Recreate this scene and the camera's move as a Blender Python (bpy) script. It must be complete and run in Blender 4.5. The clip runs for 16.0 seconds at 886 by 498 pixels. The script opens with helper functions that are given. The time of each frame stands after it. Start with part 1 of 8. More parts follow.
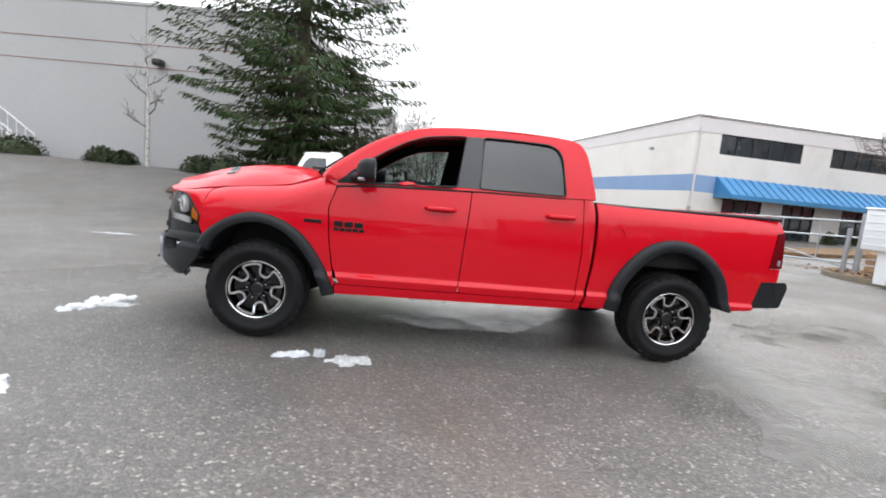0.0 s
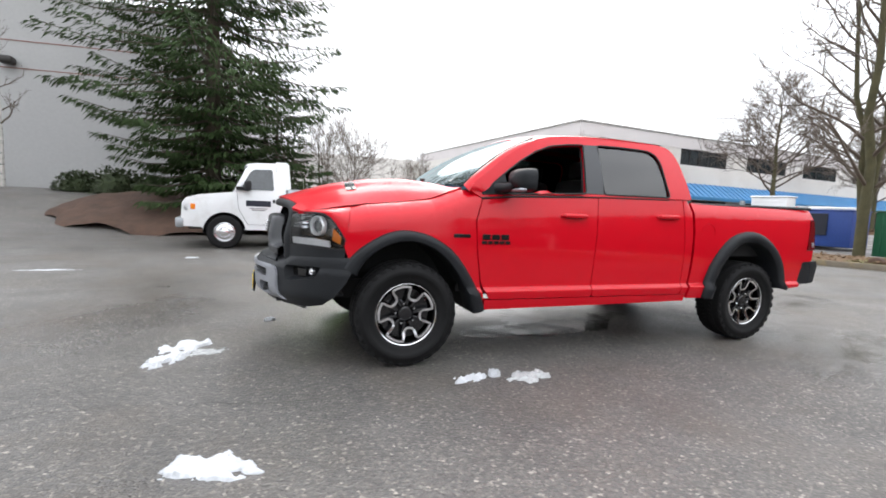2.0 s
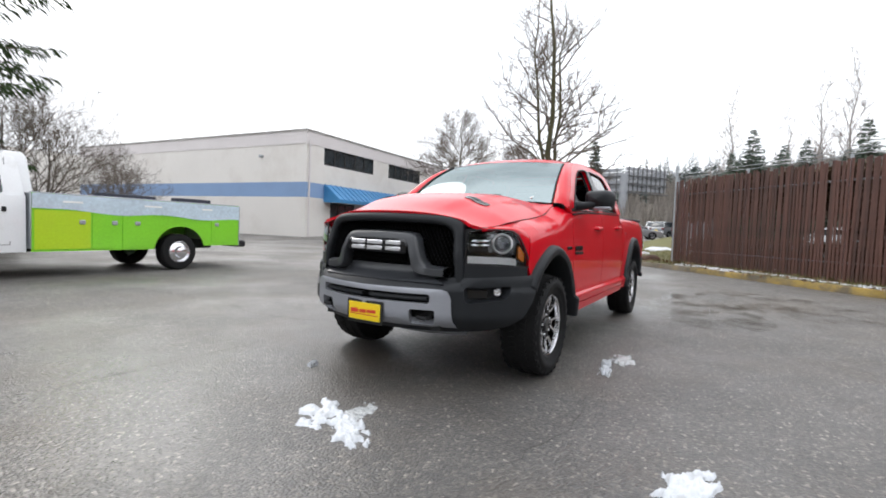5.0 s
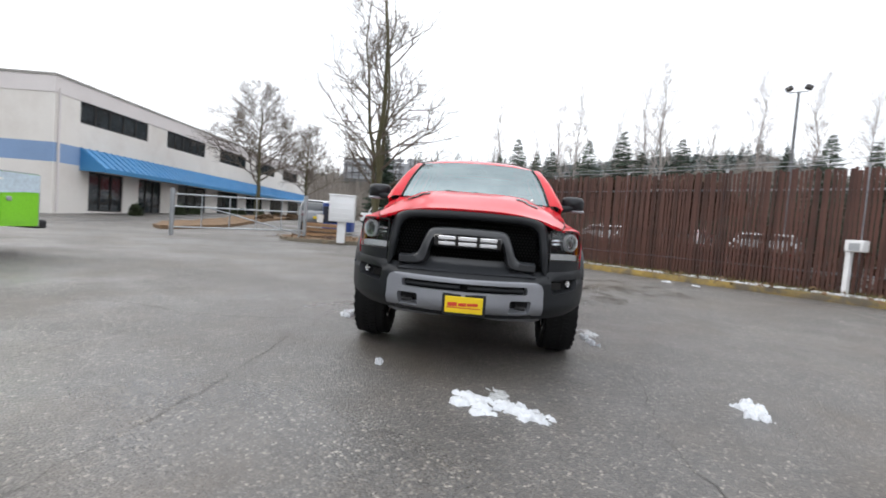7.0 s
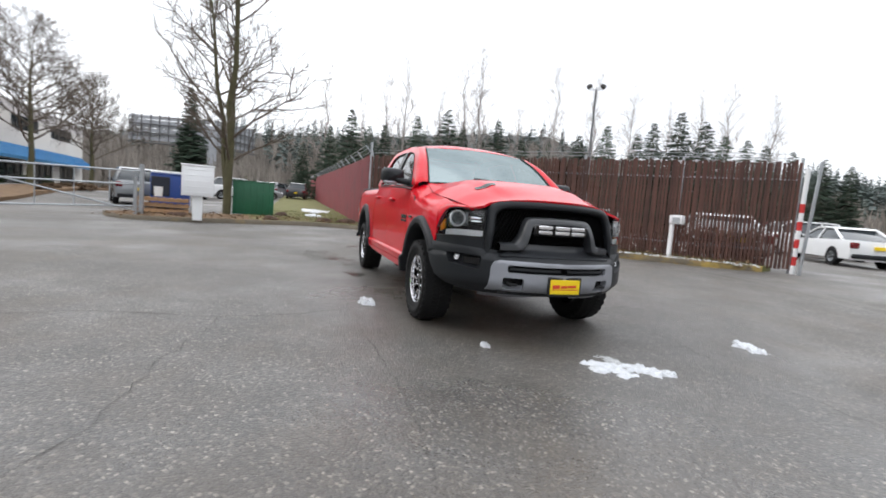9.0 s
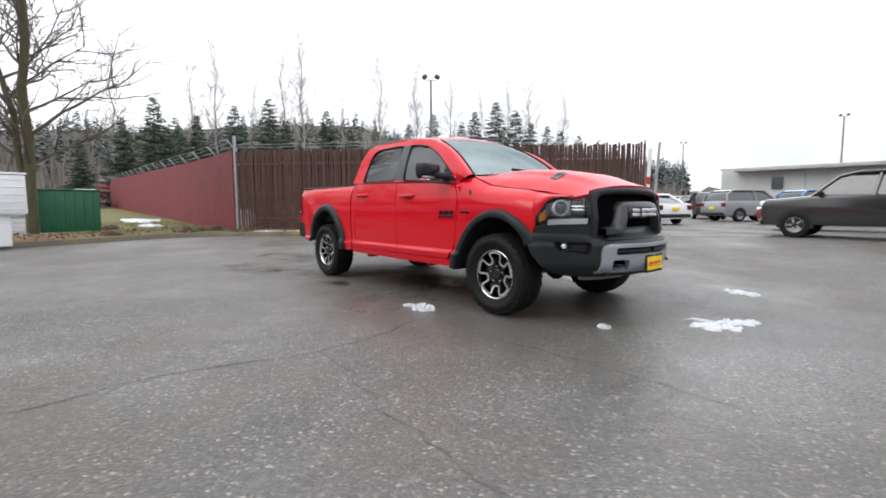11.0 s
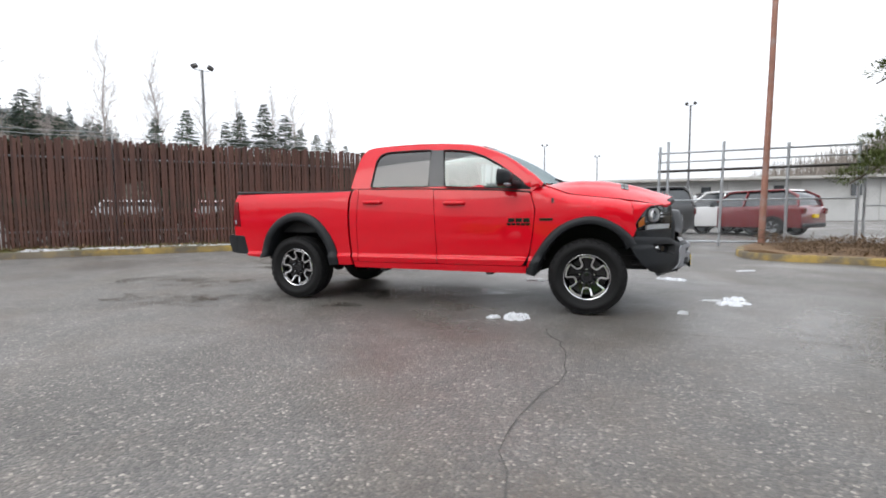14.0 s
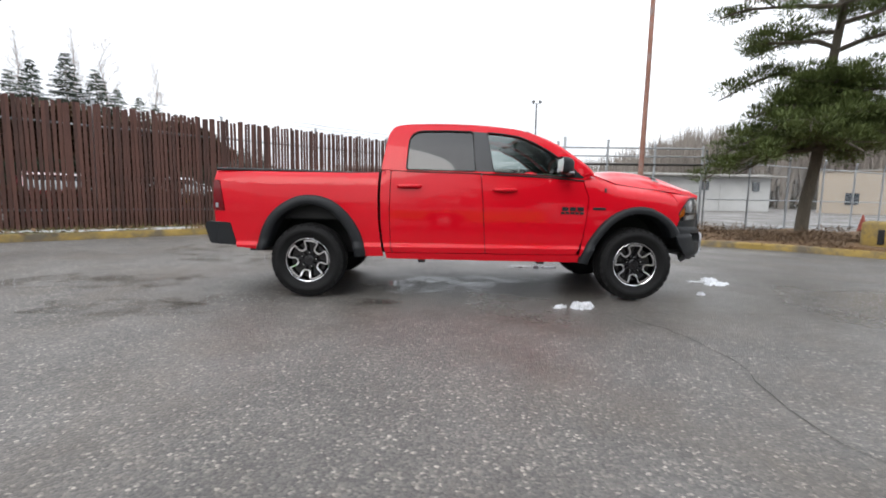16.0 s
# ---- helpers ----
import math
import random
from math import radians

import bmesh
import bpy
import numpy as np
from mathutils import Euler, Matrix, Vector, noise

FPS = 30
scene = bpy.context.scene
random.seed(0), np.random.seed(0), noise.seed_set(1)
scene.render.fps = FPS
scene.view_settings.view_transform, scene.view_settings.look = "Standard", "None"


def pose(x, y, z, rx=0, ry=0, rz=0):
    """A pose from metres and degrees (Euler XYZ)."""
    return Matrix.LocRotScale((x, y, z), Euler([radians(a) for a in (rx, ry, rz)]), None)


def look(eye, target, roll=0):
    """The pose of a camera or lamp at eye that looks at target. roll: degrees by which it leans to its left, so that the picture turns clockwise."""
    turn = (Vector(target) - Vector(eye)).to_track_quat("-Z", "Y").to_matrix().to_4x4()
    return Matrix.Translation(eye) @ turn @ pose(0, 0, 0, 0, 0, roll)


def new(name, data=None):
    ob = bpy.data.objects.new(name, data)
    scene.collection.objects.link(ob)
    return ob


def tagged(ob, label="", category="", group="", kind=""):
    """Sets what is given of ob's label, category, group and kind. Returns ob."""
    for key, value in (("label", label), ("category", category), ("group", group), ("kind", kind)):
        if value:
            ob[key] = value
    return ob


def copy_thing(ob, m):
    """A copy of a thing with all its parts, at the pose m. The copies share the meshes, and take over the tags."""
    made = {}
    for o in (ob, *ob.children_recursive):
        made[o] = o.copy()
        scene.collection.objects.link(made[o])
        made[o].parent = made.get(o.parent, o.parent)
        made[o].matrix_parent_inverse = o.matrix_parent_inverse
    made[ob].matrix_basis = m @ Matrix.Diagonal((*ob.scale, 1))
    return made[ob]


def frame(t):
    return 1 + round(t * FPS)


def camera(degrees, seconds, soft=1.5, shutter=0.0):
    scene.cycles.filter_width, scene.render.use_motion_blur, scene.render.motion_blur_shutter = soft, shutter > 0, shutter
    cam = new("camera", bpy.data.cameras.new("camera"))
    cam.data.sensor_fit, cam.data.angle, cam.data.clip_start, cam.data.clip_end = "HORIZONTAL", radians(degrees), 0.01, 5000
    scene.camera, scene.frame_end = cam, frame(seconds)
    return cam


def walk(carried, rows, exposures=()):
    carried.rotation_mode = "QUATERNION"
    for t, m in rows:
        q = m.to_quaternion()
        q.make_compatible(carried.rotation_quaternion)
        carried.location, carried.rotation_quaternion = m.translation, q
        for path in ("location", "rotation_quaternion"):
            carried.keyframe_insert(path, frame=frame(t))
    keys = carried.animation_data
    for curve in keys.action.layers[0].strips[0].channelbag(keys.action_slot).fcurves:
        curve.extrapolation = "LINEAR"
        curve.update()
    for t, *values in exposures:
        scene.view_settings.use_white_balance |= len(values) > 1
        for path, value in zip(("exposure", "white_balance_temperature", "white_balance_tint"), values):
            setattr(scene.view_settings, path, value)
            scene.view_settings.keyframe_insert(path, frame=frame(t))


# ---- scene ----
cam = camera(87.6, 16.0, 1.75, 0.3)
PATH = [
    (0, (0.673, 4.794, 1.329), (0.474, 2.819, 1.088), 5.5),
    (0.5, (1.137, 4.709, 1.334), (0.782, 2.75, 1.148), 2.3),
    (1, (1.686, 4.67, 1.271), (1.155, 2.747, 1.13), 1.4),
    (1.5, (2.245, 4.522, 1.23), (1.634, 2.623, 1.092), 2.4),
    (2, (2.739, 4.256, 1.22), (2.043, 2.39, 1.038), 2.6),
    (2.5, (3.23, 4.038, 1.225), (2.326, 2.259, 1.086), 4.5),
    (3, (3.682, 3.708, 1.217), (2.532, 2.08, 1.06), 5.8),
    (3.5, (4.086, 3.332, 1.189), (2.771, 1.835, 1.019), 3.8),
    (4, (4.516, 2.958, 1.157), (3.044, 1.607, 1.051), 2.5),
    (6.5, (6.148, 0.651, 1.126), (4.203, 0.208, 0.989), 4.8),
    (7, (6.275, 0.083, 1.112), (4.283, -0.068, 1.009), 4.4),
    (7.5, (6.36, -0.488, 1.085), (4.368, -0.376, 0.957), 2.4),
    (8, (6.39, -1.067, 1.106), (4.413, -0.788, 0.989), 3.5),
    (8.5, (6.367, -1.653, 1.111), (4.417, -1.229, 0.985), 3.8),
    (9, (6.199, -2.2, 1.101), (4.309, -1.569, 0.934), 4.4),
    (9.5, (5.959, -2.726, 1.099), (4.157, -1.879, 0.913), 3.6),
    (10, (5.616, -3.234, 1.084), (3.906, -2.218, 0.877), 1.8),
    (12.5, (3.536, -5.381, 1.054), (2.393, -3.748, 0.879), -1.0),
    (13, (3.018, -5.601, 1.059), (2.045, -3.866, 0.856), -1.0),
    (13.5, (2.482, -5.811, 1.101), (1.679, -3.982, 1.002), -1.4),
    (14, (1.927, -5.971, 1.071), (1.278, -4.086, 0.92), -0.5),
    (14.5, (1.342, -6.063, 1.089), (0.863, -4.128, 0.934), -0.2),
    (15, (0.806, -6.092, 1.071), (0.569, -4.12, 0.833), -0.2),
    (15.5, (0.205, -6.048, 1.073), (0.092, -4.065, 0.84), -1.5),
    (16, (-0.378, -5.973, 1.095), (-0.354, -3.985, 0.876), 0.9),
]
EXPOSURES = [(0.0, 0.88), (1.5, 0.8), (2.5, 0.84), (4.0, 0.58), (6.5, 0.45), (9.0, 0.42), (10.0, 0.4), (12.5, 0.52), (14.0, 0.52), (16.0, 0.45)]
walk(cam, [(t, look(eye, target, roll)) for t, eye, target, roll in PATH], EXPOSURES)

# ---------------------------------------------------------------- world and light
SUN_ELEV, SUN_AZ = 38.0, 200.0
scene.view_settings.exposure = 0.0
world = bpy.data.worlds.new("overcast_sky")
scene.world = world
world.use_nodes = True
wn, wl = world.node_tree.nodes, world.node_tree.links
wn.clear()
w_out = wn.new("ShaderNodeOutputWorld")
w_bg = wn.new("ShaderNodeBackground")
w_sky = wn.new("ShaderNodeTexSky")
w_sky.sky_type = "NISHITA"
w_sky.sun_disc = False
w_sky.sun_elevation = radians(SUN_ELEV)
w_sky.sun_rotation = radians(SUN_AZ)
w_sky.air_density, w_sky.dust_density = 1.0, 4.0
w_noise = wn.new("ShaderNodeTexNoise")
w_noise.inputs["Scale"].default_value = 2.2
w_noise.inputs["Detail"].default_value = 5.0
w_ramp = wn.new("ShaderNodeValToRGB")
w_ramp.color_ramp.elements[0].position = 0.34
w_ramp.color_ramp.elements[0].color = (10.3, 10.8, 11.7, 1)
w_ramp.color_ramp.elements[1].position = 0.62
w_ramp.color_ramp.elements[1].color = (16.4, 16.8, 17.5, 1)
w_mix = wn.new("ShaderNodeMix")
w_mix.data_type = "RGBA"
w_mix.inputs[0].default_value = 0.9
wl.new(w_noise.outputs["Fac"], w_ramp.inputs[0])
wl.new(w_sky.outputs[0], w_mix.inputs[6])
wl.new(w_ramp.outputs[0], w_mix.inputs[7])
w_geo = wn.new("ShaderNodeTexCoord")
w_sep = wn.new("ShaderNodeSeparateXYZ")
wl.new(w_geo.outputs["Generated"], w_sep.inputs[0])
w_up = wn.new("ShaderNodeMapRange")
w_up.inputs[3].default_value, w_up.inputs[4].default_value = 0.66, 1.26
wl.new(w_sep.outputs[2], w_up.inputs[0])
w_lift = wn.new("ShaderNodeVectorMath")
w_lift.operation = "SCALE"
wl.new(w_mix.outputs[2], w_lift.inputs[0])
wl.new(w_up.outputs[0], w_lift.inputs[3])
wl.new(w_lift.outputs[0], w_bg.inputs[0])
w_bg.inputs[1].default_value = 0.1
wl.new(w_bg.outputs[0], w_out.inputs[0])

sun_data = bpy.data.lights.new("sun", "SUN")
sun_data.energy = 0.6
sun_data.angle = radians(35)
sun_data.color = (1.0, 0.97, 0.93)
sun = new("sun", sun_data)
sun.matrix_world = look((0, 0, 40), (math.sin(radians(SUN_AZ)) * -30, math.cos(radians(SUN_AZ)) * -30, 40 - 30 * math.tan(radians(SUN_ELEV))))


# ---------------------------------------------------------------- materials
def mk(name, col, rough=0.5, metal=0.0, var=0.15, scale=2.0, bump=0.0, bscale=30.0, coat=0.0, rvar=0.1, spec=0.5, by_object=0.0, stretch=(1, 1, 1), dark=None, dark_scale=0.7, dark_lo=0.5, dark_hi=0.75):
    m = bpy.data.materials.new(name)
    m.use_nodes = True
    n, l = m.node_tree.nodes, m.node_tree.links
    b = n["Principled BSDF"]
    tc = n.new("ShaderNodeTexCoord")
    mp = n.new("ShaderNodeMapping")
    mp.inputs["Scale"].default_value = stretch
    l.new(tc.outputs["Object"], mp.inputs[0])
    big = n.new("ShaderNodeTexNoise")
    big.inputs["Scale"].default_value = scale
    big.inputs["Detail"].default_value = 6.0
    fine = n.new("ShaderNodeTexNoise")
    fine.inputs["Scale"].default_value = bscale
    fine.inputs["Detail"].default_value = 4.0
    l.new(mp.outputs[0], big.inputs["Vector"])
    l.new(mp.outputs[0], fine.inputs["Vector"])
    add = n.new("ShaderNodeMath")
    add.operation = "MULTIPLY_ADD"
    add.inputs[1].default_value = 0.45
    l.new(fine.outputs["Fac"], add.inputs[0])
    half = n.new("ShaderNodeMath")
    half.operation = "MULTIPLY"
    half.inputs[1].default_value = 0.55
    l.new(big.outputs["Fac"], half.inputs[0])
    l.new(half.outputs[0], add.inputs[2])
    src = add.outputs[0]
    if by_object:
        oi = n.new("ShaderNodeObjectInfo")
        ad = n.new("ShaderNodeMath")
        ad.operation = "MULTIPLY_ADD"
        ad.inputs[1].default_value = by_object
        l.new(oi.outputs["Random"], ad.inputs[0])
        sub = n.new("ShaderNodeMath")
        sub.operation = "SUBTRACT"
        sub.inputs[1].default_value = by_object / 2
        l.new(src, sub.inputs[0])
        l.new(sub.outputs[0], ad.inputs[2])
        src = ad.outputs[0]
    rp = n.new("ShaderNodeValToRGB")
    rp.color_ramp.elements[0].position, rp.color_ramp.elements[1].position = 0.3, 0.7
    rp.color_ramp.elements[0].color = (*[c * (1 - var) for c in col], 1)
    rp.color_ramp.elements[1].color = (*[min(1, c * (1 + var)) for c in col], 1)
    l.new(src, rp.inputs[0])
    colour = rp.outputs[0]
    if dark:
        dn = n.new("ShaderNodeTexNoise")
        dn.inputs["Scale"].default_value = dark_scale
        dn.inputs["Detail"].default_value = 8.0
        dn.inputs["Roughness"].default_value = 0.65
        l.new(mp.outputs[0], dn.inputs["Vector"])
        dr = n.new("ShaderNodeMapRange")
        dr.inputs[1].default_value, dr.inputs[2].default_value = dark_lo, dark_hi
        l.new(dn.outputs["Fac"], dr.inputs[0])
        mx = n.new("ShaderNodeMix")
        mx.data_type = "RGBA"
        mx.inputs[7].default_value = (*dark, 1)
        l.new(dr.outputs[0], mx.inputs[0])
        l.new(colour, mx.inputs[6])
        colour = mx.outputs[2]
    l.new(colour, b.inputs["Base Color"])
    if rvar:
        rr = n.new("ShaderNodeMapRange")
        rr.inputs[3].default_value, rr.inputs[4].default_value = max(0, rough - rvar), min(1, rough + rvar)
        l.new(add.outputs[0], rr.inputs[0])
        l.new(rr.outputs[0], b.inputs["Roughness"])
    else:
        b.inputs["Roughness"].default_value = rough
    b.inputs["Metallic"].default_value = metal
    b.inputs["Specular IOR Level"].default_value = spec
    if coat:
        b.inputs["Coat Weight"].default_value = coat
        b.inputs["Coat Roughness"].default_value = 0.03
    if bump:
        bp = n.new("ShaderNodeBump")
        bp.inputs["Strength"].default_value = bump
        bp.inputs["Distance"].default_value = 0.02
        l.new(add.outputs[0], bp.inputs["Height"])
        l.new(bp.outputs[0], b.inputs["Normal"])
    return m


def mk_glass(name, tint, gloss=0.02, ior=1.7, sheen=(1, 1, 1)):
    m = bpy.data.materials.new(name)
    m.use_nodes = True
    n, l = m.node_tree.nodes, m.node_tree.links
    n.remove(n["Principled BSDF"])
    tr = n.new("ShaderNodeBsdfTransparent")
    tr.inputs[0].default_value = (*tint, 1)
    gl = n.new("ShaderNodeBsdfGlossy")
    gl.inputs["Roughness"].default_value = gloss
    gl.inputs[0].default_value = (*sheen, 1)
    fr = n.new("ShaderNodeFresnel")
    fr.inputs[0].default_value = ior
    mx = n.new("ShaderNodeMixShader")
    l.new(fr.outputs[0], mx.inputs[0])
    l.new(tr.outputs[0], mx.inputs[1])
    l.new(gl.outputs[0], mx.inputs[2])
    l.new(mx.outputs[0], n["Material Output"].inputs[0])
    return m


def mk_puddle(name, lo, hi, ior, soak):
    """A thin film of water: clear, glossy at a slant, broken by noise."""
    m = bpy.data.materials.new(name)
    m.use_nodes = True
    n, l = m.node_tree.nodes, m.node_tree.links
    n.remove(n["Principled BSDF"])
    tc = n.new("ShaderNodeTexCoord")
    nz = n.new("ShaderNodeTexNoise")
    nz.inputs["Scale"].default_value = 2.6
    nz.inputs["Detail"].default_value = 5.0
    nz.inputs["Roughness"].default_value = 0.68
    l.new(tc.outputs["Object"], nz.inputs["Vector"])
    mr = n.new("ShaderNodeMapRange")
    mr.inputs[1].default_value, mr.inputs[2].default_value = lo, hi
    l.new(nz.outputs["Fac"], mr.inputs[0])
    fr = n.new("ShaderNodeFresnel")
    fr.inputs[0].default_value = ior
    mu = n.new("ShaderNodeMath")
    mu.operation = "MULTIPLY"
    l.new(mr.outputs[0], mu.inputs[0])
    l.new(fr.outputs[0], mu.inputs[1])
    tr = n.new("ShaderNodeBsdfTransparent")
    wash = n.new("ShaderNodeMix")
    wash.data_type = "RGBA"
    wash.inputs[6].default_value = (1, 1, 1, 1)
    wash.inputs[7].default_value = (soak, soak, soak * 0.97, 1)
    l.new(mr.outputs[0], wash.inputs[0])
    l.new(wash.outputs[2], tr.inputs[0])
    gl = n.new("ShaderNodeBsdfGlossy")
    gl.inputs["Roughness"].default_value = 0.07
    bp = n.new("ShaderNodeBump")
    bp.inputs["Strength"].default_value = 0.015
    l.new(nz.outputs["Fac"], bp.inputs["Height"])
    l.new(bp.outputs[0], gl.inputs["Normal"])
    mx = n.new("ShaderNodeMixShader")
    l.new(mu.outputs[0], mx.inputs[0])
    l.new(tr.outputs[0], mx.inputs[1])
    l.new(gl.outputs[0], mx.inputs[2])
    l.new(mx.outputs[0], n["Material Output"].inputs[0])
    return m


def mk_asphalt():
    m = bpy.data.materials.new("wet_asphalt")
    m.use_nodes = True
    n, l = m.node_tree.nodes, m.node_tree.links
    b = n["Principled BSDF"]
    tc = n.new("ShaderNodeTexCoord")

    def noise_node(scale, detail=6, rough=0.6, vec=None):
        t = n.new("ShaderNodeTexNoise")
        t.inputs["Scale"].default_value = scale
        t.inputs["Detail"].default_value = detail
        t.inputs["Roughness"].default_value = rough
        l.new(vec or tc.outputs["Object"], t.inputs["Vector"])
        return t

    def ranged(src, a, b2, c, d):
        r = n.new("ShaderNodeMapRange")
        r.inputs[1].default_value, r.inputs[2].default_value = a, b2
        r.inputs[3].default_value, r.inputs[4].default_value = c, d
        l.new(src, r.inputs[0])
        return r

    vor = n.new("ShaderNodeTexVoronoi")
    vor.inputs["Scale"].default_value = 68.0
    l.new(tc.outputs["Object"], vor.inputs["Vector"])
    stone = n.new("ShaderNodeValToRGB")
    e = stone.color_ramp.elements
    e[0].position, e[0].color = 0.0, (0.076, 0.073, 0.070, 1)
    e[1].position, e[1].color = 1.0, (0.40, 0.366, 0.32, 1)
    for p, c in ((0.45, (0.108, 0.102, 0.096, 1)), (0.82, (0.142, 0.133, 0.122, 1)), (0.925, (0.195, 0.18, 0.16, 1)), (0.965, (0.245, 0.226, 0.2, 1))):
        k = e.new(p)
        k.color = c
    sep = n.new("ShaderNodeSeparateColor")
    l.new(vor.outputs["Color"], sep.inputs[0])
    l.new(sep.outputs[0], stone.inputs[0])
    big = noise_node(0.22, 7, 0.6)
    mid = noise_node(1.7, 6, 0.65)
    tone = n.new("ShaderNodeMath")
    tone.operation = "MULTIPLY"
    l.new(ranged(big.outputs["Fac"], 0.3, 0.7, 0.82, 1.08).outputs[0], tone.inputs[0])
    l.new(ranged(mid.outputs["Fac"], 0.3, 0.7, 0.84, 1.14).outputs[0], tone.inputs[1])
    mul = n.new("ShaderNodeVectorMath")
    mul.operation = "SCALE"
    l.new(stone.outputs[0], mul.inputs[0])
    l.new(tone.outputs[0], mul.inputs[3])
    brown = n.new("ShaderNodeMix")
    brown.data_type = "RGBA"
    brown.inputs[7].default_value = (0.105, 0.083, 0.062, 1)
    st = noise_node(0.6, 8, 0.7)
    l.new(ranged(st.outputs["Fac"], 0.46, 0.72, 0.0, 0.6).outputs[0], brown.inputs[0])
    l.new(mul.outputs[0], brown.inputs[6])
    # a darker, smoother stretch about the truck's nose, with a wandering rim
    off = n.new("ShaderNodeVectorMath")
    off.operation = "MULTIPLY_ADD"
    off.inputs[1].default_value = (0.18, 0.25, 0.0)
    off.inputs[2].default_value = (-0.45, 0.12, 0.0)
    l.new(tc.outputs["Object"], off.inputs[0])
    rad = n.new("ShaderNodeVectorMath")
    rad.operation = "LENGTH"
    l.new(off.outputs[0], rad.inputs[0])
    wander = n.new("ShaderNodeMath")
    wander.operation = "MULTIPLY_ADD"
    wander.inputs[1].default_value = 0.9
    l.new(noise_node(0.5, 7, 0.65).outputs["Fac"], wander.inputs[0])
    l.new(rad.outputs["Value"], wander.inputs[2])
    stretch_tone = ranged(wander.outputs[0], 0.85, 1.75, 0.88, 1.04)
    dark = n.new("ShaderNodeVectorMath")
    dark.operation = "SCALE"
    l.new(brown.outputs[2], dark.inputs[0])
    l.new(stretch_tone.outputs[0], dark.inputs[3])
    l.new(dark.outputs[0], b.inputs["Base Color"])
    wet = noise_node(0.34, 5, 0.55)
    wetr = ranged(wet.outputs["Fac"], 0.40, 0.64, 0.62, 0.24)
    fine = noise_node(55, 3, 0.6)
    rsum = n.new("ShaderNodeMath")
    rsum.operation = "MULTIPLY_ADD"
    rsum.inputs[1].default_value = 0.22
    l.new(fine.outputs["Fac"], rsum.inputs[0])
    l.new(wetr.outputs[0], rsum.inputs[2])
    slick = n.new("ShaderNodeMath")
    slick.operation = "MULTIPLY"
    l.new(rsum.outputs[0], slick.inputs[0])
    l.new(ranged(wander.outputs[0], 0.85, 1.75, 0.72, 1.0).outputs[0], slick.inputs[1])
    l.new(slick.outputs[0], b.inputs["Roughness"])
    bp = n.new("ShaderNodeBump")
    bp.inputs["Distance"].default_value = 0.006
    l.new(ranged(wet.outputs["Fac"], 0.45, 0.66, 0.95, 0.4).outputs[0], bp.inputs["Strength"])
    inv = n.new("ShaderNodeMath")
    inv.operation = "SUBTRACT"
    inv.inputs[0].default_value = 1.0
    l.new(vor.outputs["Distance"], inv.inputs[1])
    l.new(inv.outputs[0], bp.inputs["Height"])
    bp2 = n.new("ShaderNodeBump")
    bp2.inputs["Distance"].default_value = 0.03
    bp2.inputs["Strength"].default_value = 0.12
    l.new(mid.outputs["Fac"], bp2.inputs["Height"])
    l.new(bp.outputs[0], bp2.inputs["Normal"])
    l.new(bp2.outputs[0], b.inputs["Normal"])
    return m


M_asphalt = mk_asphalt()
M_red = mk("red_paint", (0.56, 0.002, 0.012), 0.4, 0.0, 0.03, 1.5, 0.0, 8, 1.0, 0.03, spec=0.05)
M_red.node_tree.nodes["Principled BSDF"].inputs["Coat IOR"].default_value = 1.5
M_red.node_tree.nodes["Principled BSDF"].inputs["Coat Weight"].default_value = 0.68
M_red.node_tree.nodes["Principled BSDF"].inputs["Coat Roughness"].default_value = 0.05
M_plastic = mk("black_textured_plastic", (0.0145, 0.016, 0.0185), 0.46, 0, 0.2, 4, 0.08, 260, rvar=0.06, spec=0.24)
M_satin = mk("satin_black_plastic", (0.03, 0.032, 0.036), 0.34, 0, 0.15, 4, 0.0, 200, rvar=0.05)
M_black = mk("matt_black", (0.009, 0.009, 0.01), 0.75, 0, 0.3, 4, 0.1, 50)
M_rubber = mk("tyre_rubber", (0.0095, 0.0095, 0.01), 0.7, 0, 0.3, 6, 0.15, 80, spec=0.2)
M_chrome = mk("bright_machined_alloy", (0.78, 0.78, 0.8), 0.18, 1.0, 0.05, 8, 0.0, 60, rvar=0.05)
M_gloss_black = mk("gloss_black", (0.008, 0.008, 0.009), 0.12, 0, 0.1, 8, 0, 60, rvar=0.03)
M_silver = mk("silver_grey_skid", (0.30, 0.31, 0.34), 0.38, 0.35, 0.08, 5, 0.0, 120, rvar=0.05)
M_badge = mk("badge_silver", (0.72, 0.72, 0.74), 0.25, 0.6, 0.05, 8, 0, 60, rvar=0.03)
M_lens = mk_glass("clear_lens", (0.95, 0.96, 0.97), 0.02, 1.4)
M_glass = mk_glass("window_glass", (0.52, 0.57, 0.56))
M_tint = mk_glass("dark_tinted_glass", (0.11, 0.125, 0.13), 0.02, 1.7)
M_shield = mk_glass("laminated_windshield_glass", (0.13, 0.15, 0.15), 0.03, 4.6, (0.56, 0.655, 0.67))
M_puddle = mk_puddle("water_film", 0.44, 0.72, 1.36, 0.92)
M_pool = mk_puddle("standing_water", 0.42, 0.66, 1.40, 0.75)
M_amber = mk("amber_lens", (0.75, 0.2, 0.01), 0.2, 0, 0.1, 20, 0, 90, 0.6, 0.03)
M_redlens = mk("red_lens", (0.13, 0.003, 0.006), 0.2, 0, 0.2, 14, 0, 90, 0.4, 0.03, spec=0.2)
M_whitelens = mk("white_lens", (0.88, 0.89, 0.9), 0.2, 0, 0.1, 30, 0, 90, 0.8, 0.03)
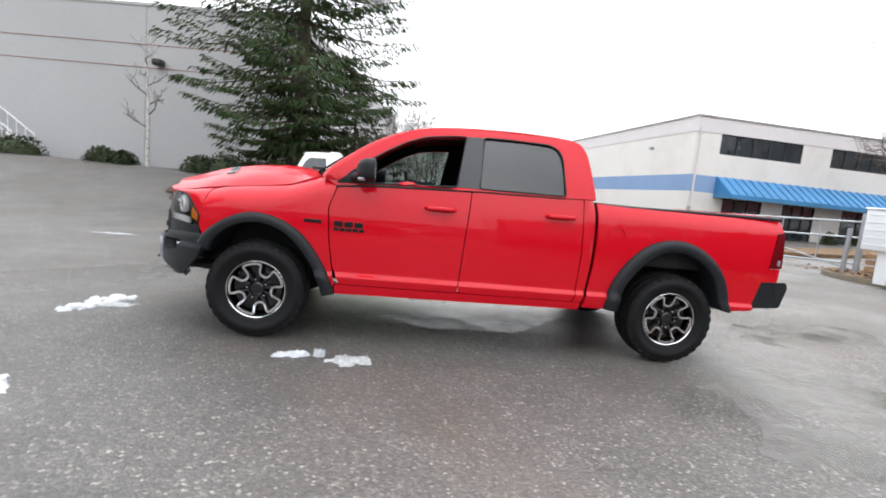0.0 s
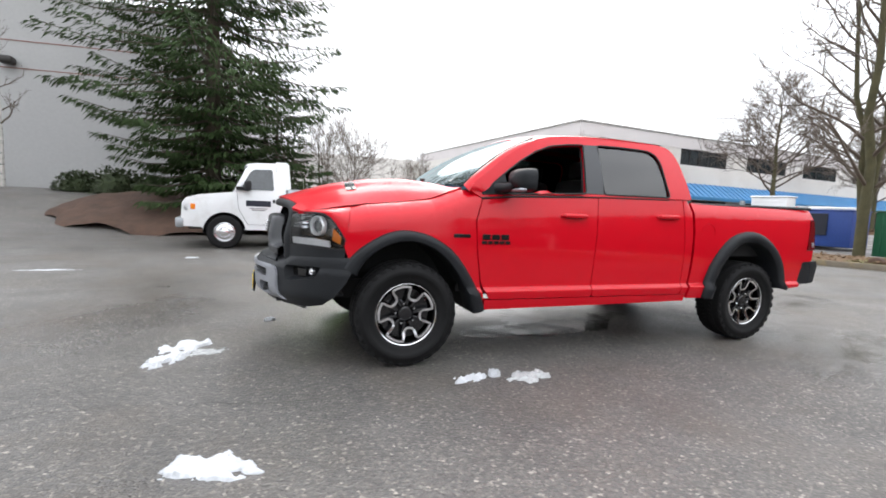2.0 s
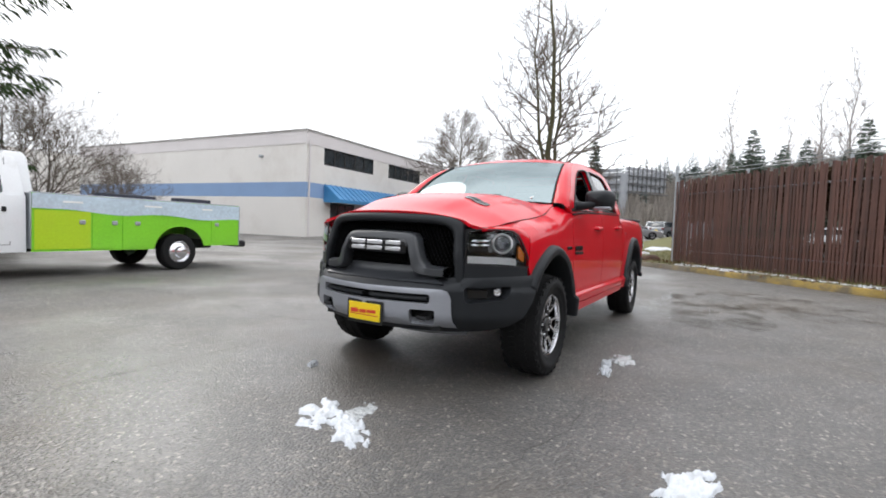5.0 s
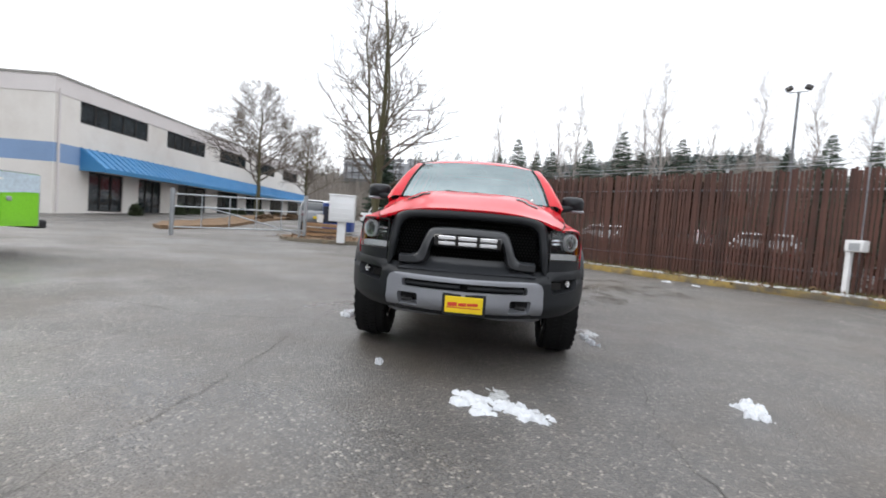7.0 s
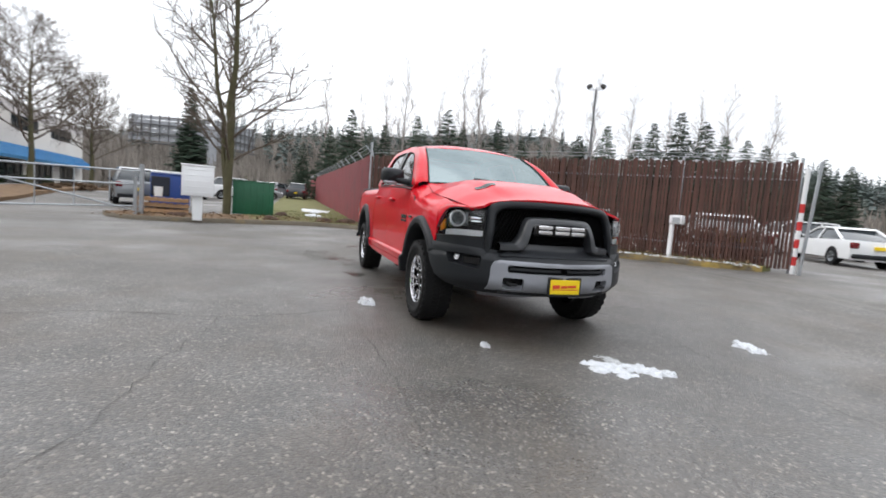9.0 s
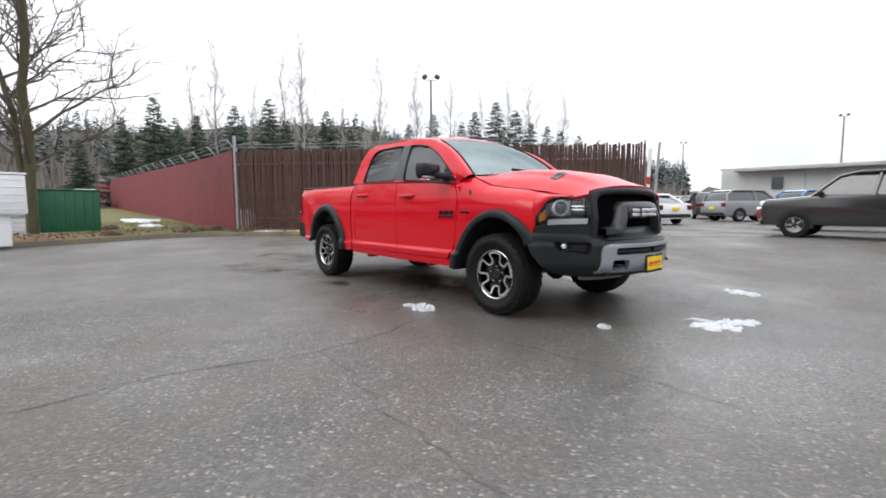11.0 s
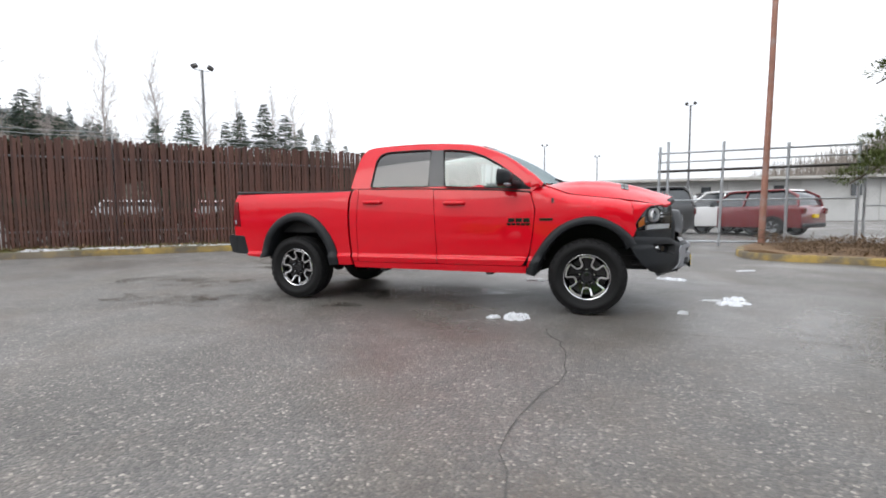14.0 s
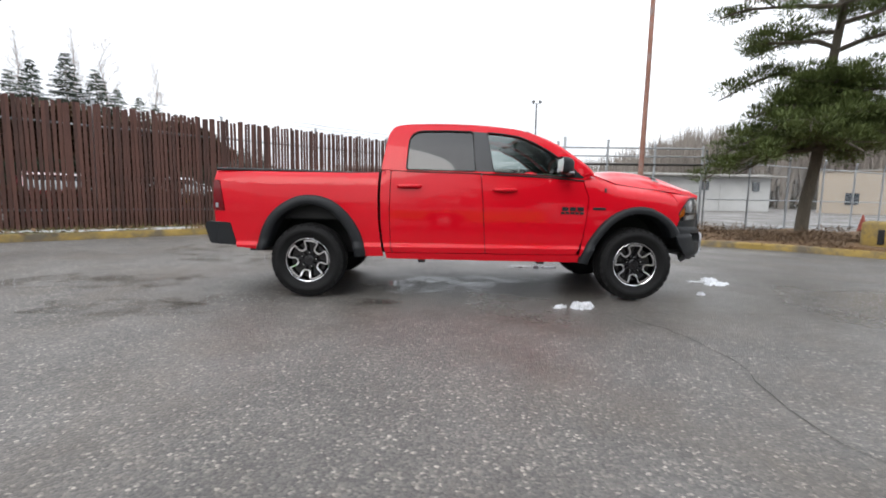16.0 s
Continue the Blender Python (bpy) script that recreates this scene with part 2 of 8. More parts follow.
M_yellow = mk("yellow_sign", (0.85, 0.6, 0.01), 0.4, 0, 0.06, 10, 0, 60)
M_signred = mk("sign_red_print", (0.6, 0.05, 0.02), 0.5, 0, 0.1, 10, 0, 60)
M_white = mk("white_paint", (0.78, 0.79, 0.8), 0.3, 0, 0.05, 2, 0, 40, 0.7, 0.05, dark=(0.5, 0.48, 0.44), dark_scale=1.4, dark_lo=0.55, dark_hi=0.9)
M_green_lime = mk("lime_green_paint", (0.22, 0.62, 0.03), 0.32, 0, 0.14, 0.8, 0, 30, 0.6, 0.05)
M_green_yellow = mk("yellow_green_paint", (0.42, 0.62, 0.02), 0.32, 0, 0.1, 0.8, 0, 30, 0.6, 0.05)
M_skyblue = mk("pale_blue_wrap", (0.52, 0.63, 0.70), 0.35, 0, 0.25, 1.6, 0, 20, 0.5, 0.05)
M_galv = mk("galvanised_steel", (0.38, 0.4, 0.42), 0.45, 0.7, 0.2, 3, 0.05, 40)
M_concrete = mk("grey_concrete", (0.33, 0.32, 0.3), 0.85, 0, 0.2, 1.2, 0.25, 40, dark=(0.14, 0.13, 0.11), dark_scale=1.0)
M_kerbyellow = mk("worn_yellow_kerb_paint", (0.34, 0.235, 0.06), 0.8, 0, 0.25, 3, 0.4, 45, dark=(0.12, 0.10, 0.07), dark_scale=1.8, dark_lo=0.40, dark_hi=0.58)
M_snow = mk("old_snow", (0.6, 0.62, 0.65), 0.5, 0, 0.12, 14, 0.7, 45, dark=(0.42, 0.43, 0.44), dark_scale=9.0, dark_lo=0.5, dark_hi=0.7)
M_ice = mk("grey_slush", (0.42, 0.43, 0.43), 0.25, 0, 0.2, 14, 0.4, 60)
M_wall_white = mk("white_stucco", (0.72, 0.69, 0.65), 0.85, 0, 0.05, 0.35, 0.12, 14, dark=(0.55, 0.5, 0.45), dark_scale=0.3, dark_lo=0.5, dark_hi=0.9)
# grey-white wall, base colour taken darker to hold its shade
M_lotwall = mk("weathered_shaded_wall", (0.47, 0.475, 0.47), 0.85, 0, 0.08, 0.4, 0.1, 14, dark=(0.36, 0.36, 0.35), dark_scale=0.5, dark_lo=0.45, dark_hi=0.8)
M_wall_top = mk("pale_parapet", (0.66, 0.62, 0.61), 0.85, 0, 0.06, 0.5, 0.1, 14)
M_wall_blue = mk("blue_band_paint", (0.22, 0.33, 0.52), 0.8, 0, 0.08, 0.5, 0.1, 14)
M_awning = mk("blue_standing_seam_metal", (0.06, 0.24, 0.47), 0.4, 0.2, 0.14, 1.0, 0, 20)
M_warehouse = mk("light_grey_tilt_up_concrete", (0.39, 0.39, 0.385), 0.85, 0, 0.07, 0.25, 0.1, 9, dark=(0.36, 0.35, 0.34), dark_scale=0.2, dark_lo=0.5, dark_hi=0.85)
M_rust_line = mk("rust_reveal", (0.22, 0.1, 0.08), 0.8, 0, 0.2, 3, 0, 20)
M_window_dark = mk("dark_office_glass", (0.03, 0.037, 0.042), 0.05, 0, 0.4, 1.2, 0, 20, rvar=0.02, spec=0.9)
M_window_frame = mk("bronze_window_frame", (0.035, 0.032, 0.03), 0.5, 0.3, 0.1)
M_slat = mk("rust_brown_metal_slat", (0.078, 0.033, 0.024), 0.62, 0.1, 0.5, 1.3, 0.2, 26, by_object=0.25, stretch=(1, 1, 0.25), dark=(0.17, 0.078, 0.05), dark_scale=2.2, dark_lo=0.5, dark_hi=0.72)
M_redfence = mk("barn_red_panel", (0.19, 0.022, 0.028), 0.6, 0, 0.12, 0.6, 0.1, 20, dark=(0.10, 0.03, 0.03), dark_scale=1.2)
M_rustpole = mk("rusty_brown_pole", (0.30, 0.15, 0.11), 0.75, 0.1, 0.3, 2, 0.2, 30, dark=(0.3, 0.26, 0.25), dark_scale=3)
M_stripe_red = mk("faded_red_band", (0.55, 0.03, 0.03), 0.55, 0, 0.15, 5, 0, 30)
M_grass = mk("winter_grass", (0.12, 0.12, 0.035), 0.9, 0, 0.4, 2.2, 0.6, 40, dark=(0.19, 0.15, 0.07), dark_scale=1.5)
M_bark_mulch = mk("bark_mulch", (0.075, 0.042, 0.028), 0.95, 0, 0.5, 3, 0.9, 30)
M_leaf_litter = mk("brown_leaf_litter", (0.15, 0.09, 0.045), 0.95, 0, 0.5, 3, 0.9, 25)
M_bark = mk("grey_brown_bark", (0.095, 0.08, 0.06), 0.9, 0, 0.35, 4, 0.6, 30, stretch=(1, 1, 0.3))
M_birch = mk("birch_bark", (0.52, 0.5, 0.47), 0.8, 0, 0.25, 5, 0.3, 30, dark=(0.08, 0.07, 0.06), dark_scale=7, dark_lo=0.55, dark_hi=0.62)
M_mossy = mk("mossy_bark", (0.085, 0.078, 0.04), 0.95, 0, 0.35, 4, 0.6, 30)
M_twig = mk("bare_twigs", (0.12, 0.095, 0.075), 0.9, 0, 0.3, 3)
M_kerbgrey = mk("worn_dirty_kerb", (0.16, 0.135, 0.10), 0.85, 0, 0.3, 2.5, 0.4, 40, dark=(0.30, 0.21, 0.07), dark_scale=1.5, dark_lo=0.55, dark_hi=0.75)
# needle green paled and greyed to carry the haze of distance
M_fir_far = mk("hazed_fir_needles", (0.112, 0.135, 0.128), 0.9, 0, 0.35, 0.1, 0, 2, spec=0.1)
M_tan = mk("tan_stucco", (0.40, 0.34, 0.27), 0.85, 0, 0.08, 0.4, 0.1, 12)
# grey-brown lightened: distance haze is mixed into the colour
M_woods = mk("hazed_bare_woods", (0.225, 0.2, 0.175), 1.0, 0, 0.45, 0.2, 0, 3)
# colour lightened so the far alders fade into the bright sky
M_twig_far = mk("sky_blended_far_twigs", (0.31, 0.275, 0.255), 0.95, 0, 0.2, 3)
M_spruce = mk("spruce_needles", (0.046, 0.074, 0.028), 0.7, 0, 0.55, 1.4, 0, 9, spec=0.12)
M_fir = mk("fir_needles", (0.056, 0.08, 0.056), 0.75, 0, 0.45, 0.9, 0, 9, by_object=0.3, spec=0.12)
M_pine = mk("pine_needles", (0.098, 0.125, 0.044), 0.7, 0, 0.5, 1.6, 0, 9, spec=0.12)
M_shrub = mk("evergreen_shrub", (0.035, 0.05, 0.018), 0.8, 0, 0.5, 3, 0, 12)
M_brush = mk("dead_brush", (0.13, 0.085, 0.05), 0.9, 0, 0.4, 3, 0, 12)
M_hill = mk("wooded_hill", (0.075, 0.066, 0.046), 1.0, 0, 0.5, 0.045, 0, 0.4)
# blue-grey base colour stands in for haze over the far ridge
M_hill_far = mk("hazed_wooded_hill", (0.1, 0.115, 0.12), 1.0, 0, 0.35, 0.045, 0, 0.4)
M_blue_bin = mk("blue_dumpster_paint", (0.02, 0.06, 0.26), 0.5, 0, 0.2, 2, 0.05, 20)
M_green_bin = mk("green_cabinet_paint", (0.012, 0.105, 0.05), 0.5, 0, 0.2, 2, 0.05, 20)
M_navy = mk("dark_navy_cover", (0.012, 0.015, 0.028), 0.6, 0, 0.2, 2, 0.1, 20)
M_wood = mk("pale_pallet_wood", (0.36, 0.22, 0.12), 0.85, 0, 0.3, 6, 0.3, 40, by_object=0.2)
M_bill = mk("grey_billboard_back", (0.33, 0.34, 0.36), 0.8, 0, 0.2, 0.6)
M_orange = mk("orange_cone", (0.28, 0.06, 0.04), 0.6, 0, 0.1)
M_crack = mk("dark_crack", (0.068, 0.065, 0.06), 0.8, 0, 0.3, 10)
M_patch = mk("pale_worn_asphalt", (0.16, 0.15, 0.135), 0.6, 0, 0.35, 3, 0.4, 60)
M_bowl = mk("silvered_lamp_bowl", (0.22, 0.23, 0.24), 0.28, 0.85, 0.3, 18, 0, 60, rvar=0.08)
M_seat = mk("black_cloth_seat", (0.018, 0.018, 0.02), 0.85, 0, 0.3, 6, 0.3, 120)
M_trimgrey = mk("grey_interior_trim", (0.12, 0.12, 0.125), 0.7, 0, 0.15, 5)
M_paper = mk("white_paper", (0.8, 0.8, 0.78), 0.8, 0, 0.03)


# ---------------------------------------------------------------- mesh helpers
def sm(t):
    t = min(1.0, max(0.0, t))
    return t * t * (3 - 2 * t)


def tab(x, pairs):
    return float(np.interp(x, [p[0] for p in pairs], [p[1] for p in pairs]))


def finish(bm, name, material, angle=38, weld=True):
    if weld:
        bmesh.ops.remove_doubles(bm, verts=bm.verts, dist=0.0002)
    limit = radians(angle)
    for e in bm.edges:
        if len(e.link_faces) == 2 and e.calc_face_angle(0.0) > limit:
            e.smooth = False
    for f in bm.faces:
        f.smooth = True
    me = bpy.data.meshes.new(name)
    bm.to_mesh(me)
    bm.free()
    me.materials.append(material)
    return me


def part(name, bm, material, parent, label="", angle=38, weld=True, kind=""):
    ob = new(name, finish(bm, name, material, angle, weld))
    ob.parent = parent
    if label or kind:
        tagged(ob, label, "", "", kind)
    return ob


def thing(name, label, category, m=None, group="", kind=""):
    ob = new(name)
    ob.empty_display_size = 0.2
    if m is not None:
        ob.matrix_world = m
    return tagged(ob, label, category, group, kind)


def single(name, bm, material, label, category, m=None, group="", kind="", angle=38, weld=True):
    ob = new(name, finish(bm, name, material, angle, weld))
    if m is not None:
        ob.matrix_world = m
    return tagged(ob, label, category, group, kind)


def box(bm, c, s, bev=0.0, rot=None, seg=1):
    r = bmesh.ops.create_cube(bm, size=1.0)
    vs = r["verts"]
    bmesh.ops.scale(bm, vec=s, verts=vs)
    if bev:
        es = list({e for v in vs for e in v.link_edges})
        out = bmesh.ops.bevel(bm, geom=es, offset=min(bev, min(s) * 0.49), segments=seg, affect="EDGES", profile=0.5)
        vs = list({v for f in out["faces"] for v in f.verts} | {v for v in vs if v.is_valid})
    if rot is not None:
        bmesh.ops.rotate(bm, cent=(0, 0, 0), matrix=rot, verts=vs)
    bmesh.ops.translate(bm, vec=c, verts=vs)
    return vs


def tube(bm, pts, radii, n=8, cap=True):
    pts = [Vector(p) for p in pts]
    if not hasattr(radii, "__len__"):
        radii = [radii] * len(pts)
    rings = []
    for i, p in enumerate(pts):
        d = (pts[min(i + 1, len(pts) - 1)] - pts[max(i - 1, 0)]).normalized()
        a = d.orthogonal().normalized() if i == 0 else (a - d * a.dot(d)).normalized()
        b = d.cross(a)
        rings.append([bm.verts.new(p + radii[i] * (math.cos(2 * math.pi * k / n) * a + math.sin(2 * math.pi * k / n) * b)) for k in range(n)])
    for r0, r1 in zip(rings, rings[1:]):
        for k in range(n):
            bm.faces.new((r0[k], r0[(k + 1) % n], r1[(k + 1) % n], r1[k]))
    if cap and n > 2:
        bm.faces.new(rings[0][::-1])
        bm.faces.new(rings[-1])


def lathe(bm, profile, n=48, axis="y", closed=False):
    """Turns (radius, along) pairs round an axis."""
    rings = []
    for r, h in profile:
        ring = []
        for k in range(n):
            a = 2 * math.pi * k / n
            c, s = r * math.cos(a), r * math.sin(a)
            ring.append(bm.verts.new({"y": (c, h, s), "z": (c, s, h), "x": (h, c, s)}[axis]))
        rings.append(ring)
    if closed:
        rings.append(rings[0])
    for r0, r1 in zip(rings, rings[1:]):
        for k in range(n):
            bm.faces.new((r0[k], r0[(k + 1) % n], r1[(k + 1) % n], r1[k]))


def grid(bm, fn, nu, nv):
    """A sheet of fn(u, v), u and v from 0 to 1."""
    vs = [[bm.verts.new(fn(i / nu, j / nv)) for j in range(nv + 1)] for i in range(nu + 1)]
    for i in range(nu):
        for j in range(nv):
            bm.faces.new((vs[i][j], vs[i + 1][j], vs[i + 1][j + 1], vs[i][j + 1]))


def facing(bm, way):
    total = Vector((0, 0, 0))
    bm.normal_update()
    for f in bm.faces:
        total += f.normal * f.calc_area()
    if total.dot(Vector(way)) < 0:
        bmesh.ops.reverse_faces(bm, faces=bm.faces)
    bm.normal_update()


def thicken(bm, t):
    """Gives a sheet a back t behind its front, and edges."""
    bm.normal_update()
    front = list(bm.verts)
    back = {v: bm.verts.new(v.co - v.normal * t) for v in front}
    rim = [e for e in bm.edges if len(e.link_faces) == 1]
    for f in list(bm.faces):
        bm.faces.new([back[v] for v in reversed(f.verts)])
    for e in rim:
        lp = e.link_loops[0]
        a, b = lp.vert, lp.link_loop_next.vert
        bm.faces.new((b, a, back[a], back[b]))


def rounded(pts, r, n=4):
    """A polygon with its corners rounded."""
    out = []
    k = len(pts)
    for i in range(k):
        p, a, b = Vector(pts[i]), Vector(pts[i - 1]), Vector(pts[(i + 1) % k])
        da, db = (a - p), (b - p)
        q = min(r, da.length * 0.45, db.length * 0.45)
        p0, p1 = p + da.normalized() * q, p + db.normalized() * q
        for j in range(n + 1):
            t = j / n
            out.append(tuple((1 - t) ** 2 * p0 + 2 * t * (1 - t) * p + t * t * p1))
    return out


def panel(outer, fn, way, holes=(), step=0.07, t=0.02, cuts=()):
    """A curved plate: a flat outline with holes, cut fine, laid onto the surface fn(u, v)."""
    bm = bmesh.new()
    for loop in (outer, *holes):
        vs = [bm.verts.new((p[0], p[1], 0)) for p in loop]
        for a, b in zip(vs, vs[1:] + vs[:1]):
            bm.edges.new((a, b))
    bmesh.ops.triangle_fill(bm, use_beauty=True, use_dissolve=False, edges=bm.edges[:])
    for ax in (0, 1):
        lo, hi = min(p[ax] for p in outer), max(p[ax] for p in outer)
        k = math.floor(lo / step) + 1
        while k * step < hi:
            no = (1, 0, 0) if ax == 0 else (0, 1, 0)
            co = (k * step, 0, 0) if ax == 0 else (0, k * step, 0)
            bmesh.ops.bisect_plane(bm, geom=bm.verts[:] + bm.edges[:] + bm.faces[:], plane_co=co, plane_no=no, dist=1e-5)
            k += 1
    for c in cuts:
        bmesh.ops.bisect_plane(bm, geom=bm.verts[:] + bm.edges[:] + bm.faces[:], plane_co=(0, c, 0), plane_no=(0, 1, 0), dist=1e-5)
    for v in bm.verts:
        v.co = fn(v.co.x, v.co.y)
    bmesh.ops.remove_doubles(bm, verts=bm.verts, dist=0.0004)
    facing(bm, way)
    if t:
        thicken(bm, t)
    return bm


def gz(x, y):
    """The height of the ground."""
    s = -0.692 * x + 0.722 * y
    z = 0.17 * sm((s - 1.8) / 5.4)
    z += 1.25 * sm((-y - 9.5) / 7.5) * sm((x - 0.5) / 6.0)
    z += 0.45 * sm((-x - 11.0) / 22.0) * sm((-y - 8) / 6)
    z += 0.024 * min(60.0, max(0.0, -x - 15.0)) * sm((y + 12) / 6)
    return z


# ---------------------------------------------------------------- the red pickup
ZT = [(1.2, 1.40), (1.32, 1.375), (1.42, 1.335), (1.58, 1.275), (1.83, 1.24), (2.09, 1.21), (2.28, 1.165), (2.4, 1.11), (2.6, 1.02)]
ROOF_SIDE = [(-0.95, 1.80), (-0.89, 1.845), (-0.84, 1.878), (-0.74, 1.90), (-0.49, 1.912), (-0.24, 1.914), (0.08, 1.905), (0.4, 1.877), (0.59, 1.84), (0.72, 1.785)]
HOOD_MID = [(1.3, 1.40), (1.5, 1.425), (1.73, 1.43), (2.0, 1.41), (2.26, 1.362), (2.47, 1.31), (2.58, 1.28), (2.66, 1.257), (2.72, 1.235)]
HOOD_EDGE = [(1.2, 1.405), (1.32, 1.382), (1.42, 1.342), (1.58, 1.278), (1.83, 1.24), (2.09, 1.21), (2.2, 1.19), (2.3, 1.175), (2.4, 1.162), (2.56, 1.143), (2.7, 1.13)]


def y_side(x, z):
    """Half the body's width below the windows."""
    y = 0.985 - 0.27 * max(0.0, z - 0.92) ** 2 - 0.10 * max(0.0, 0.85 - z) ** 2
    y += 0.034 * sm((0.602 - z) / 0.04) - 0.10 * max(0.0, 0.56 - z)
    if x > 1.9:
        y -= 0.20 * (x - 1.9) ** 2
    if x < -2.2:
        y -= 0.08 * (x + 2.2) ** 2
    if x > 1.2:
        top = tab(x, ZT)
        y -= 0.135 * (max(0.0, z - (top - 0.17)) / 0.17) ** 3.4
    if x < -0.95:
        y -= 0.30 * max(0.0, z - 1.255) * sm((z - 1.255) / 0.03) * sm((-0.95 - x) / 0.04) + (0.04 * (max(0.0, z - 1.335) / 0.05) ** 2)
    return y


def y_cab(z):
    return 0.945 - 0.30 * (z - 1.36) - 0.25 * (z - 1.36) ** 2 if z > 1.36 else y_side(0, z) - 0.004


def hood_z(x, y):
    edge, mid, a = tab(x, HOOD_EDGE), tab(x, HOOD_MID), abs(y)
    nose = sm((x - 2.2) / 0.36)
    k = 1 - min(1.0, a / (0.82 - 0.08 * nose)) ** (4.0 - 1.1 * sm((x - 1.75) / 0.5) - 0.7 * nose)
    z = edge + (mid - edge) * k
    z += 0.02 * (1 - sm((a - 0.34 - 0.2 * (2.65 - x)) / 0.075)) * sm((2.66 - x) / 0.4) * sm((x - 1.3) / 0.4)
    return z


def front_x(y, z):
    a = abs(y)
    return 2.80 - 0.36 * a * a - 0.25 * max(0.0, a - 0.72) ** 2 - 0.30 * max(0.0, z - 0.95)


def arc_pts(cx, cz, rx, rz, a0, a1, n):
    return [(cx + rx * math.cos(radians(a0 + (a1 - a0) * k / n)), cz + rz * math.sin(radians(a0 + (a1 - a0) * k / n))) for k in range(n + 1)]


FLARE_F = [(1.155, 0.42), (1.195, 0.53), (1.265, 0.66), (1.36, 0.80), (1.46, 0.905), (1.59, 0.985), (1.74, 1.03), (1.89, 1.03), (2.03, 0.975), (2.15, 0.895), (2.225, 0.815), (2.26, 0.76)]
FLARE_FI = [(1.255, 0.40), (1.30, 0.53), (1.365, 0.655), (1.45, 0.775), (1.55, 0.87), (1.65, 0.925), (1.765, 0.955), (1.885, 0.945), (1.99, 0.905), (2.08, 0.84), (2.135, 0.77), (2.165, 0.70)]
FLARE_R = [(-2.33, 0.51), (-2.285, 0.70), (-2.20, 0.87), (-2.07, 1.0), (-1.91, 1.085), (-1.75, 1.11), (-1.58, 1.08), (-1.44, 1.005), (-1.31, 0.87), (-1.22, 0.72), (-1.17, 0.56), (-1.155, 0.46)]
FLARE_RI = [(-2.22, 0.53), (-2.165, 0.70), (-2.10, 0.825), (-1.995, 0.925), (-1.87, 0.985), (-1.75, 1.005), (-1.62, 0.98), (-1.51, 0.915), (-1.41, 0.81), (-1.335, 0.69), (-1.29, 0.56), (-1.27, 0.45)]


def smooth_line(pts, n=4):
    """A Catmull-Rom curve through points."""
    out = []
    for i in range(len(pts) - 1):
        p0, p1, p2, p3 = (Vector(pts[max(0, min(len(pts) - 1, j))]) for j in (i - 1, i, i + 1, i + 2))
        for k in range(n):
            t = k / n
            out.append(tuple(0.5 * (2 * p1 + (p2 - p0) * t + (2 * p0 - 5 * p1 + 4 * p2 - p3) * t * t + (3 * p1 - p0 - 3 * p2 + p3) * t ** 3)))
    return out + [tuple(pts[-1])]


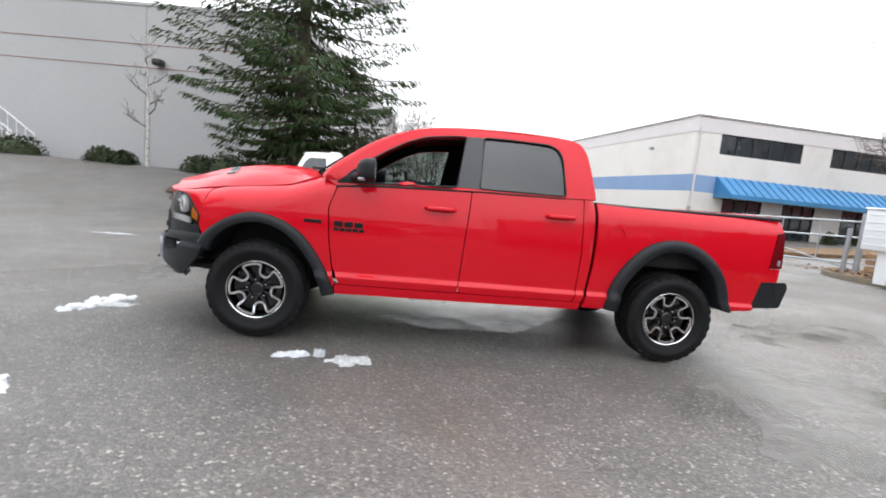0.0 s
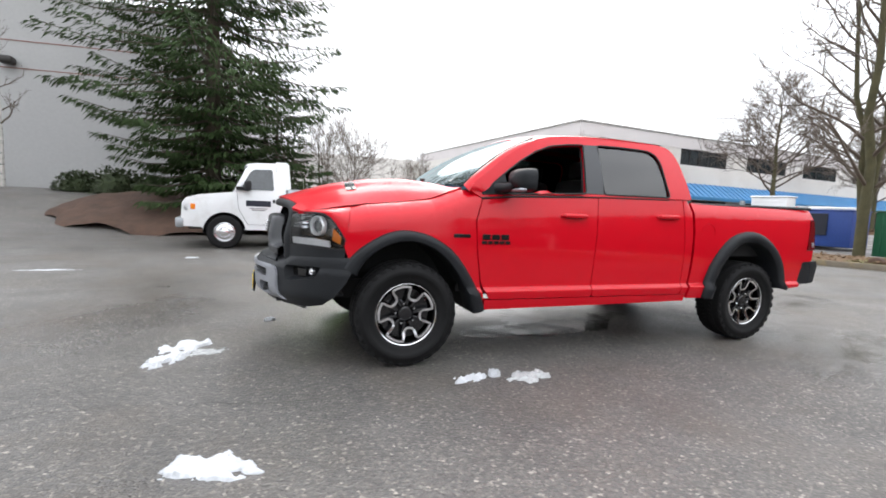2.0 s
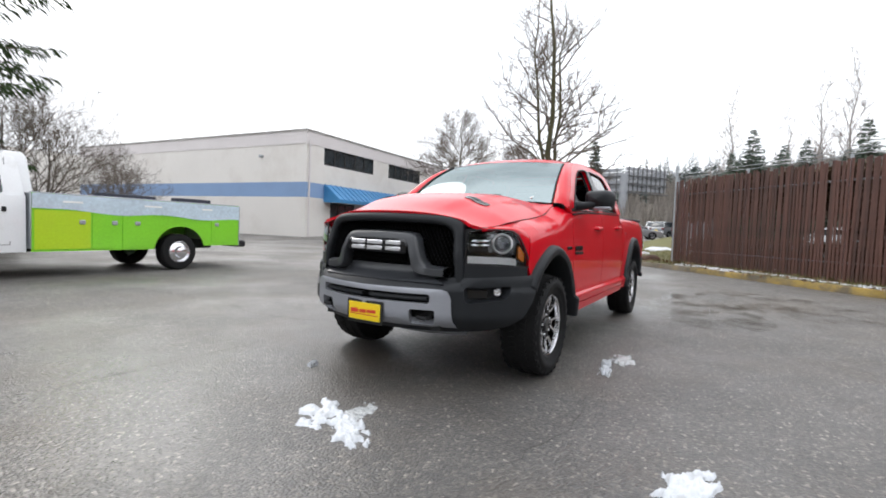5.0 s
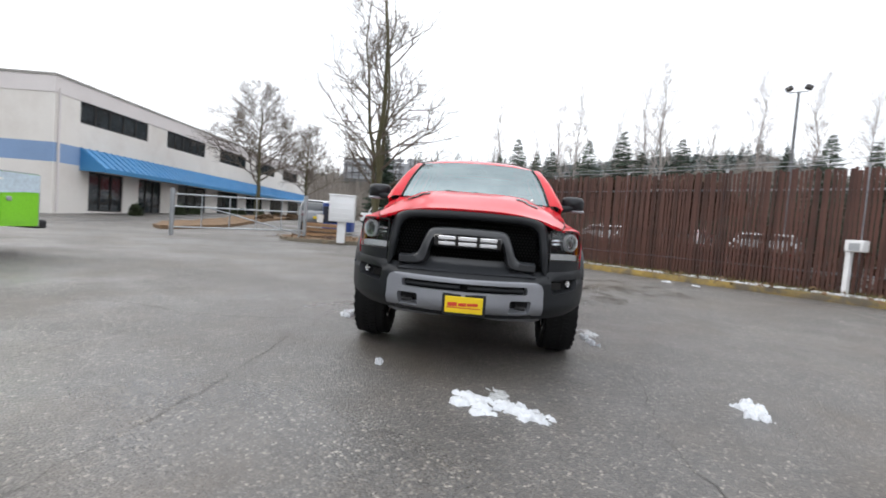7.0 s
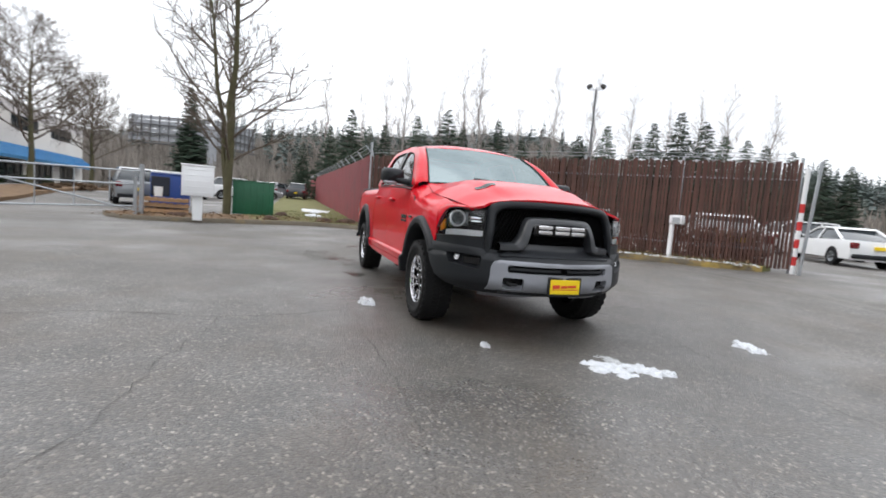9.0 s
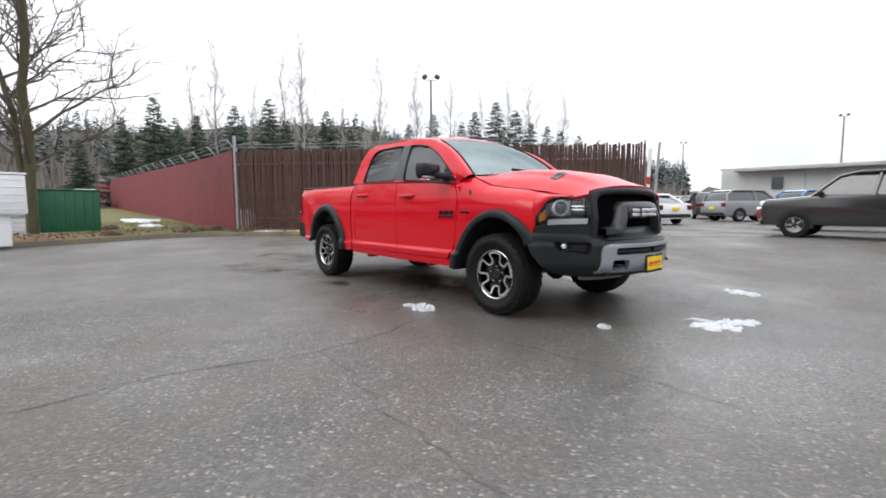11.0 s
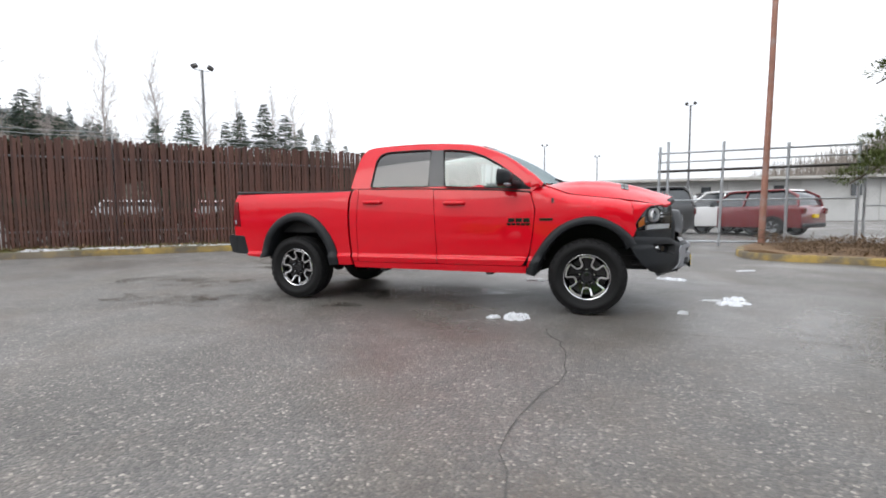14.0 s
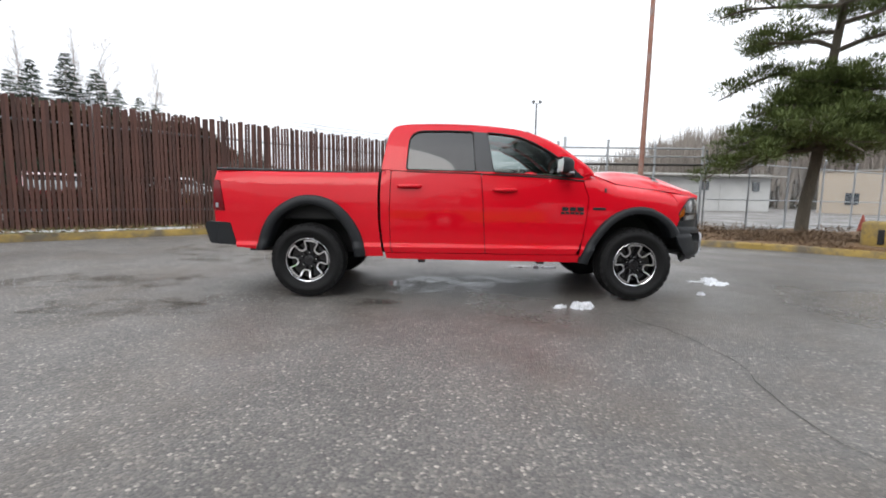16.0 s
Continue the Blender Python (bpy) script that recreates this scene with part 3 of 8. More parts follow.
def wheel(parent, m):
    """A tyre with blocks on its tread and a black rim with a bright ribbon; its outside faces +y."""
    wl_ob = new("wheel")
    wl_ob.parent = parent
    wl_ob.matrix_basis = m
    R = 0.403
    bm = bmesh.new()
    lathe(bm, [(0.222, -0.09), (0.228, -0.115), (0.26, -0.135), (0.32, -0.146), (0.36, -0.140), (0.383, -0.122), (R - 0.012, -0.09), (R - 0.010, 0.0), (R - 0.012, 0.09),
               (0.383, 0.122), (0.362, 0.140), (0.345, 0.1405), (0.343, 0.1445), (0.325, 0.146), (0.30, 0.1455), (0.298, 0.141), (0.262, 0.135), (0.24, 0.122), (0.234, 0.105), (0.222, 0.09)], 60)
    part("tyre", bm, M_rubber, wl_ob, "black all-terrain tyre", weld=False)
    bm = bmesh.new()
    for k in range(60):
        a = 2 * math.pi * k / 60
        for lane, (y, w, sh) in enumerate(((-0.105, 0.045, 0.0), (-0.038, 0.05, 0.5), (0.038, 0.05, 0.0), (0.105, 0.045, 0.5))):
            b = a + sh * 2 * math.pi / 60
            rot = Matrix.Rotation(-b, 3, "Y")
            vs = box(bm, (0, 0, 0), (0.012, w, 0.033))
            bmesh.ops.rotate(bm, cent=(0, 0, 0), matrix=Matrix.Rotation(0.25 if lane % 2 else -0.25, 3, "X"), verts=vs)
            bmesh.ops.translate(bm, vec=(R - 0.009 - (0.012 if lane in (0, 3) else 0), y, 0), verts=vs)
            bmesh.ops.rotate(bm, cent=(0, 0, 0), matrix=rot, verts=vs)
        if k % 2 == 0:
            for y in (-0.136, 0.136):
                vs = box(bm, (0.372, y, 0), (0.026, 0.008, 0.03))
                bmesh.ops.rotate(bm, cent=(0, 0, 0), matrix=Matrix.Rotation(-a, 3, "Y"), verts=vs)
    tagged(part("tread", bm, M_rubber, wl_ob, "blocky black tread", weld=False), kind="stuff")
    bm = bmesh.new()
    lathe(bm, [(0.226, -0.11), (0.2, -0.10), (0.195, 0.02), (0.19, 0.045), (0.10, 0.03), (0.05, 0.03), (0.0005, 0.03)], 40)
    for k in range(5):
        for s in (-16, 16):
            a = radians(90 + 36 + 72 * k + s)
            d, sd = Vector((math.cos(a), 0, math.sin(a))), Vector((-math.sin(a), 0, math.cos(a)))
            vs = box(bm, (0, 0, 0), (0.15, 0.035, 0.026), 0.006)
            rot = Matrix.Rotation(-a, 3, "Y")
            bmesh.ops.rotate(bm, cent=(0, 0, 0), matrix=rot, verts=vs)
            bmesh.ops.translate(bm, vec=d * 0.135 + Vector((0, 0.066, 0)), verts=vs)
    lathe(bm, [(0.058, 0.03), (0.056, 0.083), (0.045, 0.093), (0.0005, 0.096)], 24)
    part("rim", bm, M_gloss_black, wl_ob, "gloss black alloy rim")
    bm = bmesh.new()
    lathe(bm, [(0.230, 0.085), (0.237, 0.112), (0.240, 0.117), (0.235, 0.120), (0.229, 0.116), (0.226, 0.09)], 60)
    ribbon = []
    for k in range(5):
        a0 = 90 + 72 * k
        ribbon += [(0.209, a0 - 19.5), (0.212, a0 - 10), (0.213, a0), (0.212, a0 + 10), (0.209, a0 + 19.5), (0.196, a0 + 20.5), (0.17, a0 + 20), (0.145, a0 + 19.5), (0.127, a0 + 22), (0.117, a0 + 28), (0.114, a0 + 36), (0.117, a0 + 44), (0.127, a0 + 50), (0.145, a0 + 52.5), (0.17, a0 + 52), (0.196, a0 + 51.5)]
    pts = [(r * math.cos(radians(a)), r * math.sin(radians(a)), 0.083 + 0.028 * (r - 0.1) / 0.11) for r, a in ribbon]
    n = len(pts)
    rows_ = []
    for i in range(n):
        p, q, o = (Vector(pts[j % n]) for j in (i - 1, i, i + 1))
        d = (o - p).normalized()
        w = Vector((-d.y, d.x, 0)) * 0.0088
        up = Vector((0, 0, 0.006))
        rows_.append([Vector(v) for v in (q - w * 1.3 - up * 3, q - w, q + w, q + w * 1.3 - up * 3)])
    ring = [[bm.verts.new((v.x, v.z, v.y)) for v in r] for r in rows_]
    for i in range(n):
        for j in range(3):
            bm.faces.new((ring[i][j], ring[(i + 1) % n][j], ring[(i + 1) % n][j + 1], ring[i][j + 1]))
    bmesh.ops.recalc_face_normals(bm, faces=bm.faces)
    part("rim_trim", bm, M_chrome, wl_ob, "bright machined trim on the rim")
    for k in range(5):
        a = radians(90 + 72 * k)
        bm = bmesh.new()
        tube(bm, [(0.078 * math.cos(a), 0.03, 0.078 * math.sin(a)), (0.078 * math.cos(a), 0.082, 0.078 * math.sin(a)), (0.078 * math.cos(a), 0.09, 0.078 * math.sin(a))], [0.012, 0.012, 0.006], 6)
        part("wheel_nut", bm, M_chrome, wl_ob)
    return wl_ob


def body_panel(name, outline, s, material=None, step=0.045, t=0.02, holes=(), off=0.0, fn=None, label="", parent=None):
    f = fn or (lambda x, z: Vector((x, s * (y_side(x, z) + off), z)))
    return part(name, panel(outline, f, (0, s, 0), holes, step, t, CUTS if fn is None else ()), material or M_red, parent or pickup, label)


CUTS = (0.553, 0.563, 0.571, 0.579, 0.587, 0.595, 0.604)
pickup = thing("pickup_truck", "red crew-cab pickup with black wheel flares parked on wet asphalt", "pickup truck")

BELT = [(-0.97, 1.392), (-0.72, 1.382), (0.0, 1.37), (0.19, 1.362), (0.86, 1.335), (1.2, 1.305)]
WIN_R = rounded([(-0.725, 1.395), (-0.70, 1.72), (-0.66, 1.795), (-0.58, 1.828), (-0.24, 1.835), (0.0, 1.83), (0.025, 1.388)], 0.03, 3)
WIN_F = rounded([(0.215, 1.385), (0.15, 1.822), (0.31, 1.81), (0.5, 1.78), (0.66, 1.718), (0.81, 1.632), (0.93, 1.55), (1.05, 1.46), (1.20, 1.335), (0.9, 1.35)], 0.025, 3)
PILLAR = [(0.025, 1.388), (0.0, 1.83), (0.15, 1.822), (0.215, 1.385)]
A_LINE = [(1.30, 1.365), (1.25, 1.43), (1.16, 1.49), (1.08, 1.55), (0.98, 1.63), (0.85, 1.715), (0.72, 1.785), (0.59, 1.84), (0.4, 1.877), (0.08, 1.905), (-0.24, 1.914), (-0.49, 1.912), (-0.74, 1.90), (-0.84, 1.878), (-0.89, 1.84), (-0.93, 1.76), (-0.96, 1.60), (-0.985, 1.45), (-0.99, 1.392)]

for s in (1, -1):
    cab = lambda x, z: Vector((x, s * y_cab(z), z))
    glass = lambda x, z: Vector((x, s * (y_cab(z) - 0.012), z))
    hole_f, hole_r = list(WIN_F), list(WIN_R)
    outline = smooth_line(A_LINE, 3) + [(-0.72, 1.382), (0.0, 1.37), (0.19, 1.362), (0.86, 1.335), (1.2, 1.305)]
    body_panel("cab_side", outline, s, holes=[hole_f, hole_r], fn=cab, t=0.035)
    body_panel("b_pillar_cover", PILLAR, s, M_satin, fn=lambda x, z: Vector((x, s * (y_cab(z) + 0.004), z)), t=0.01, label="satin black pillar cover")
    body_panel("rear_window", WIN_R, s, M_tint, fn=glass, t=0.004, label="dark tinted rear door glass")
    if s < 0:
        body_panel("front_window", WIN_F, s, M_glass, fn=glass, t=0.004, label="closed clear front door glass")
    body_panel("cab_lining", outline, s, M_seat, holes=[hole_f, hole_r], fn=lambda x, z: Vector((x, s * (y_cab(z) - 0.045), z)), t=0.02, label="dark cab lining")
    body_panel("door_trim", [(1.15, 1.33), (1.12, 0.6), (-0.86, 0.6), (-0.86, 1.36)], s, M_seat, off=-0.06, label="dark inner door trim")
    # black seal round the openings
    for loop in (WIN_R, WIN_F):
        bm = bmesh.new()
        tube(bm, [(x, s * (y_cab(z) + 0.001), z) for x, z in loop + loop[:1]], 0.008, 6, cap=False)
        part("window_seal", bm, M_black, pickup, "thin black rubber seal")
    bm = bmesh.new()
    tube(bm, [(x, s * (y_side(x, z) + 0.003), z - 0.004) for x, z in BELT[1:]], 0.009, 6)
    part("belt_seal", bm, M_black, pickup, "thin black belt seal")
    # doors, fender, rocker, bed side
    fd = rounded([(1.188, 1.298), (1.243, 1.12), (1.225, 0.88), (1.188, 0.64), (1.118, 0.505), (0.143, 0.505), (0.118, 0.92), (0.088, 1.358), (0.5, 1.347), (0.86, 1.328)], 0.02, 2)
    front_door = body_panel("front_door", fd, s)
    rd = rounded([(0.08, 1.358), (0.110, 0.92), (0.135, 0.505), (-0.86, 0.505), (-0.885, 0.56), (-0.9, 0.91), (-0.885, 1.382), (-0.72, 1.374)], 0.02, 2)
    rear_door = body_panel("rear_door", rd, s)
    body_panel("rocker_panel", [(1.16, 0.497), (1.155, 0.42), (0.1, 0.425), (-0.93, 0.435), (-0.945, 0.497)], s, t=0.05)
    body_panel("cab_corner", [(-0.893, 1.384), (-0.908, 0.91), (-0.893, 0.56), (-0.87, 0.503), (-0.945, 0.503), (-0.975, 0.62), (-0.995, 0.84), (-1.002, 1.09), (-0.992, 1.39)], s)
    arch_f = [(p[0], p[1]) for p in smooth_line([((a[0] + b[0]) / 2, (a[1] + b[1]) / 2) for a, b in zip(FLARE_F, FLARE_FI)], 2)]
    fender = [(1.165, 0.50), (1.198, 0.64), (1.234, 0.88), (1.252, 1.12), (1.197, 1.298), (1.3, 1.36)]
    fender += [(x, tab(x, ZT)) for x in (1.36, 1.45, 1.58, 1.7, 1.83, 1.96, 2.09, 2.2)]
    fender += [(2.21, 1.15), (2.235, 1.0), (2.255, 0.905), (2.235, 0.85)] + arch_f[::-1][1:]
    body_panel("front_fender", fender, s)
    arch_r = smooth_line([((a[0] + b[0]) / 2, (a[1] + b[1]) / 2) for a, b in zip(FLARE_R, FLARE_RI)], 2)
    bed = [(-1.024, 1.362), (-1.032, 1.09), (-1.024, 0.84), (-0.997, 0.6), (-0.967, 0.46)] + arch_r[::-1] + [(-2.54, 0.54), (-2.61, 0.80), (-2.775, 0.81), (-2.782, 0.93), (-2.665, 0.925), (-2.69, 1.09), (-2.725, 1.25), (-2.785, 1.255), (-2.775, 1.39), (-2.47, 1.388), (-1.93, 1.38), (-1.45, 1.37)]
    body_panel("bed_side", bed, s, t=0.03)
    if s > 0:
        bm = bmesh.new()
        tube(bm, [(-1.2 + 0.085 * math.cos(a), y_side(-1.2, 1.09) + 0.0005, 1.09 + 0.085 * math.sin(a)) for a in np.linspace(0, 2 * math.pi, 33)], 0.003, 5, cap=False)
        part("fuel_door", bm, M_red, pickup, "round fuel door seam")
    bm = bmesh.new()
    tube(bm, [(-2.77, s * 0.885, 1.374), (-1.93, s * 0.885, 1.364), (-1.03, s * 0.885, 1.345)], 0.016, 8)
    part("bed_rail_cap", bm, M_plastic, pickup, "black plastic bed rail cap")
    # flares
    for o, i in ((FLARE_F, FLARE_FI), (FLARE_R, FLARE_RI)):
        bm = bmesh.new()
        so, si = smooth_line(o, 4), smooth_line(i, 4)
        ring = []
        for (x0, z0), (x1, z1) in zip(so, si):
            yy = max(y_side(x0, z0), 0.90)
            sec = [(0.0, yy - 0.004), (0.02, yy + 0.022), (0.22, yy + 0.045), (0.6, yy + 0.052), (0.93, yy + 0.044), (1.0, yy + 0.03), (1.02, yy - 0.16)]
            ring.append([bm.verts.new((x0 + (x1 - x0) * k, s * y, z0 + (z1 - z0) * k)) for k, y in sec])
        for a, b in zip(ring, ring[1:]):
            for k in range(len(a) - 1):
                bm.faces.new((a[k], a[k + 1], b[k + 1], b[k]))
        bmesh.ops.recalc_face_normals(bm, faces=bm.faces)
        part("wheel_flare", bm, M_plastic, pickup, "black plastic wheel arch flare", 50)
        # liner
        bm = bmesh.new()
        ring = [[bm.verts.new((x, s * y, z)) for y in (0.93, 0.5)] for x, z in si]
        for a, b in zip(ring, ring[1:]):
            bm.faces.new((a[0], a[1], b[1], b[0]))
        vs = [r[1] for r in ring]
        bm.faces.new(vs)
        part("wheel_liner", bm, M_black, pickup)
    bm = bmesh.new()
    box(bm, (1.21, s * 0.90, 0.45), (0.11, 0.16, 0.09), 0.02)
    part("arch_filler", bm, M_black, pickup)
    # handles
    for x0, x1, z, dr in ((0.215, 0.465, 1.192, front_door), (-0.815, -0.565, 1.218, rear_door)):
        bm = bmesh.new()
        yy = y_side(0, z)
        tube(bm, [(x0, s * (yy - 0.005), z), (x0 + 0.02, s * (yy + 0.024), z), ((x0 + x1) / 2, s * (yy + 0.034), z), (x1 - 0.02, s * (yy + 0.024), z), (x1, s * (yy - 0.005), z)], [0.014, 0.02, 0.021, 0.02, 0.014], 10)
        hd = part("door_handle", bm, M_red, dr, "red door handle")
        bm = bmesh.new()
        box(bm, ((x0 + x1) / 2, s * (yy + 0.0005), z - 0.024), (0.17, 0.006, 0.024), 0.002)
        part("handle_recess", bm, M_black, dr)
    # badges as plain bars
    for x0, x1, z0, z1 in ((0.955, 1.20, 0.976, 1.02), (0.945, 1.20, 0.942, 0.968)):
        bm = bmesh.new()
        nb = 3 if z1 > 1.0 else 5
        w = (x1 - x0) / nb
        for k in range(nb):
            xc = x0 + w * (k + 0.5)
            box(bm, (xc, s * (y_side(xc, z0) + 0.003), (z0 + z1) / 2), (w * 0.86, 0.006, z1 - z0), 0.002)
        part("side_badge", bm, M_gloss_black, front_door, "black raised badge bars")
    bm = bmesh.new()
    box(bm, (1.365, s * (y_side(1.365, 1.005) + 0.003), 1.005), (0.14, 0.008, 0.028), 0.003)
    part("fender_badge", bm, M_gloss_black, pickup, "small black fender badge")
    if s < 0:
        bm = bmesh.new()
        box(bm, (1.43, s * (y_side(1.43, 1.2) + 0.002), 1.205), (0.022, 0.006, 0.05), 0.002)
        part("fender_emblem", bm, M_satin, pickup)
    # mirror
    mir = new("side_mirror")
    mir.parent = pickup
    tri_ = [(1.20, 1.335), (1.05, 1.46), (0.985, 1.505), (0.965, 1.345)]
    part("mirror_sail", panel(tri_, lambda x, z: Vector((x, s * (y_cab(z) + 0.006), z)), (0, s, 0), (), 0.06, 0.02), M_plastic, mir)
    bm = bmesh.new()
    tube(bm, [(1.06, s * 0.92, 1.385), (1.02, s * 1.0, 1.39), (0.99, s * 1.08, 1.405)], [0.045, 0.036, 0.04], 10)
    part("mirror_arm", bm, M_plastic, mir)
    bm = bmesh.new()

    def mirror_pt(u, v):
        a = 2 * math.pi * v
        k = u
        wy, wz = 0.128, 0.088
        ca, sa = math.cos(a), math.sin(a)
        sq = (abs(ca) ** 4 + abs(sa) ** 4) ** -0.25
        r = max(0.02, (1 - k ** 3.0) ** 0.5) if k < 1 else 0.02
        return Vector((0.885 + 0.15 * k, s * (1.115 + wy * sq * ca * r - 0.02 * k), 1.452 + wz * sq * sa * r))
    grid(bm, mirror_pt, 10, 28)
    part("mirror_head", bm, M_plastic, mir, "black plastic mirror housing", 60)
    bm = bmesh.new()
    vs = box(bm, (0.893, s * 1.115, 1.452), (0.012, 0.215, 0.14), 0.005)
    part("mirror_glass", bm, M_chrome, mir, "mirror glass")
    bm = bmesh.new()
    box(bm, (0.985, s * 1.14, 1.373), (0.055, 0.17, 0.026), 0.01)
    part("mirror_indicator", bm, M_silver, mir, "clear turn signal lens")
    # headlight
    hl = new("headlight")
    hl.parent = pickup
    path = [(2.615, 0.645), (2.565, 0.725), (2.505, 0.80), (2.43, 0.868), (2.345, 0.922), (2.255, 0.952)]
    path_s = smooth_line(path, 6)
    def lamp_pt(u, v, inset=0.0):
        k = u * (len(path_s) - 1)
        i = min(int(k), len(path_s) - 2)
        f = k - i
        x = path_s[i][0] * (1 - f) + path_s[i + 1][0] * f
        y = path_s[i][1] * (1 - f) + path_s[i + 1][1] * f
        top = tab(u, [(0, 1.128), (0.3, 1.136), (0.5, 1.137), (0.66, 1.13), (0.75, 1.105), (0.82, 1.065), (1, 0.925)])
        bot = tab(u, [(0, 0.895), (0.5, 0.892), (1, 0.88)])
        z = bot + (top - bot) * v
        return Vector((x - inset - 0.05 * (v - 0.4) ** 2, s * (y - inset * 0.6), z))
    # wing between the hood's edge and the lamp's upper rim
    def wing(u, v):
        h = Vector((2.2 + 0.36 * u, 0.812 - 0.074 * u ** 1.3, tab(2.2 + 0.36 * u, HOOD_EDGE)))
        low = lamp_pt(1 - 0.67 * u, 1.0)
        z0 = tab(2.2, ZT)
        z = z0 - (z0 - 0.905) * v
        al = (y_side(2.2, z) - y_side(2.2, z0)) / (y_side(2.2, 0.905) - y_side(2.2, z0))
        return Vector((h.x + (low.x - h.x) * (0.5 * v + 0.5 * al), s * (h.y + (abs(low.y) - h.y) * al), h.z - (h.z - low.z) * v))
    bm = bmesh.new()
    grid(bm, wing, 20, 14)
    facing(bm, (0.3, s, 0.4))
    thicken(bm, 0.02)
    part("fender_nose", bm, M_red, pickup, "red fender wing over the headlight")
    bm = bmesh.new()
    grid(bm, lambda u, v: lamp_pt(u, v, 0.055), 24, 8)
    facing(bm, (1, s * 0.6, 0))
    part("lamp_bowl", bm, M_gloss_black, hl, "dark lamp bowl")
    bm = bmesh.new()
    grid(bm, lambda u, v: lamp_pt(u, v, 0.0), 30, 10)
    facing(bm, (1, s * 0.6, 0))
    part("lamp_cover", bm, M_lens, hl, "clear lamp cover")
    bm = bmesh.new()
    c = lamp_pt(0.53, 0.62, 0.03)
    lathe(bm, [(0.072, -0.02), (0.072, 0.012), (0.066, 0.02), (0.058, 0.014), (0.055, -0.02)], 32, "x")
    bmesh.ops.rotate(bm, cent=(0, 0, 0), matrix=Matrix.Rotation(s * 0.62, 3, "Z"), verts=bm.verts)
    bmesh.ops.translate(bm, vec=c, verts=bm.verts)
    part("projector_ring", bm, M_whitelens, hl, "white ring round the projector")
    bm = bmesh.new()
    bmesh.ops.create_uvsphere(bm, u_segments=24, v_segments=12, radius=0.05)
    bmesh.ops.scale(bm, vec=(0.5, 1, 1), verts=bm.verts)
    bmesh.ops.rotate(bm, cent=(0, 0, 0), matrix=Matrix.Rotation(s * 0.62, 3, "Z"), verts=bm.verts)
    bmesh.ops.translate(bm, vec=c - Vector((0.008, 0, 0)), verts=bm.verts)
    part("projector_lens", bm, M_lens, hl)
    bm = bmesh.new()
    grid(bm, lambda u, v: lamp_pt(0.05 + 0.70 * u, 0.04 + 0.20 * v, 0.012), 16, 3)
    facing(bm, (1, s * 0.6, 0))
    thicken(bm, 0.02)
    part("light_strip", bm, M_whitelens, hl, "pale running light strip")
    bm = bmesh.new()
    grid(bm, lambda u, v: lamp_pt(0.79 + 0.11 * u, 0.30 + 0.44 * v, 0.016), 8, 4)
    facing(bm, (1, s * 0.6, 0))
    thicken(bm, 0.02)
    part("amber_reflector", bm, M_amber, hl, "amber side reflector")
    bm = bmesh.new()
    grid(bm, lambda u, v: lamp_pt(0.34 + 0.42 * u, 0.36 + 0.50 * v, 0.05), 10, 6)
    facing(bm, (1, s * 0.6, 0))
    part("lamp_reflector", bm, M_bowl, hl, "silvered reflector behind the projector")
    for zz in (0.56, 0.68):
        bm = bmesh.new()
        tube(bm, [lamp_pt(u, zz, 0.03) for u in np.linspace(0.10, 0.34, 7)], [0.004, 0.009, 0.011, 0.011, 0.011, 0.009, 0.004], 6)
        part("reflector_bar", bm, M_chrome, hl)
    bm = bmesh.new()
    tube(bm, [lamp_pt(u, v, -0.001) for u, v in [(k / 24, 0) for k in range(25)] + [(1, 1)] + [(1 - k / 24, 1) for k in range(25)] + [(0, 0)]], 0.006, 5, cap=False)
    part("lamp_seal", bm, M_black, hl, "thin black seal round the lamp")
    # dark band below the lamp
    bm = bmesh.new()
    grid(bm, lambda u, v: lamp_pt(u, 0, 0) + Vector((0.004, 0, (0.0 - 0.105 * v))), 24, 4)
    facing(bm, (1, s * 0.6, 0))
    thicken(bm, 0.03)
    part("lamp_valance", bm, M_plastic, pickup, "black plastic strip below the headlight")
    # tail light and rear bumper end
    tl = [(-2.79, 0.935), (-2.668, 0.93), (-2.695, 1.09), (-2.728, 1.247), (-2.79, 1.25)]
    body_panel("tail_light", rounded(tl, 0.02, 3), s, M_redlens, t=0.04, off=0.008, label="dark red tail light")
    bm = bmesh.new()
    box(bm, (-2.748, s * (y_side(-2.748, 0.98) + 0.012), 0.985), (0.03, 0.008, 0.05), 0.004)
    part("reverse_lamp", bm, M_silver, pickup, "white reversing lamp")
    wheel(pickup, pose(1.785, s * 0.865, 0.403, 0, 12, 0) if s > 0 else pose(1.785, s * 0.865, 0.403, 0, 0, 180))
    wheel(pickup, pose(-1.785, s * 0.865, 0.403, 0, 40, 0) if s > 0 else pose(-1.785, s * 0.865, 0.403, 0, -10, 180))
    # wiper
    bm = bmesh.new()
    tube(bm, [(1.50, s * 0.12 + 0.25, 1.447), (1.40, s * 0.12 - 0.18, 1.475)], [0.012, 0.008], 6)
    part("wiper", bm, M_black, pickup, "black wiper")

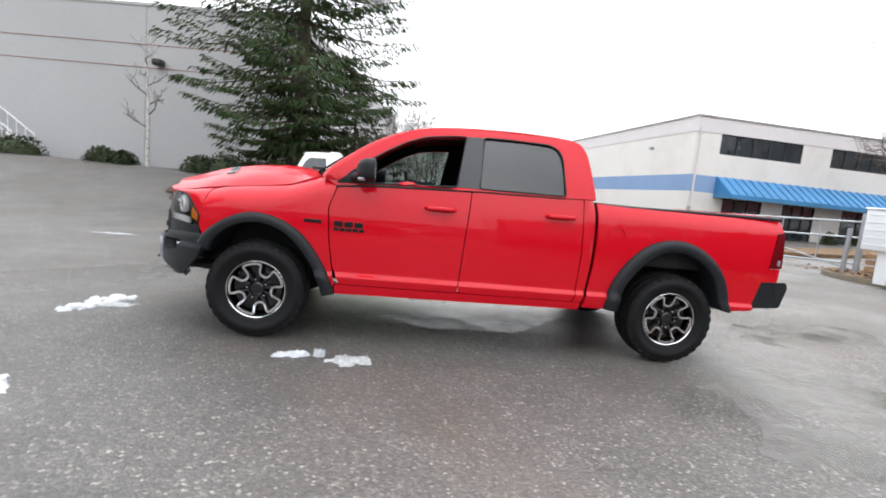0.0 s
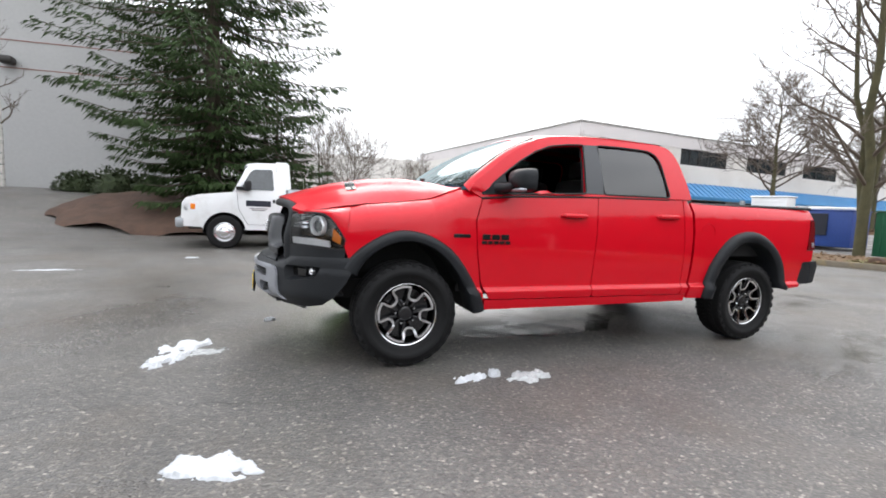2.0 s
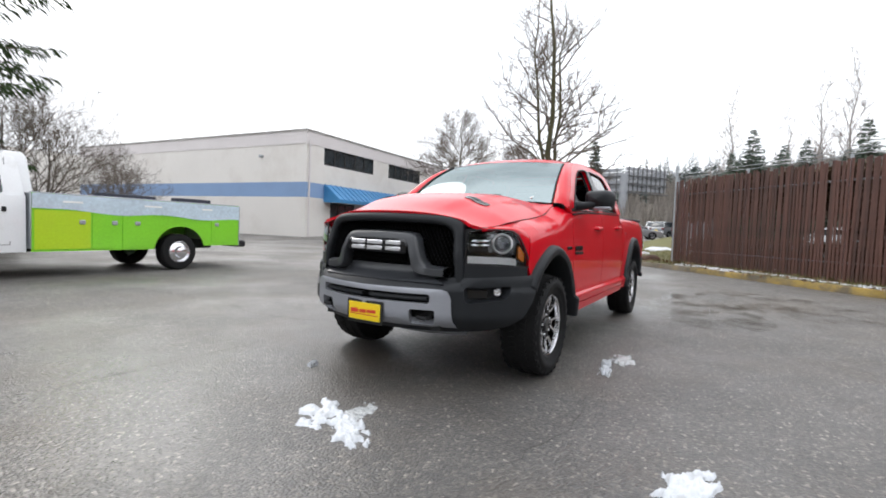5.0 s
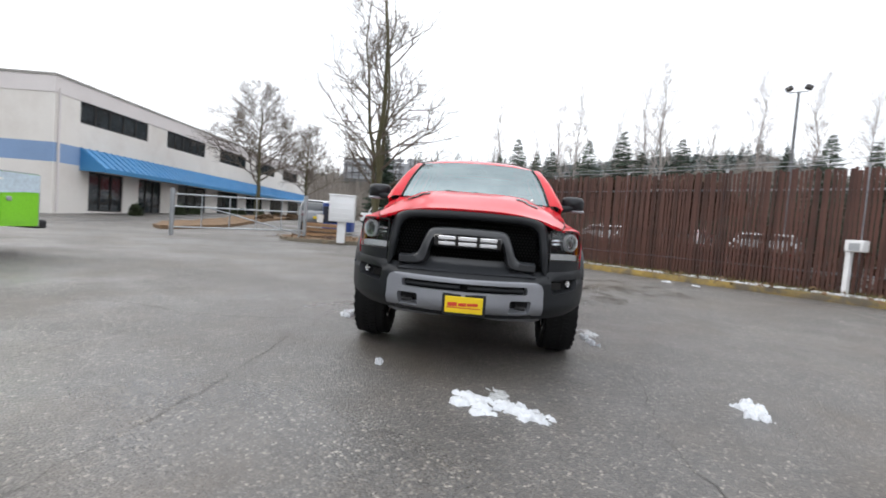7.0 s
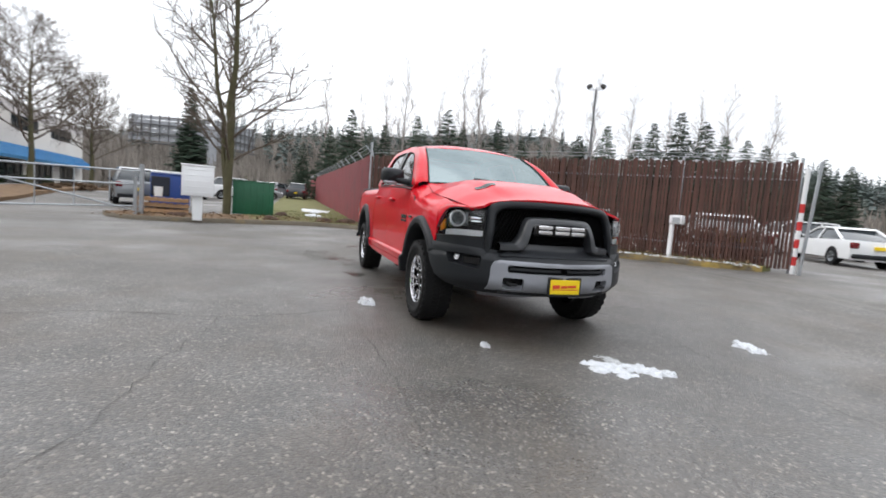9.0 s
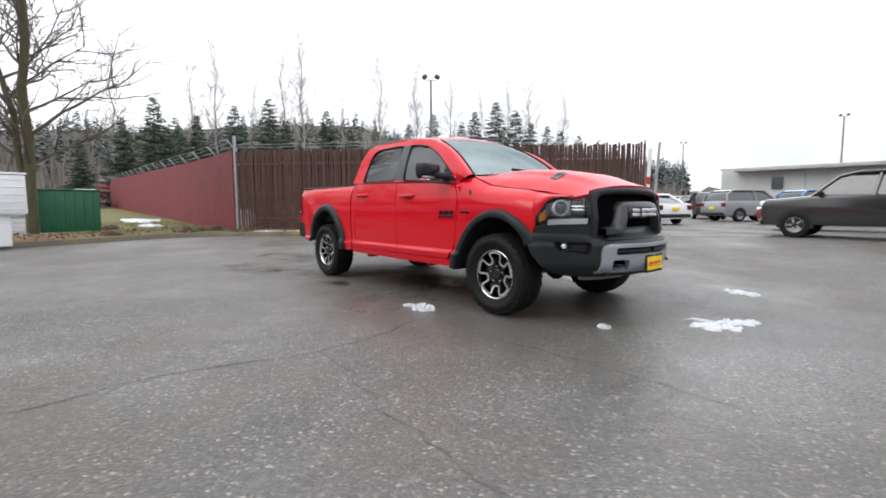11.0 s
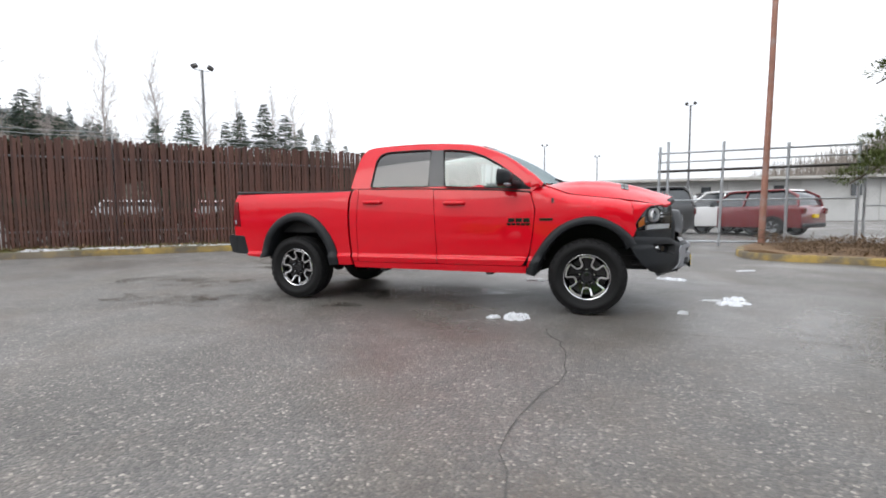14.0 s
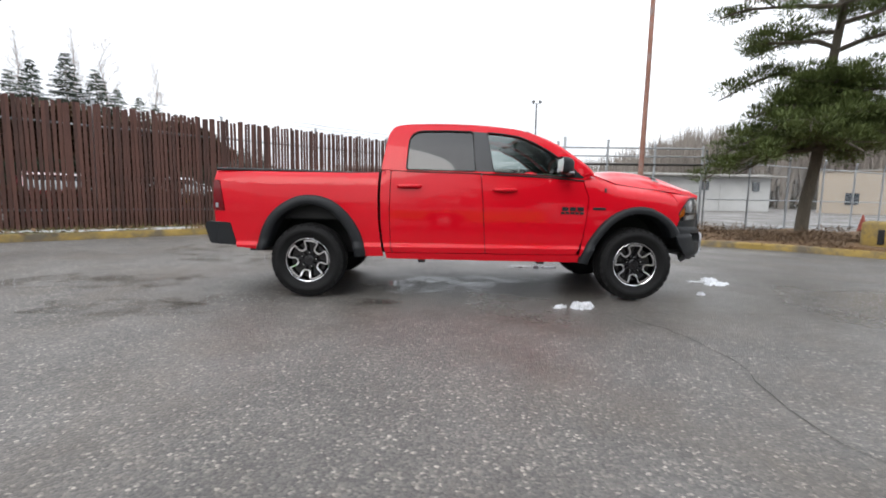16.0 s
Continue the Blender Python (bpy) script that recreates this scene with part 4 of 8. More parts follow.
# hood
hood_outline = [(1.322 + 0.195 * (1 - (y / 0.805) ** 2), y) for y in np.linspace(-0.805, 0.805, 15)]
edge_l = [(1.6, 0.815), (1.9, 0.815), (2.1, 0.808), (2.2, 0.803), (2.32, 0.785), (2.44, 0.758), (2.552, 0.731), (2.60, 0.67)]
front_l = [(2.685 - 0.34 * y * y, y) for y in np.linspace(0.60, -0.60, 17)]
hood_outline = hood_outline + edge_l + front_l + [(x, -y) for x, y in edge_l[::-1]]
part("hood", panel(hood_outline, lambda x, y: Vector((x, y, hood_z(x, y))), (0, 0, 1), (), 0.04, 0.02), M_red, pickup, "red hood with a raised centre")
for s in (1, -1):
    slat = panel([(2.145, s * 0.40), (2.157, s * 0.40), (2.157, s * 0.56), (2.145, s * 0.56)], lambda x, y: Vector((x, y, hood_z(x, y) + 0.0085)), (0, 0, 1), (), 0.02, 0.003)
    part("vent_slat", slat, M_plastic, pickup)
    bm = bmesh.new()
    tube(bm, [(x, s * (y + 0.004), hood_z(x, y) - 0.001) for x, y in smooth_line([(1.45, 0.81), (1.6, 0.815), (1.9, 0.815), (2.1, 0.808), (2.2, 0.803), (2.32, 0.785), (2.44, 0.758), (2.55, 0.731)], 4)], 0.002, 5)
    part("hood_gap", bm, M_black, pickup, "thin dark gap between hood and fender")
    pad = [(2.118, 0.582), (2.118, 0.378), (2.196, 0.385), (2.196, 0.575)]
    bm2 = panel(rounded([(a, s * b) for a, b in pad], 0.02, 2), lambda x, y: Vector((x, y, hood_z(x, y) + 0.0065)), (0, 0, 1), (), 0.02, 0.012)
    part("hood_vent", bm2, M_gloss_black, pickup, "black slotted hood vent")
bm = bmesh.new()
grid(bm, lambda u, v: Vector((1.30 + 0.14 * v + 0.15 * (1 - (2 * u - 1) ** 2), (2 * u - 1) * 0.76, 1.35 + 0.05 * (1 - (2 * u - 1) ** 2))), 12, 2)
facing(bm, (0, 0, 1))
thicken(bm, 0.02)
part("cowl", bm, M_black, pickup, "black cowl grille")


def shield(u, v, out=0.0):
    w = 2 * u - 1
    x = (1.50 - 0.20 * w * w) * (1 - v) + (0.665 - 0.06 * w * w) * v
    z = (1.415 - 0.02 * w * w) * (1 - v) + (1.876 - 0.03 * w * w) * v + 0.035 * math.sin(math.pi * v) + out
    return Vector((x + 0.02 * math.sin(math.pi * v), w * (0.80 * (1 - v) + 0.665 * v), z))


bm = bmesh.new()
grid(bm, shield, 20, 12)
facing(bm, (1, 0, 1))
part("windshield", bm, M_shield, pickup, "clear curved windshield")
for s in (1, -1):
    bm = bmesh.new()
    a_rev = [p for p in A_LINE if p[0] > 0.55]
    def pillar(u, v):
        e = shield(0.5 + 0.5 * s * 0.985, v)
        z = 1.345 + (1.845 - 1.345) * v
        x = float(np.interp(z, [p[1] for p in a_rev], [p[0] for p in a_rev]))
        q = Vector((x, s * (y_cab(z) - 0.002), z))
        m = e.lerp(q, u)
        return m + Vector((0.4, s * 0.4, 0.4)) * 0.05 * math.sin(math.pi * u) * (1 - v ** 5)
    grid(bm, pillar, 6, 14)
    facing(bm, (1, s, 0.5))
    part("a_pillar", bm, M_red, pickup, "red windshield pillar")
    bm = bmesh.new()
    tube(bm, [shield(0.5 + 0.5 * s * 0.985, v) + Vector((0.004, 0, 0.004)) for v in np.linspace(0, 1, 10)], 0.009, 6)
    part("windshield_seal", bm, M_black, pickup, "thin black windshield seal")

roof_outline = [(0.665 - 0.06 * (y / 0.68) ** 2, y) for y in np.linspace(-0.69, 0.69, 13)] + [(x, 0.712) for x in (0.4, 0.1, -0.3, -0.6, -0.80)] + [(-0.875, 0.68)]
roof_outline += [(-0.90 + 0.02 * (y / 0.6) ** 2, y) for y in np.linspace(0.6, -0.6, 9)] + [(-0.875, -0.68)] + [(x, -0.712) for x in (-0.80, -0.6, -0.3, 0.1, 0.4)]
part("roof", panel(roof_outline, lambda x, y: Vector((x, y, tab(x, ROOF_SIDE) + 0.072 * (1 - (min(abs(y), 0.712) / 0.712) ** 2.4) - 0.004)), (0, 0, 1), (), 0.08, 0.03), M_red, pickup, "red roof")
back = [(-0.90, 1.385), (-0.73, 1.86), (0.73, 1.86), (0.90, 1.385), (0.93, 0.9), (0.93, 0.55), (-0.93, 0.55), (-0.93, 0.9)]
back_hole = rounded([(-0.66, 1.44), (-0.58, 1.78), (0.58, 1.78), (0.66, 1.44)], 0.05, 3)
back_fn = lambda y, z: Vector((-0.985 + 0.20 * max(0, z - 1.39) + 0.02 * (y / 0.9) ** 2, y, z))
part("cab_back", panel(back, back_fn, (-1, 0, 0), [back_hole], 0.1, 0.03), M_red, pickup)
part("back_window", panel(back_hole, lambda y, z: back_fn(y, z) + Vector((0.01, 0, 0)), (-1, 0, 0), (), 0.2, 0.004), M_tint, pickup, "dark tinted back window")

# bed inside, tailgate, rear bumper
bm = bmesh.new()
box(bm, (-1.88, 0, 0.86), (1.72, 1.6, 0.04))
for s in (1, -1):
    box(bm, (-1.88, s * 0.83, 1.11), (1.74, 0.06, 0.52))
box(bm, (-1.035, 0, 1.11), (0.04, 1.7, 0.48))
part("bed_liner", bm, M_black, pickup, "black bed liner")
tg = rounded([(-0.80, 0.83), (-0.80, 1.385), (0.80, 1.385), (0.80, 0.83)], 0.03, 3)
part("tailgate", panel(tg, lambda y, z: Vector((-2.765 - 0.02 * math.cos(y * 1.6) - 0.03 * sm((z - 1.30) / 0.06), y, z)), (-1, 0, 0), (), 0.1, 0.05), M_red, pickup, "red tailgate")
def rear_bumper_pt(u, v):
    w = 2 * u - 1
    y = 0.965 * w
    x = -2.90 + 0.28 * max(0, abs(w) - 0.62) ** 2 / 0.144 * 0.5
    return Vector((x + 0.03 * (2 * v - 1) ** 2, y, 0.56 + 0.245 * v))
bm = bmesh.new()
grid(bm, rear_bumper_pt, 30, 6)
facing(bm, (-1, 0, 0))
thicken(bm, 0.06)
rear_bumper = part("rear_bumper", bm, M_plastic, pickup, "black plastic rear bumper")
for s in (1, -1):
    pts = [(-2.55, 0.555), (-2.615, 0.795), (-2.87, 0.812), (-2.90, 0.76), (-2.84, 0.575)]
    part("bumper_end", panel(rounded(pts, 0.02, 2), lambda x, z: Vector((x, s * (0.962 - 0.5 * max(0, -2.72 - x) ** 2), z)), (0, s, 0), (), 0.06, 0.05), M_plastic, rear_bumper)

# grille
go = [(0.0, 1.24), (0.32, 1.236), (0.48, 1.226), (0.568, 1.203), (0.616, 1.15), (0.632, 1.05), (0.64, 0.90), (0.645, 0.725)]
gi = [(0.0, 1.166), (0.30, 1.162), (0.44, 1.153), (0.508, 1.13), (0.546, 1.08), (0.562, 0.98), (0.577, 0.87), (0.58, 0.84)]
def grille_front(y, z, out=0.0):
    return Vector((front_x(y, z) - 0.03 + out, y, z))
bm = bmesh.new()
so = smooth_line([(-y, z) for y, z in go[::-1]] + go[1:], 4)
si = smooth_line([(-y, z) for y, z in gi[::-1]] + gi[1:], 4)
ring = []
for (y0, z0), (y1, z1) in zip(so, si):
    sec = [(-0.03, -0.13), (-0.02, -0.05), (0.04, -0.016), (0.16, 0.002), (0.34, 0.012), (0.58, 0.014), (0.8, 0.006), (0.93, -0.008), (0.985, -0.022), (1.02, -0.05), (1.08, -0.14)]
    ring.append([bm.verts.new(grille_front(y0 + (y1 - y0) * k, z0 + (z1 - z0) * k, o)) for k, o in sec])
for a, b in zip(ring, ring[1:]):
    for k in range(len(a) - 1):
        bm.faces.new((a[k], a[k + 1], b[k + 1], b[k]))
facing(bm, (1, 0, 0))
grille = part("grille_surround", bm, M_plastic, pickup, "black arched grille surround", 55)
# mesh behind
bm = bmesh.new()
poly = [(y, z) for y, z in si] + [(0.5, 0.78), (-0.5, 0.78)]
for i in range(-22, 23):
    for j in range(0, 16):
        y, z = i * 0.026 + (0.013 if j % 2 else 0), 0.80 + j * 0.0235
        if abs(y) < 0.57 and z < 1.17:
            c = grille_front(y, z, -0.055)
            vs = [bm.verts.new(c + Vector((0, 0.0155 * math.cos(a), 0.0155 * math.sin(a)))) for a in np.arange(6) * math.pi / 3 + math.pi / 6]
            ws = [bm.verts.new(c + Vector((-0.02, 0.010 * math.cos(a), 0.010 * math.sin(a)))) for a in np.arange(6) * math.pi / 3 + math.pi / 6]
            for k in range(6):
                bm.faces.new((vs[k], vs[(k + 1) % 6], ws[(k + 1) % 6], ws[k]))
part("grille_mesh", bm, M_gloss_black, grille, "black honeycomb mesh", weld=False)
bm = bmesh.new()
box(bm, (2.48, 0, 0.95), (0.03, 1.2, 0.5))
part("grille_back", bm, M_black, pickup)
# inner frame: arch with two feet
inner = [(0.53, 0.865), (0.42, 0.872), (0.375, 0.905), (0.345, 0.98), (0.315, 1.055), (0.27, 1.092), (0.15, 1.10), (0.0, 1.102)]
inner_i = [(0.53, 0.795), (0.40, 0.80), (0.315, 0.825), (0.285, 0.93), (0.262, 1.0), (0.235, 1.028), (0.14, 1.034), (0.0, 1.036)]
so = smooth_line([(-y, z) for y, z in inner] + [(y, z) for y, z in inner[::-1][1:]], 3)
si = smooth_line([(-y, z) for y, z in inner_i] + [(y, z) for y, z in inner_i[::-1][1:]], 3)
bm = bmesh.new()
ring = []
for (y0, z0), (y1, z1) in zip(so, si):
    sec = [(-0.02, -0.09), (0.0, 0.0), (0.2, 0.03), (0.8, 0.03), (1.0, 0.0), (1.03, -0.09)]
    ring.append([bm.verts.new(grille_front(y0 + (y1 - y0) * k, z0 + (z1 - z0) * k, o)) for k, o in sec])
for a, b in zip(ring, ring[1:]):
    for k in range(len(a) - 1):
        bm.faces.new((a[k], a[k + 1], b[k + 1], b[k]))
facing(bm, (1, 0, 0))
part("grille_frame", bm, M_satin, grille, "dark grey inner grille frame", 55)
bm = bmesh.new()
box(bm, (front_x(0, 1.0) - 0.03, 0, 0.995), (0.03, 0.53, 0.10), 0.015)
part("badge_plate", bm, M_gloss_black, grille, "black badge plate")
for yc, w in ((-0.158, 0.13), (0.0, 0.14), (0.158, 0.13)):
    for zc in (0.978, 1.019):
        bm = bmesh.new()
        box(bm, (front_x(yc, 1.0) - 0.002, yc, zc), (0.016, w, 0.03), 0.006)
        part("badge_bar", bm, M_badge, grille, "bright silver badge bar")
# chin below the grille opening
bm = bmesh.new()
def chin(u, v):
    w = 2 * u - 1
    y = w * (0.30 + 0.24 * (1 - v) ** 1.3)
    return Vector((front_x(y, 0.8) - 0.085 + 0.10 * (1 - v) - 0.03 * math.sin(3.14 * v), y, 0.765 + 0.10 * v))
grid(bm, chin, 20, 8)
facing(bm, (1, 0, 1))
thicken(bm, 0.03)
part("grille_chin", bm, M_satin, grille, "dark grey chin below the grille")

# front bumper: one shell along a plan curve, from wheel arch to wheel arch
BUMP_PLAN = smooth_line([(0.0, 2.845), (0.2, 2.827), (0.4, 2.772), (0.58, 2.688), (0.74, 2.585), (0.86, 2.472), (0.935, 2.362), (0.978, 2.27), (1.0, 2.185)], 8)
BUMP_LEN = [0.0]
for a, b in zip(BUMP_PLAN, BUMP_PLAN[1:]):
    BUMP_LEN.append(BUMP_LEN[-1] + math.dist(a, b))


def bump_pt(w, z, out=0.0):
    """A point of the bumper's face: w along the plan curve from the middle, z up."""
    a = abs(w)
    y, x = (float(np.interp(a, BUMP_LEN, [p[k] for p in BUMP_PLAN])) for k in (0, 1))
    y2, x2 = (float(np.interp(a + 0.01, BUMP_LEN, [p[k] for p in BUMP_PLAN])) - v for k, v in ((0, y), (1, x)))
    if abs(y2) + abs(x2) < 1e-5:
        y2, x2 = 0.25, -0.97
    ln = math.hypot(y2, x2)
    side = sm((a - 0.55) / 0.3)
    out -= (0.075 - 0.06 * side) * sm((z - (0.735 + 0.05 * side)) / 0.06)
    out += 0.014 * sm((0.745 - z) / 0.03) - 0.085 * sm((0.545 - z) / 0.14)
    return Vector((x + out * y2 / ln, (1 if w >= 0 else -1) * (y - out * x2 / ln), z))


def recess(bm, hole, deep, shrink):
    """The walls and the back of a pocket in the bumper."""
    cw, cz = sum(p[0] for p in hole) / len(hole), sum(p[1] for p in hole) / len(hole)
    rims = []
    for k, d in ((1.0, 0.0), (0.985, -0.012), (shrink, -deep)):
        rims.append([bm.verts.new(bump_pt(cw + (w - cw) * k, cz + (z - cz) * k, d)) for w, z in hole])
    n = len(hole)
    for r0, r1 in zip(rims, rims[1:]):
        for i in range(n):
            bm.faces.new((r0[i], r0[(i + 1) % n], r1[(i + 1) % n], r1[i]))
    bm.faces.new(rims[-1])
    facing(bm, (1, math.copysign(0.6, cw), 0))


LB = BUMP_LEN[-1]
bt = [(0.0, 0.785), (0.45, 0.79), (0.66, 0.803), (0.85, 0.815), (1.05, 0.823), (LB - 0.03, 0.828)]
bb = [(LB, 0.805), (LB - 0.012, 0.74), (LB - 0.06, 0.64), (LB - 0.14, 0.54), (LB - 0.24, 0.475), (LB - 0.38, 0.445), (0.66, 0.43), (0.3, 0.43), (0.0, 0.43)]
outline = bt + bb + [(-y, z) for y, z in bb[::-1][1:]] + [(-y, z) for y, z in bt[::-1][:-1]]
fog_holes = [rounded([(s * 0.715, 0.632), (s * 0.70, 0.742), (s * 1.045, 0.756), (s * 1.0, 0.668)], 0.03, 4) for s in (1, -1)]
mid_hole = [(-0.56, 0.46), (-0.56, 0.69), (0.56, 0.69), (0.56, 0.46)]
bumper = part("front_bumper", panel(outline, bump_pt, (1, 0, 0), fog_holes + [mid_hole], 0.03, 0.03), M_plastic, pickup, "black plastic front bumper", 30)
for s, hole in zip((1, -1), fog_holes):
    bm = bmesh.new()
    recess(bm, hole, 0.075, 0.8)
    part("fog_recess", bm, M_plastic, bumper)
    bm = bmesh.new()
    box(bm, bump_pt(s * 0.80, 0.695, -0.066), (0.008, 0.15, 0.06), 0.006, Matrix.Rotation(s * 0.62, 3, "Z"))
    part("fog_blank", bm, M_gloss_black, bumper)
    bm = bmesh.new()
    lathe(bm, [(0.0005, 0.012), (0.014, 0.009), (0.021, 0.0), (0.025, 0.006), (0.03, -0.012)], 20, "x")
    bmesh.ops.rotate(bm, cent=(0, 0, 0), matrix=Matrix.Rotation(s * 0.55, 3, "Z"), verts=bm.verts)
    bmesh.ops.translate(bm, vec=bump_pt(s * 0.945, 0.712, -0.045), verts=bm.verts)
    part("fog_lamp", bm, M_chrome, bumper, "small round fog lamp")
    bm = bmesh.new()
    tube(bm, [(2.72, s * 0.40, 0.53), (2.79, s * 0.40, 0.53), (2.79, s * 0.46, 0.53), (2.72, s * 0.46, 0.53)], 0.014, 8)
    part("tow_hook", bm, M_black, bumper, "black tow hook")
    bm = bmesh.new()
    box(bm, (2.33, s * 0.66, 0.53), (0.2, 0.3, 0.03), 0.01)
    part("splash_shield", bm, M_black, bumper)
skid_o = [(0.0, 0.725), (0.42, 0.729), (0.55, 0.727), (0.60, 0.708), (0.62, 0.665), (0.622, 0.58), (0.635, 0.50), (0.665, 0.445), (0.69, 0.395), (0.60, 0.385), (0.40, 0.39), (0.22, 0.40), (0.18, 0.415), (0.0, 0.415)]
skid_o = rounded(skid_o + [(-y, z) for y, z in skid_o[::-1][1:-1]], 0.012, 2)
slot = rounded([(-0.48, 0.628), (-0.48, 0.69), (0.48, 0.69), (0.48, 0.628)], 0.02, 3)
hooks = [rounded([(s * 0.345, 0.482), (s * 0.345, 0.585), (s * 0.515, 0.585), (s * 0.515, 0.482)], 0.018, 3) for s in (1, -1)]
part("skid_plate", panel(skid_o, lambda w, z: bump_pt(w, z, 0.02) - Vector((1.5 * max(0.0, 0.475 - z), 0, 0)), (1, 0, 0), [slot] + hooks, 0.04, 0.05), M_silver, bumper, "silver grey skid plate insert", 30)
for s in (1, -1):
    bm = bmesh.new()
    tube(bm, [bump_pt(w, 0.658, -0.01) for w in np.linspace(s * 0.03, s * 0.46, 8)], 0.016, 6)
    part("slot_bar", bm, M_plastic, bumper)
bm = bmesh.new()
box(bm, (2.68, 0, 0.57), (0.04, 1.05, 0.26))
part("bumper_core", bm, M_black, bumper)
# plate holder with the dealer's yellow card
bm = bmesh.new()
box(bm, (2.872, 0.01, 0.532), (0.012, 0.325, 0.165), 0.006)
part("plate_frame", bm, M_black, bumper, "black plate frame")
bm = bmesh.new()
box(bm, (2.881, 0.01, 0.534), (0.008, 0.282, 0.122), 0.003)
card = part("plate_card", bm, M_yellow, bumper, "yellow dealer card with red print")
for k, (yc, w, zc, h) in enumerate(((-0.085, 0.07, 0.536, 0.03), (-0.01, 0.06, 0.536, 0.024), (0.065, 0.08, 0.54, 0.022), (0.0, 0.25, 0.512, 0.006))):
    bm = bmesh.new()
    box(bm, (2.8865, yc + 0.01, zc), (0.003, w, h), 0.001, Matrix.Rotation(0.05, 3, "X") if k < 3 else None)
    ob = part("print_bar", bm, M_signred, bumper)

# cabin
cabin = new("cabin")
cabin.parent = pickup
bm = bmesh.new()
box(bm, (0.2, 0, 0.62), (2.3, 1.75, 0.05))
box(bm, (1.18, 0, 1.0), (0.06, 1.7, 0.75))
part("cab_floor", bm, M_black, cabin)
bm = bmesh.new()
grid(bm, lambda u, v: Vector((0.80 + 0.62 * v, (2 * u - 1) * 0.84, 1.28 + 0.055 * math.sin(v * 2.6) - 0.10 * (1 - v) ** 4)), 10, 8)
facing(bm, (0, 0, 1))
thicken(bm, 0.2)
part("dashboard", bm, M_trimgrey, cabin, "dark dashboard")
for s in (1, -1):
    for x in (0.08, -0.72):
        if x < 0 and s < 0:
            continue
        wid = 0.52 if x > 0 else 1.5
        yy = s * 0.42 if x > 0 else 0.0
        bm = bmesh.new()
        box(bm, (x + 0.22, yy, 0.93), (0.55, wid, 0.16), 0.06, seg=3)
        part("seat_cushion", bm, M_seat, cabin)
        bm = bmesh.new()
        box(bm, (x - 0.08, yy, 1.24), (0.16, wid, 0.60), 0.06, Matrix.Rotation(-0.22, 3, "Y"), 3)
        part("seat_back", bm, M_seat, cabin)
        for hy in ((yy,) if x > 0 else (-0.45, 0.45)):
            bm = bmesh.new()
            box(bm, (x - 0.16, hy, 1.63), (0.10, 0.26, 0.18), 0.05, Matrix.Rotation(-0.15, 3, "Y"), 3)
            part("headrest", bm, M_seat, cabin, "black headrest")
bm = bmesh.new()
pts = [(0.62 + 0.07 * math.cos(a) * 0.4, 0.42 + 0.19 * math.sin(a), 1.30 + 0.18 * math.cos(a)) for a in np.linspace(0, 2 * math.pi, 29)]
tube(bm, pts, 0.016, 8, cap=False)
tube(bm, [(0.62, 0.25, 1.3), (0.66, 0.42, 1.29), (0.62, 0.59, 1.3)], 0.02, 6)
tube(bm, [(0.66, 0.42, 1.29), (0.9, 0.42, 1.2)], 0.03, 8)
part("steering_wheel", bm, M_black, cabin, "black steering wheel")
bm = bmesh.new()
box(bm, (0.60, 0.0, 1.78), (0.03, 0.24, 0.07), 0.02)
part("rear_view_mirror", bm, M_black, cabin, "black rear view mirror")
bm = bmesh.new()
grid(bm, lambda u, v: Vector((-0.85 + 1.45 * u, (2 * v - 1) * 0.66, tab(-0.85 + 1.45 * u, ROOF_SIDE) - 0.005 + 0.03 * (1 - (2 * v - 1) ** 2))), 10, 6)
part("headliner", bm, M_trimgrey, cabin)
bm = bmesh.new()
box(bm, (1.30, 0.52, 1.462), (0.11, 0.19, 0.004), 0.0, Matrix.Rotation(0.5, 3, "Y"))
part("dash_paper", bm, M_paper, cabin, "white paper behind the windshield")
bm = bmesh.new()
p = shield(0.14, 0.92)
box(bm, p - Vector((0.02, 0, 0.01)), (0.07, 0.10, 0.003), 0.0, Matrix.Rotation(0.55, 3, "Y"))
part("window_sticker", bm, M_paper, cabin, "white sticker behind the windshield")
# chassis
bm = bmesh.new()
for s in (1, -1):
    box(bm, (-0.1, s * 0.45, 0.52), (5.0, 0.09, 0.15))
box(bm, (0.2, 0, 0.58), (2.3, 1.7, 0.06))
box(bm, (0.5, -0.1, 0.47), (1.2, 0.4, 0.16), 0.03)
box(bm, (1.9, 0, 0.6), (0.9, 0.9, 0.2), 0.03)
box(bm, (-2.45, 0, 0.62), (0.5, 1.2, 0.2), 0.04)
part("chassis_frame", bm, M_black, pickup, "dark chassis frame")
for x in (-1.785, 1.785):
    bm = bmesh.new()
    tube(bm, [(x, -0.75, 0.403), (x, -0.15, 0.403), (x, 0.0, 0.40), (x, 0.15, 0.403), (x, 0.75, 0.403)], [0.05, 0.06, 0.15, 0.06, 0.05], 10)
    part("axle", bm, M_black, pickup)
bm = bmesh.new()
tube(bm, [(0.3, 0.3, 0.44), (-1.2, 0.3, 0.44), (-2.3, 0.62, 0.50), (-2.75, 0.66, 0.5)], 0.045, 10)
part("exhaust", bm, M_galv, pickup, "steel exhaust pipe")
for x in (0.75, -0.55):
    bm = bmesh.new()
    box(bm, (x, -0.9, 0.42), (0.08, 0.16, 0.05), 0.01)
    part("body_mount", bm, M_black, pickup)


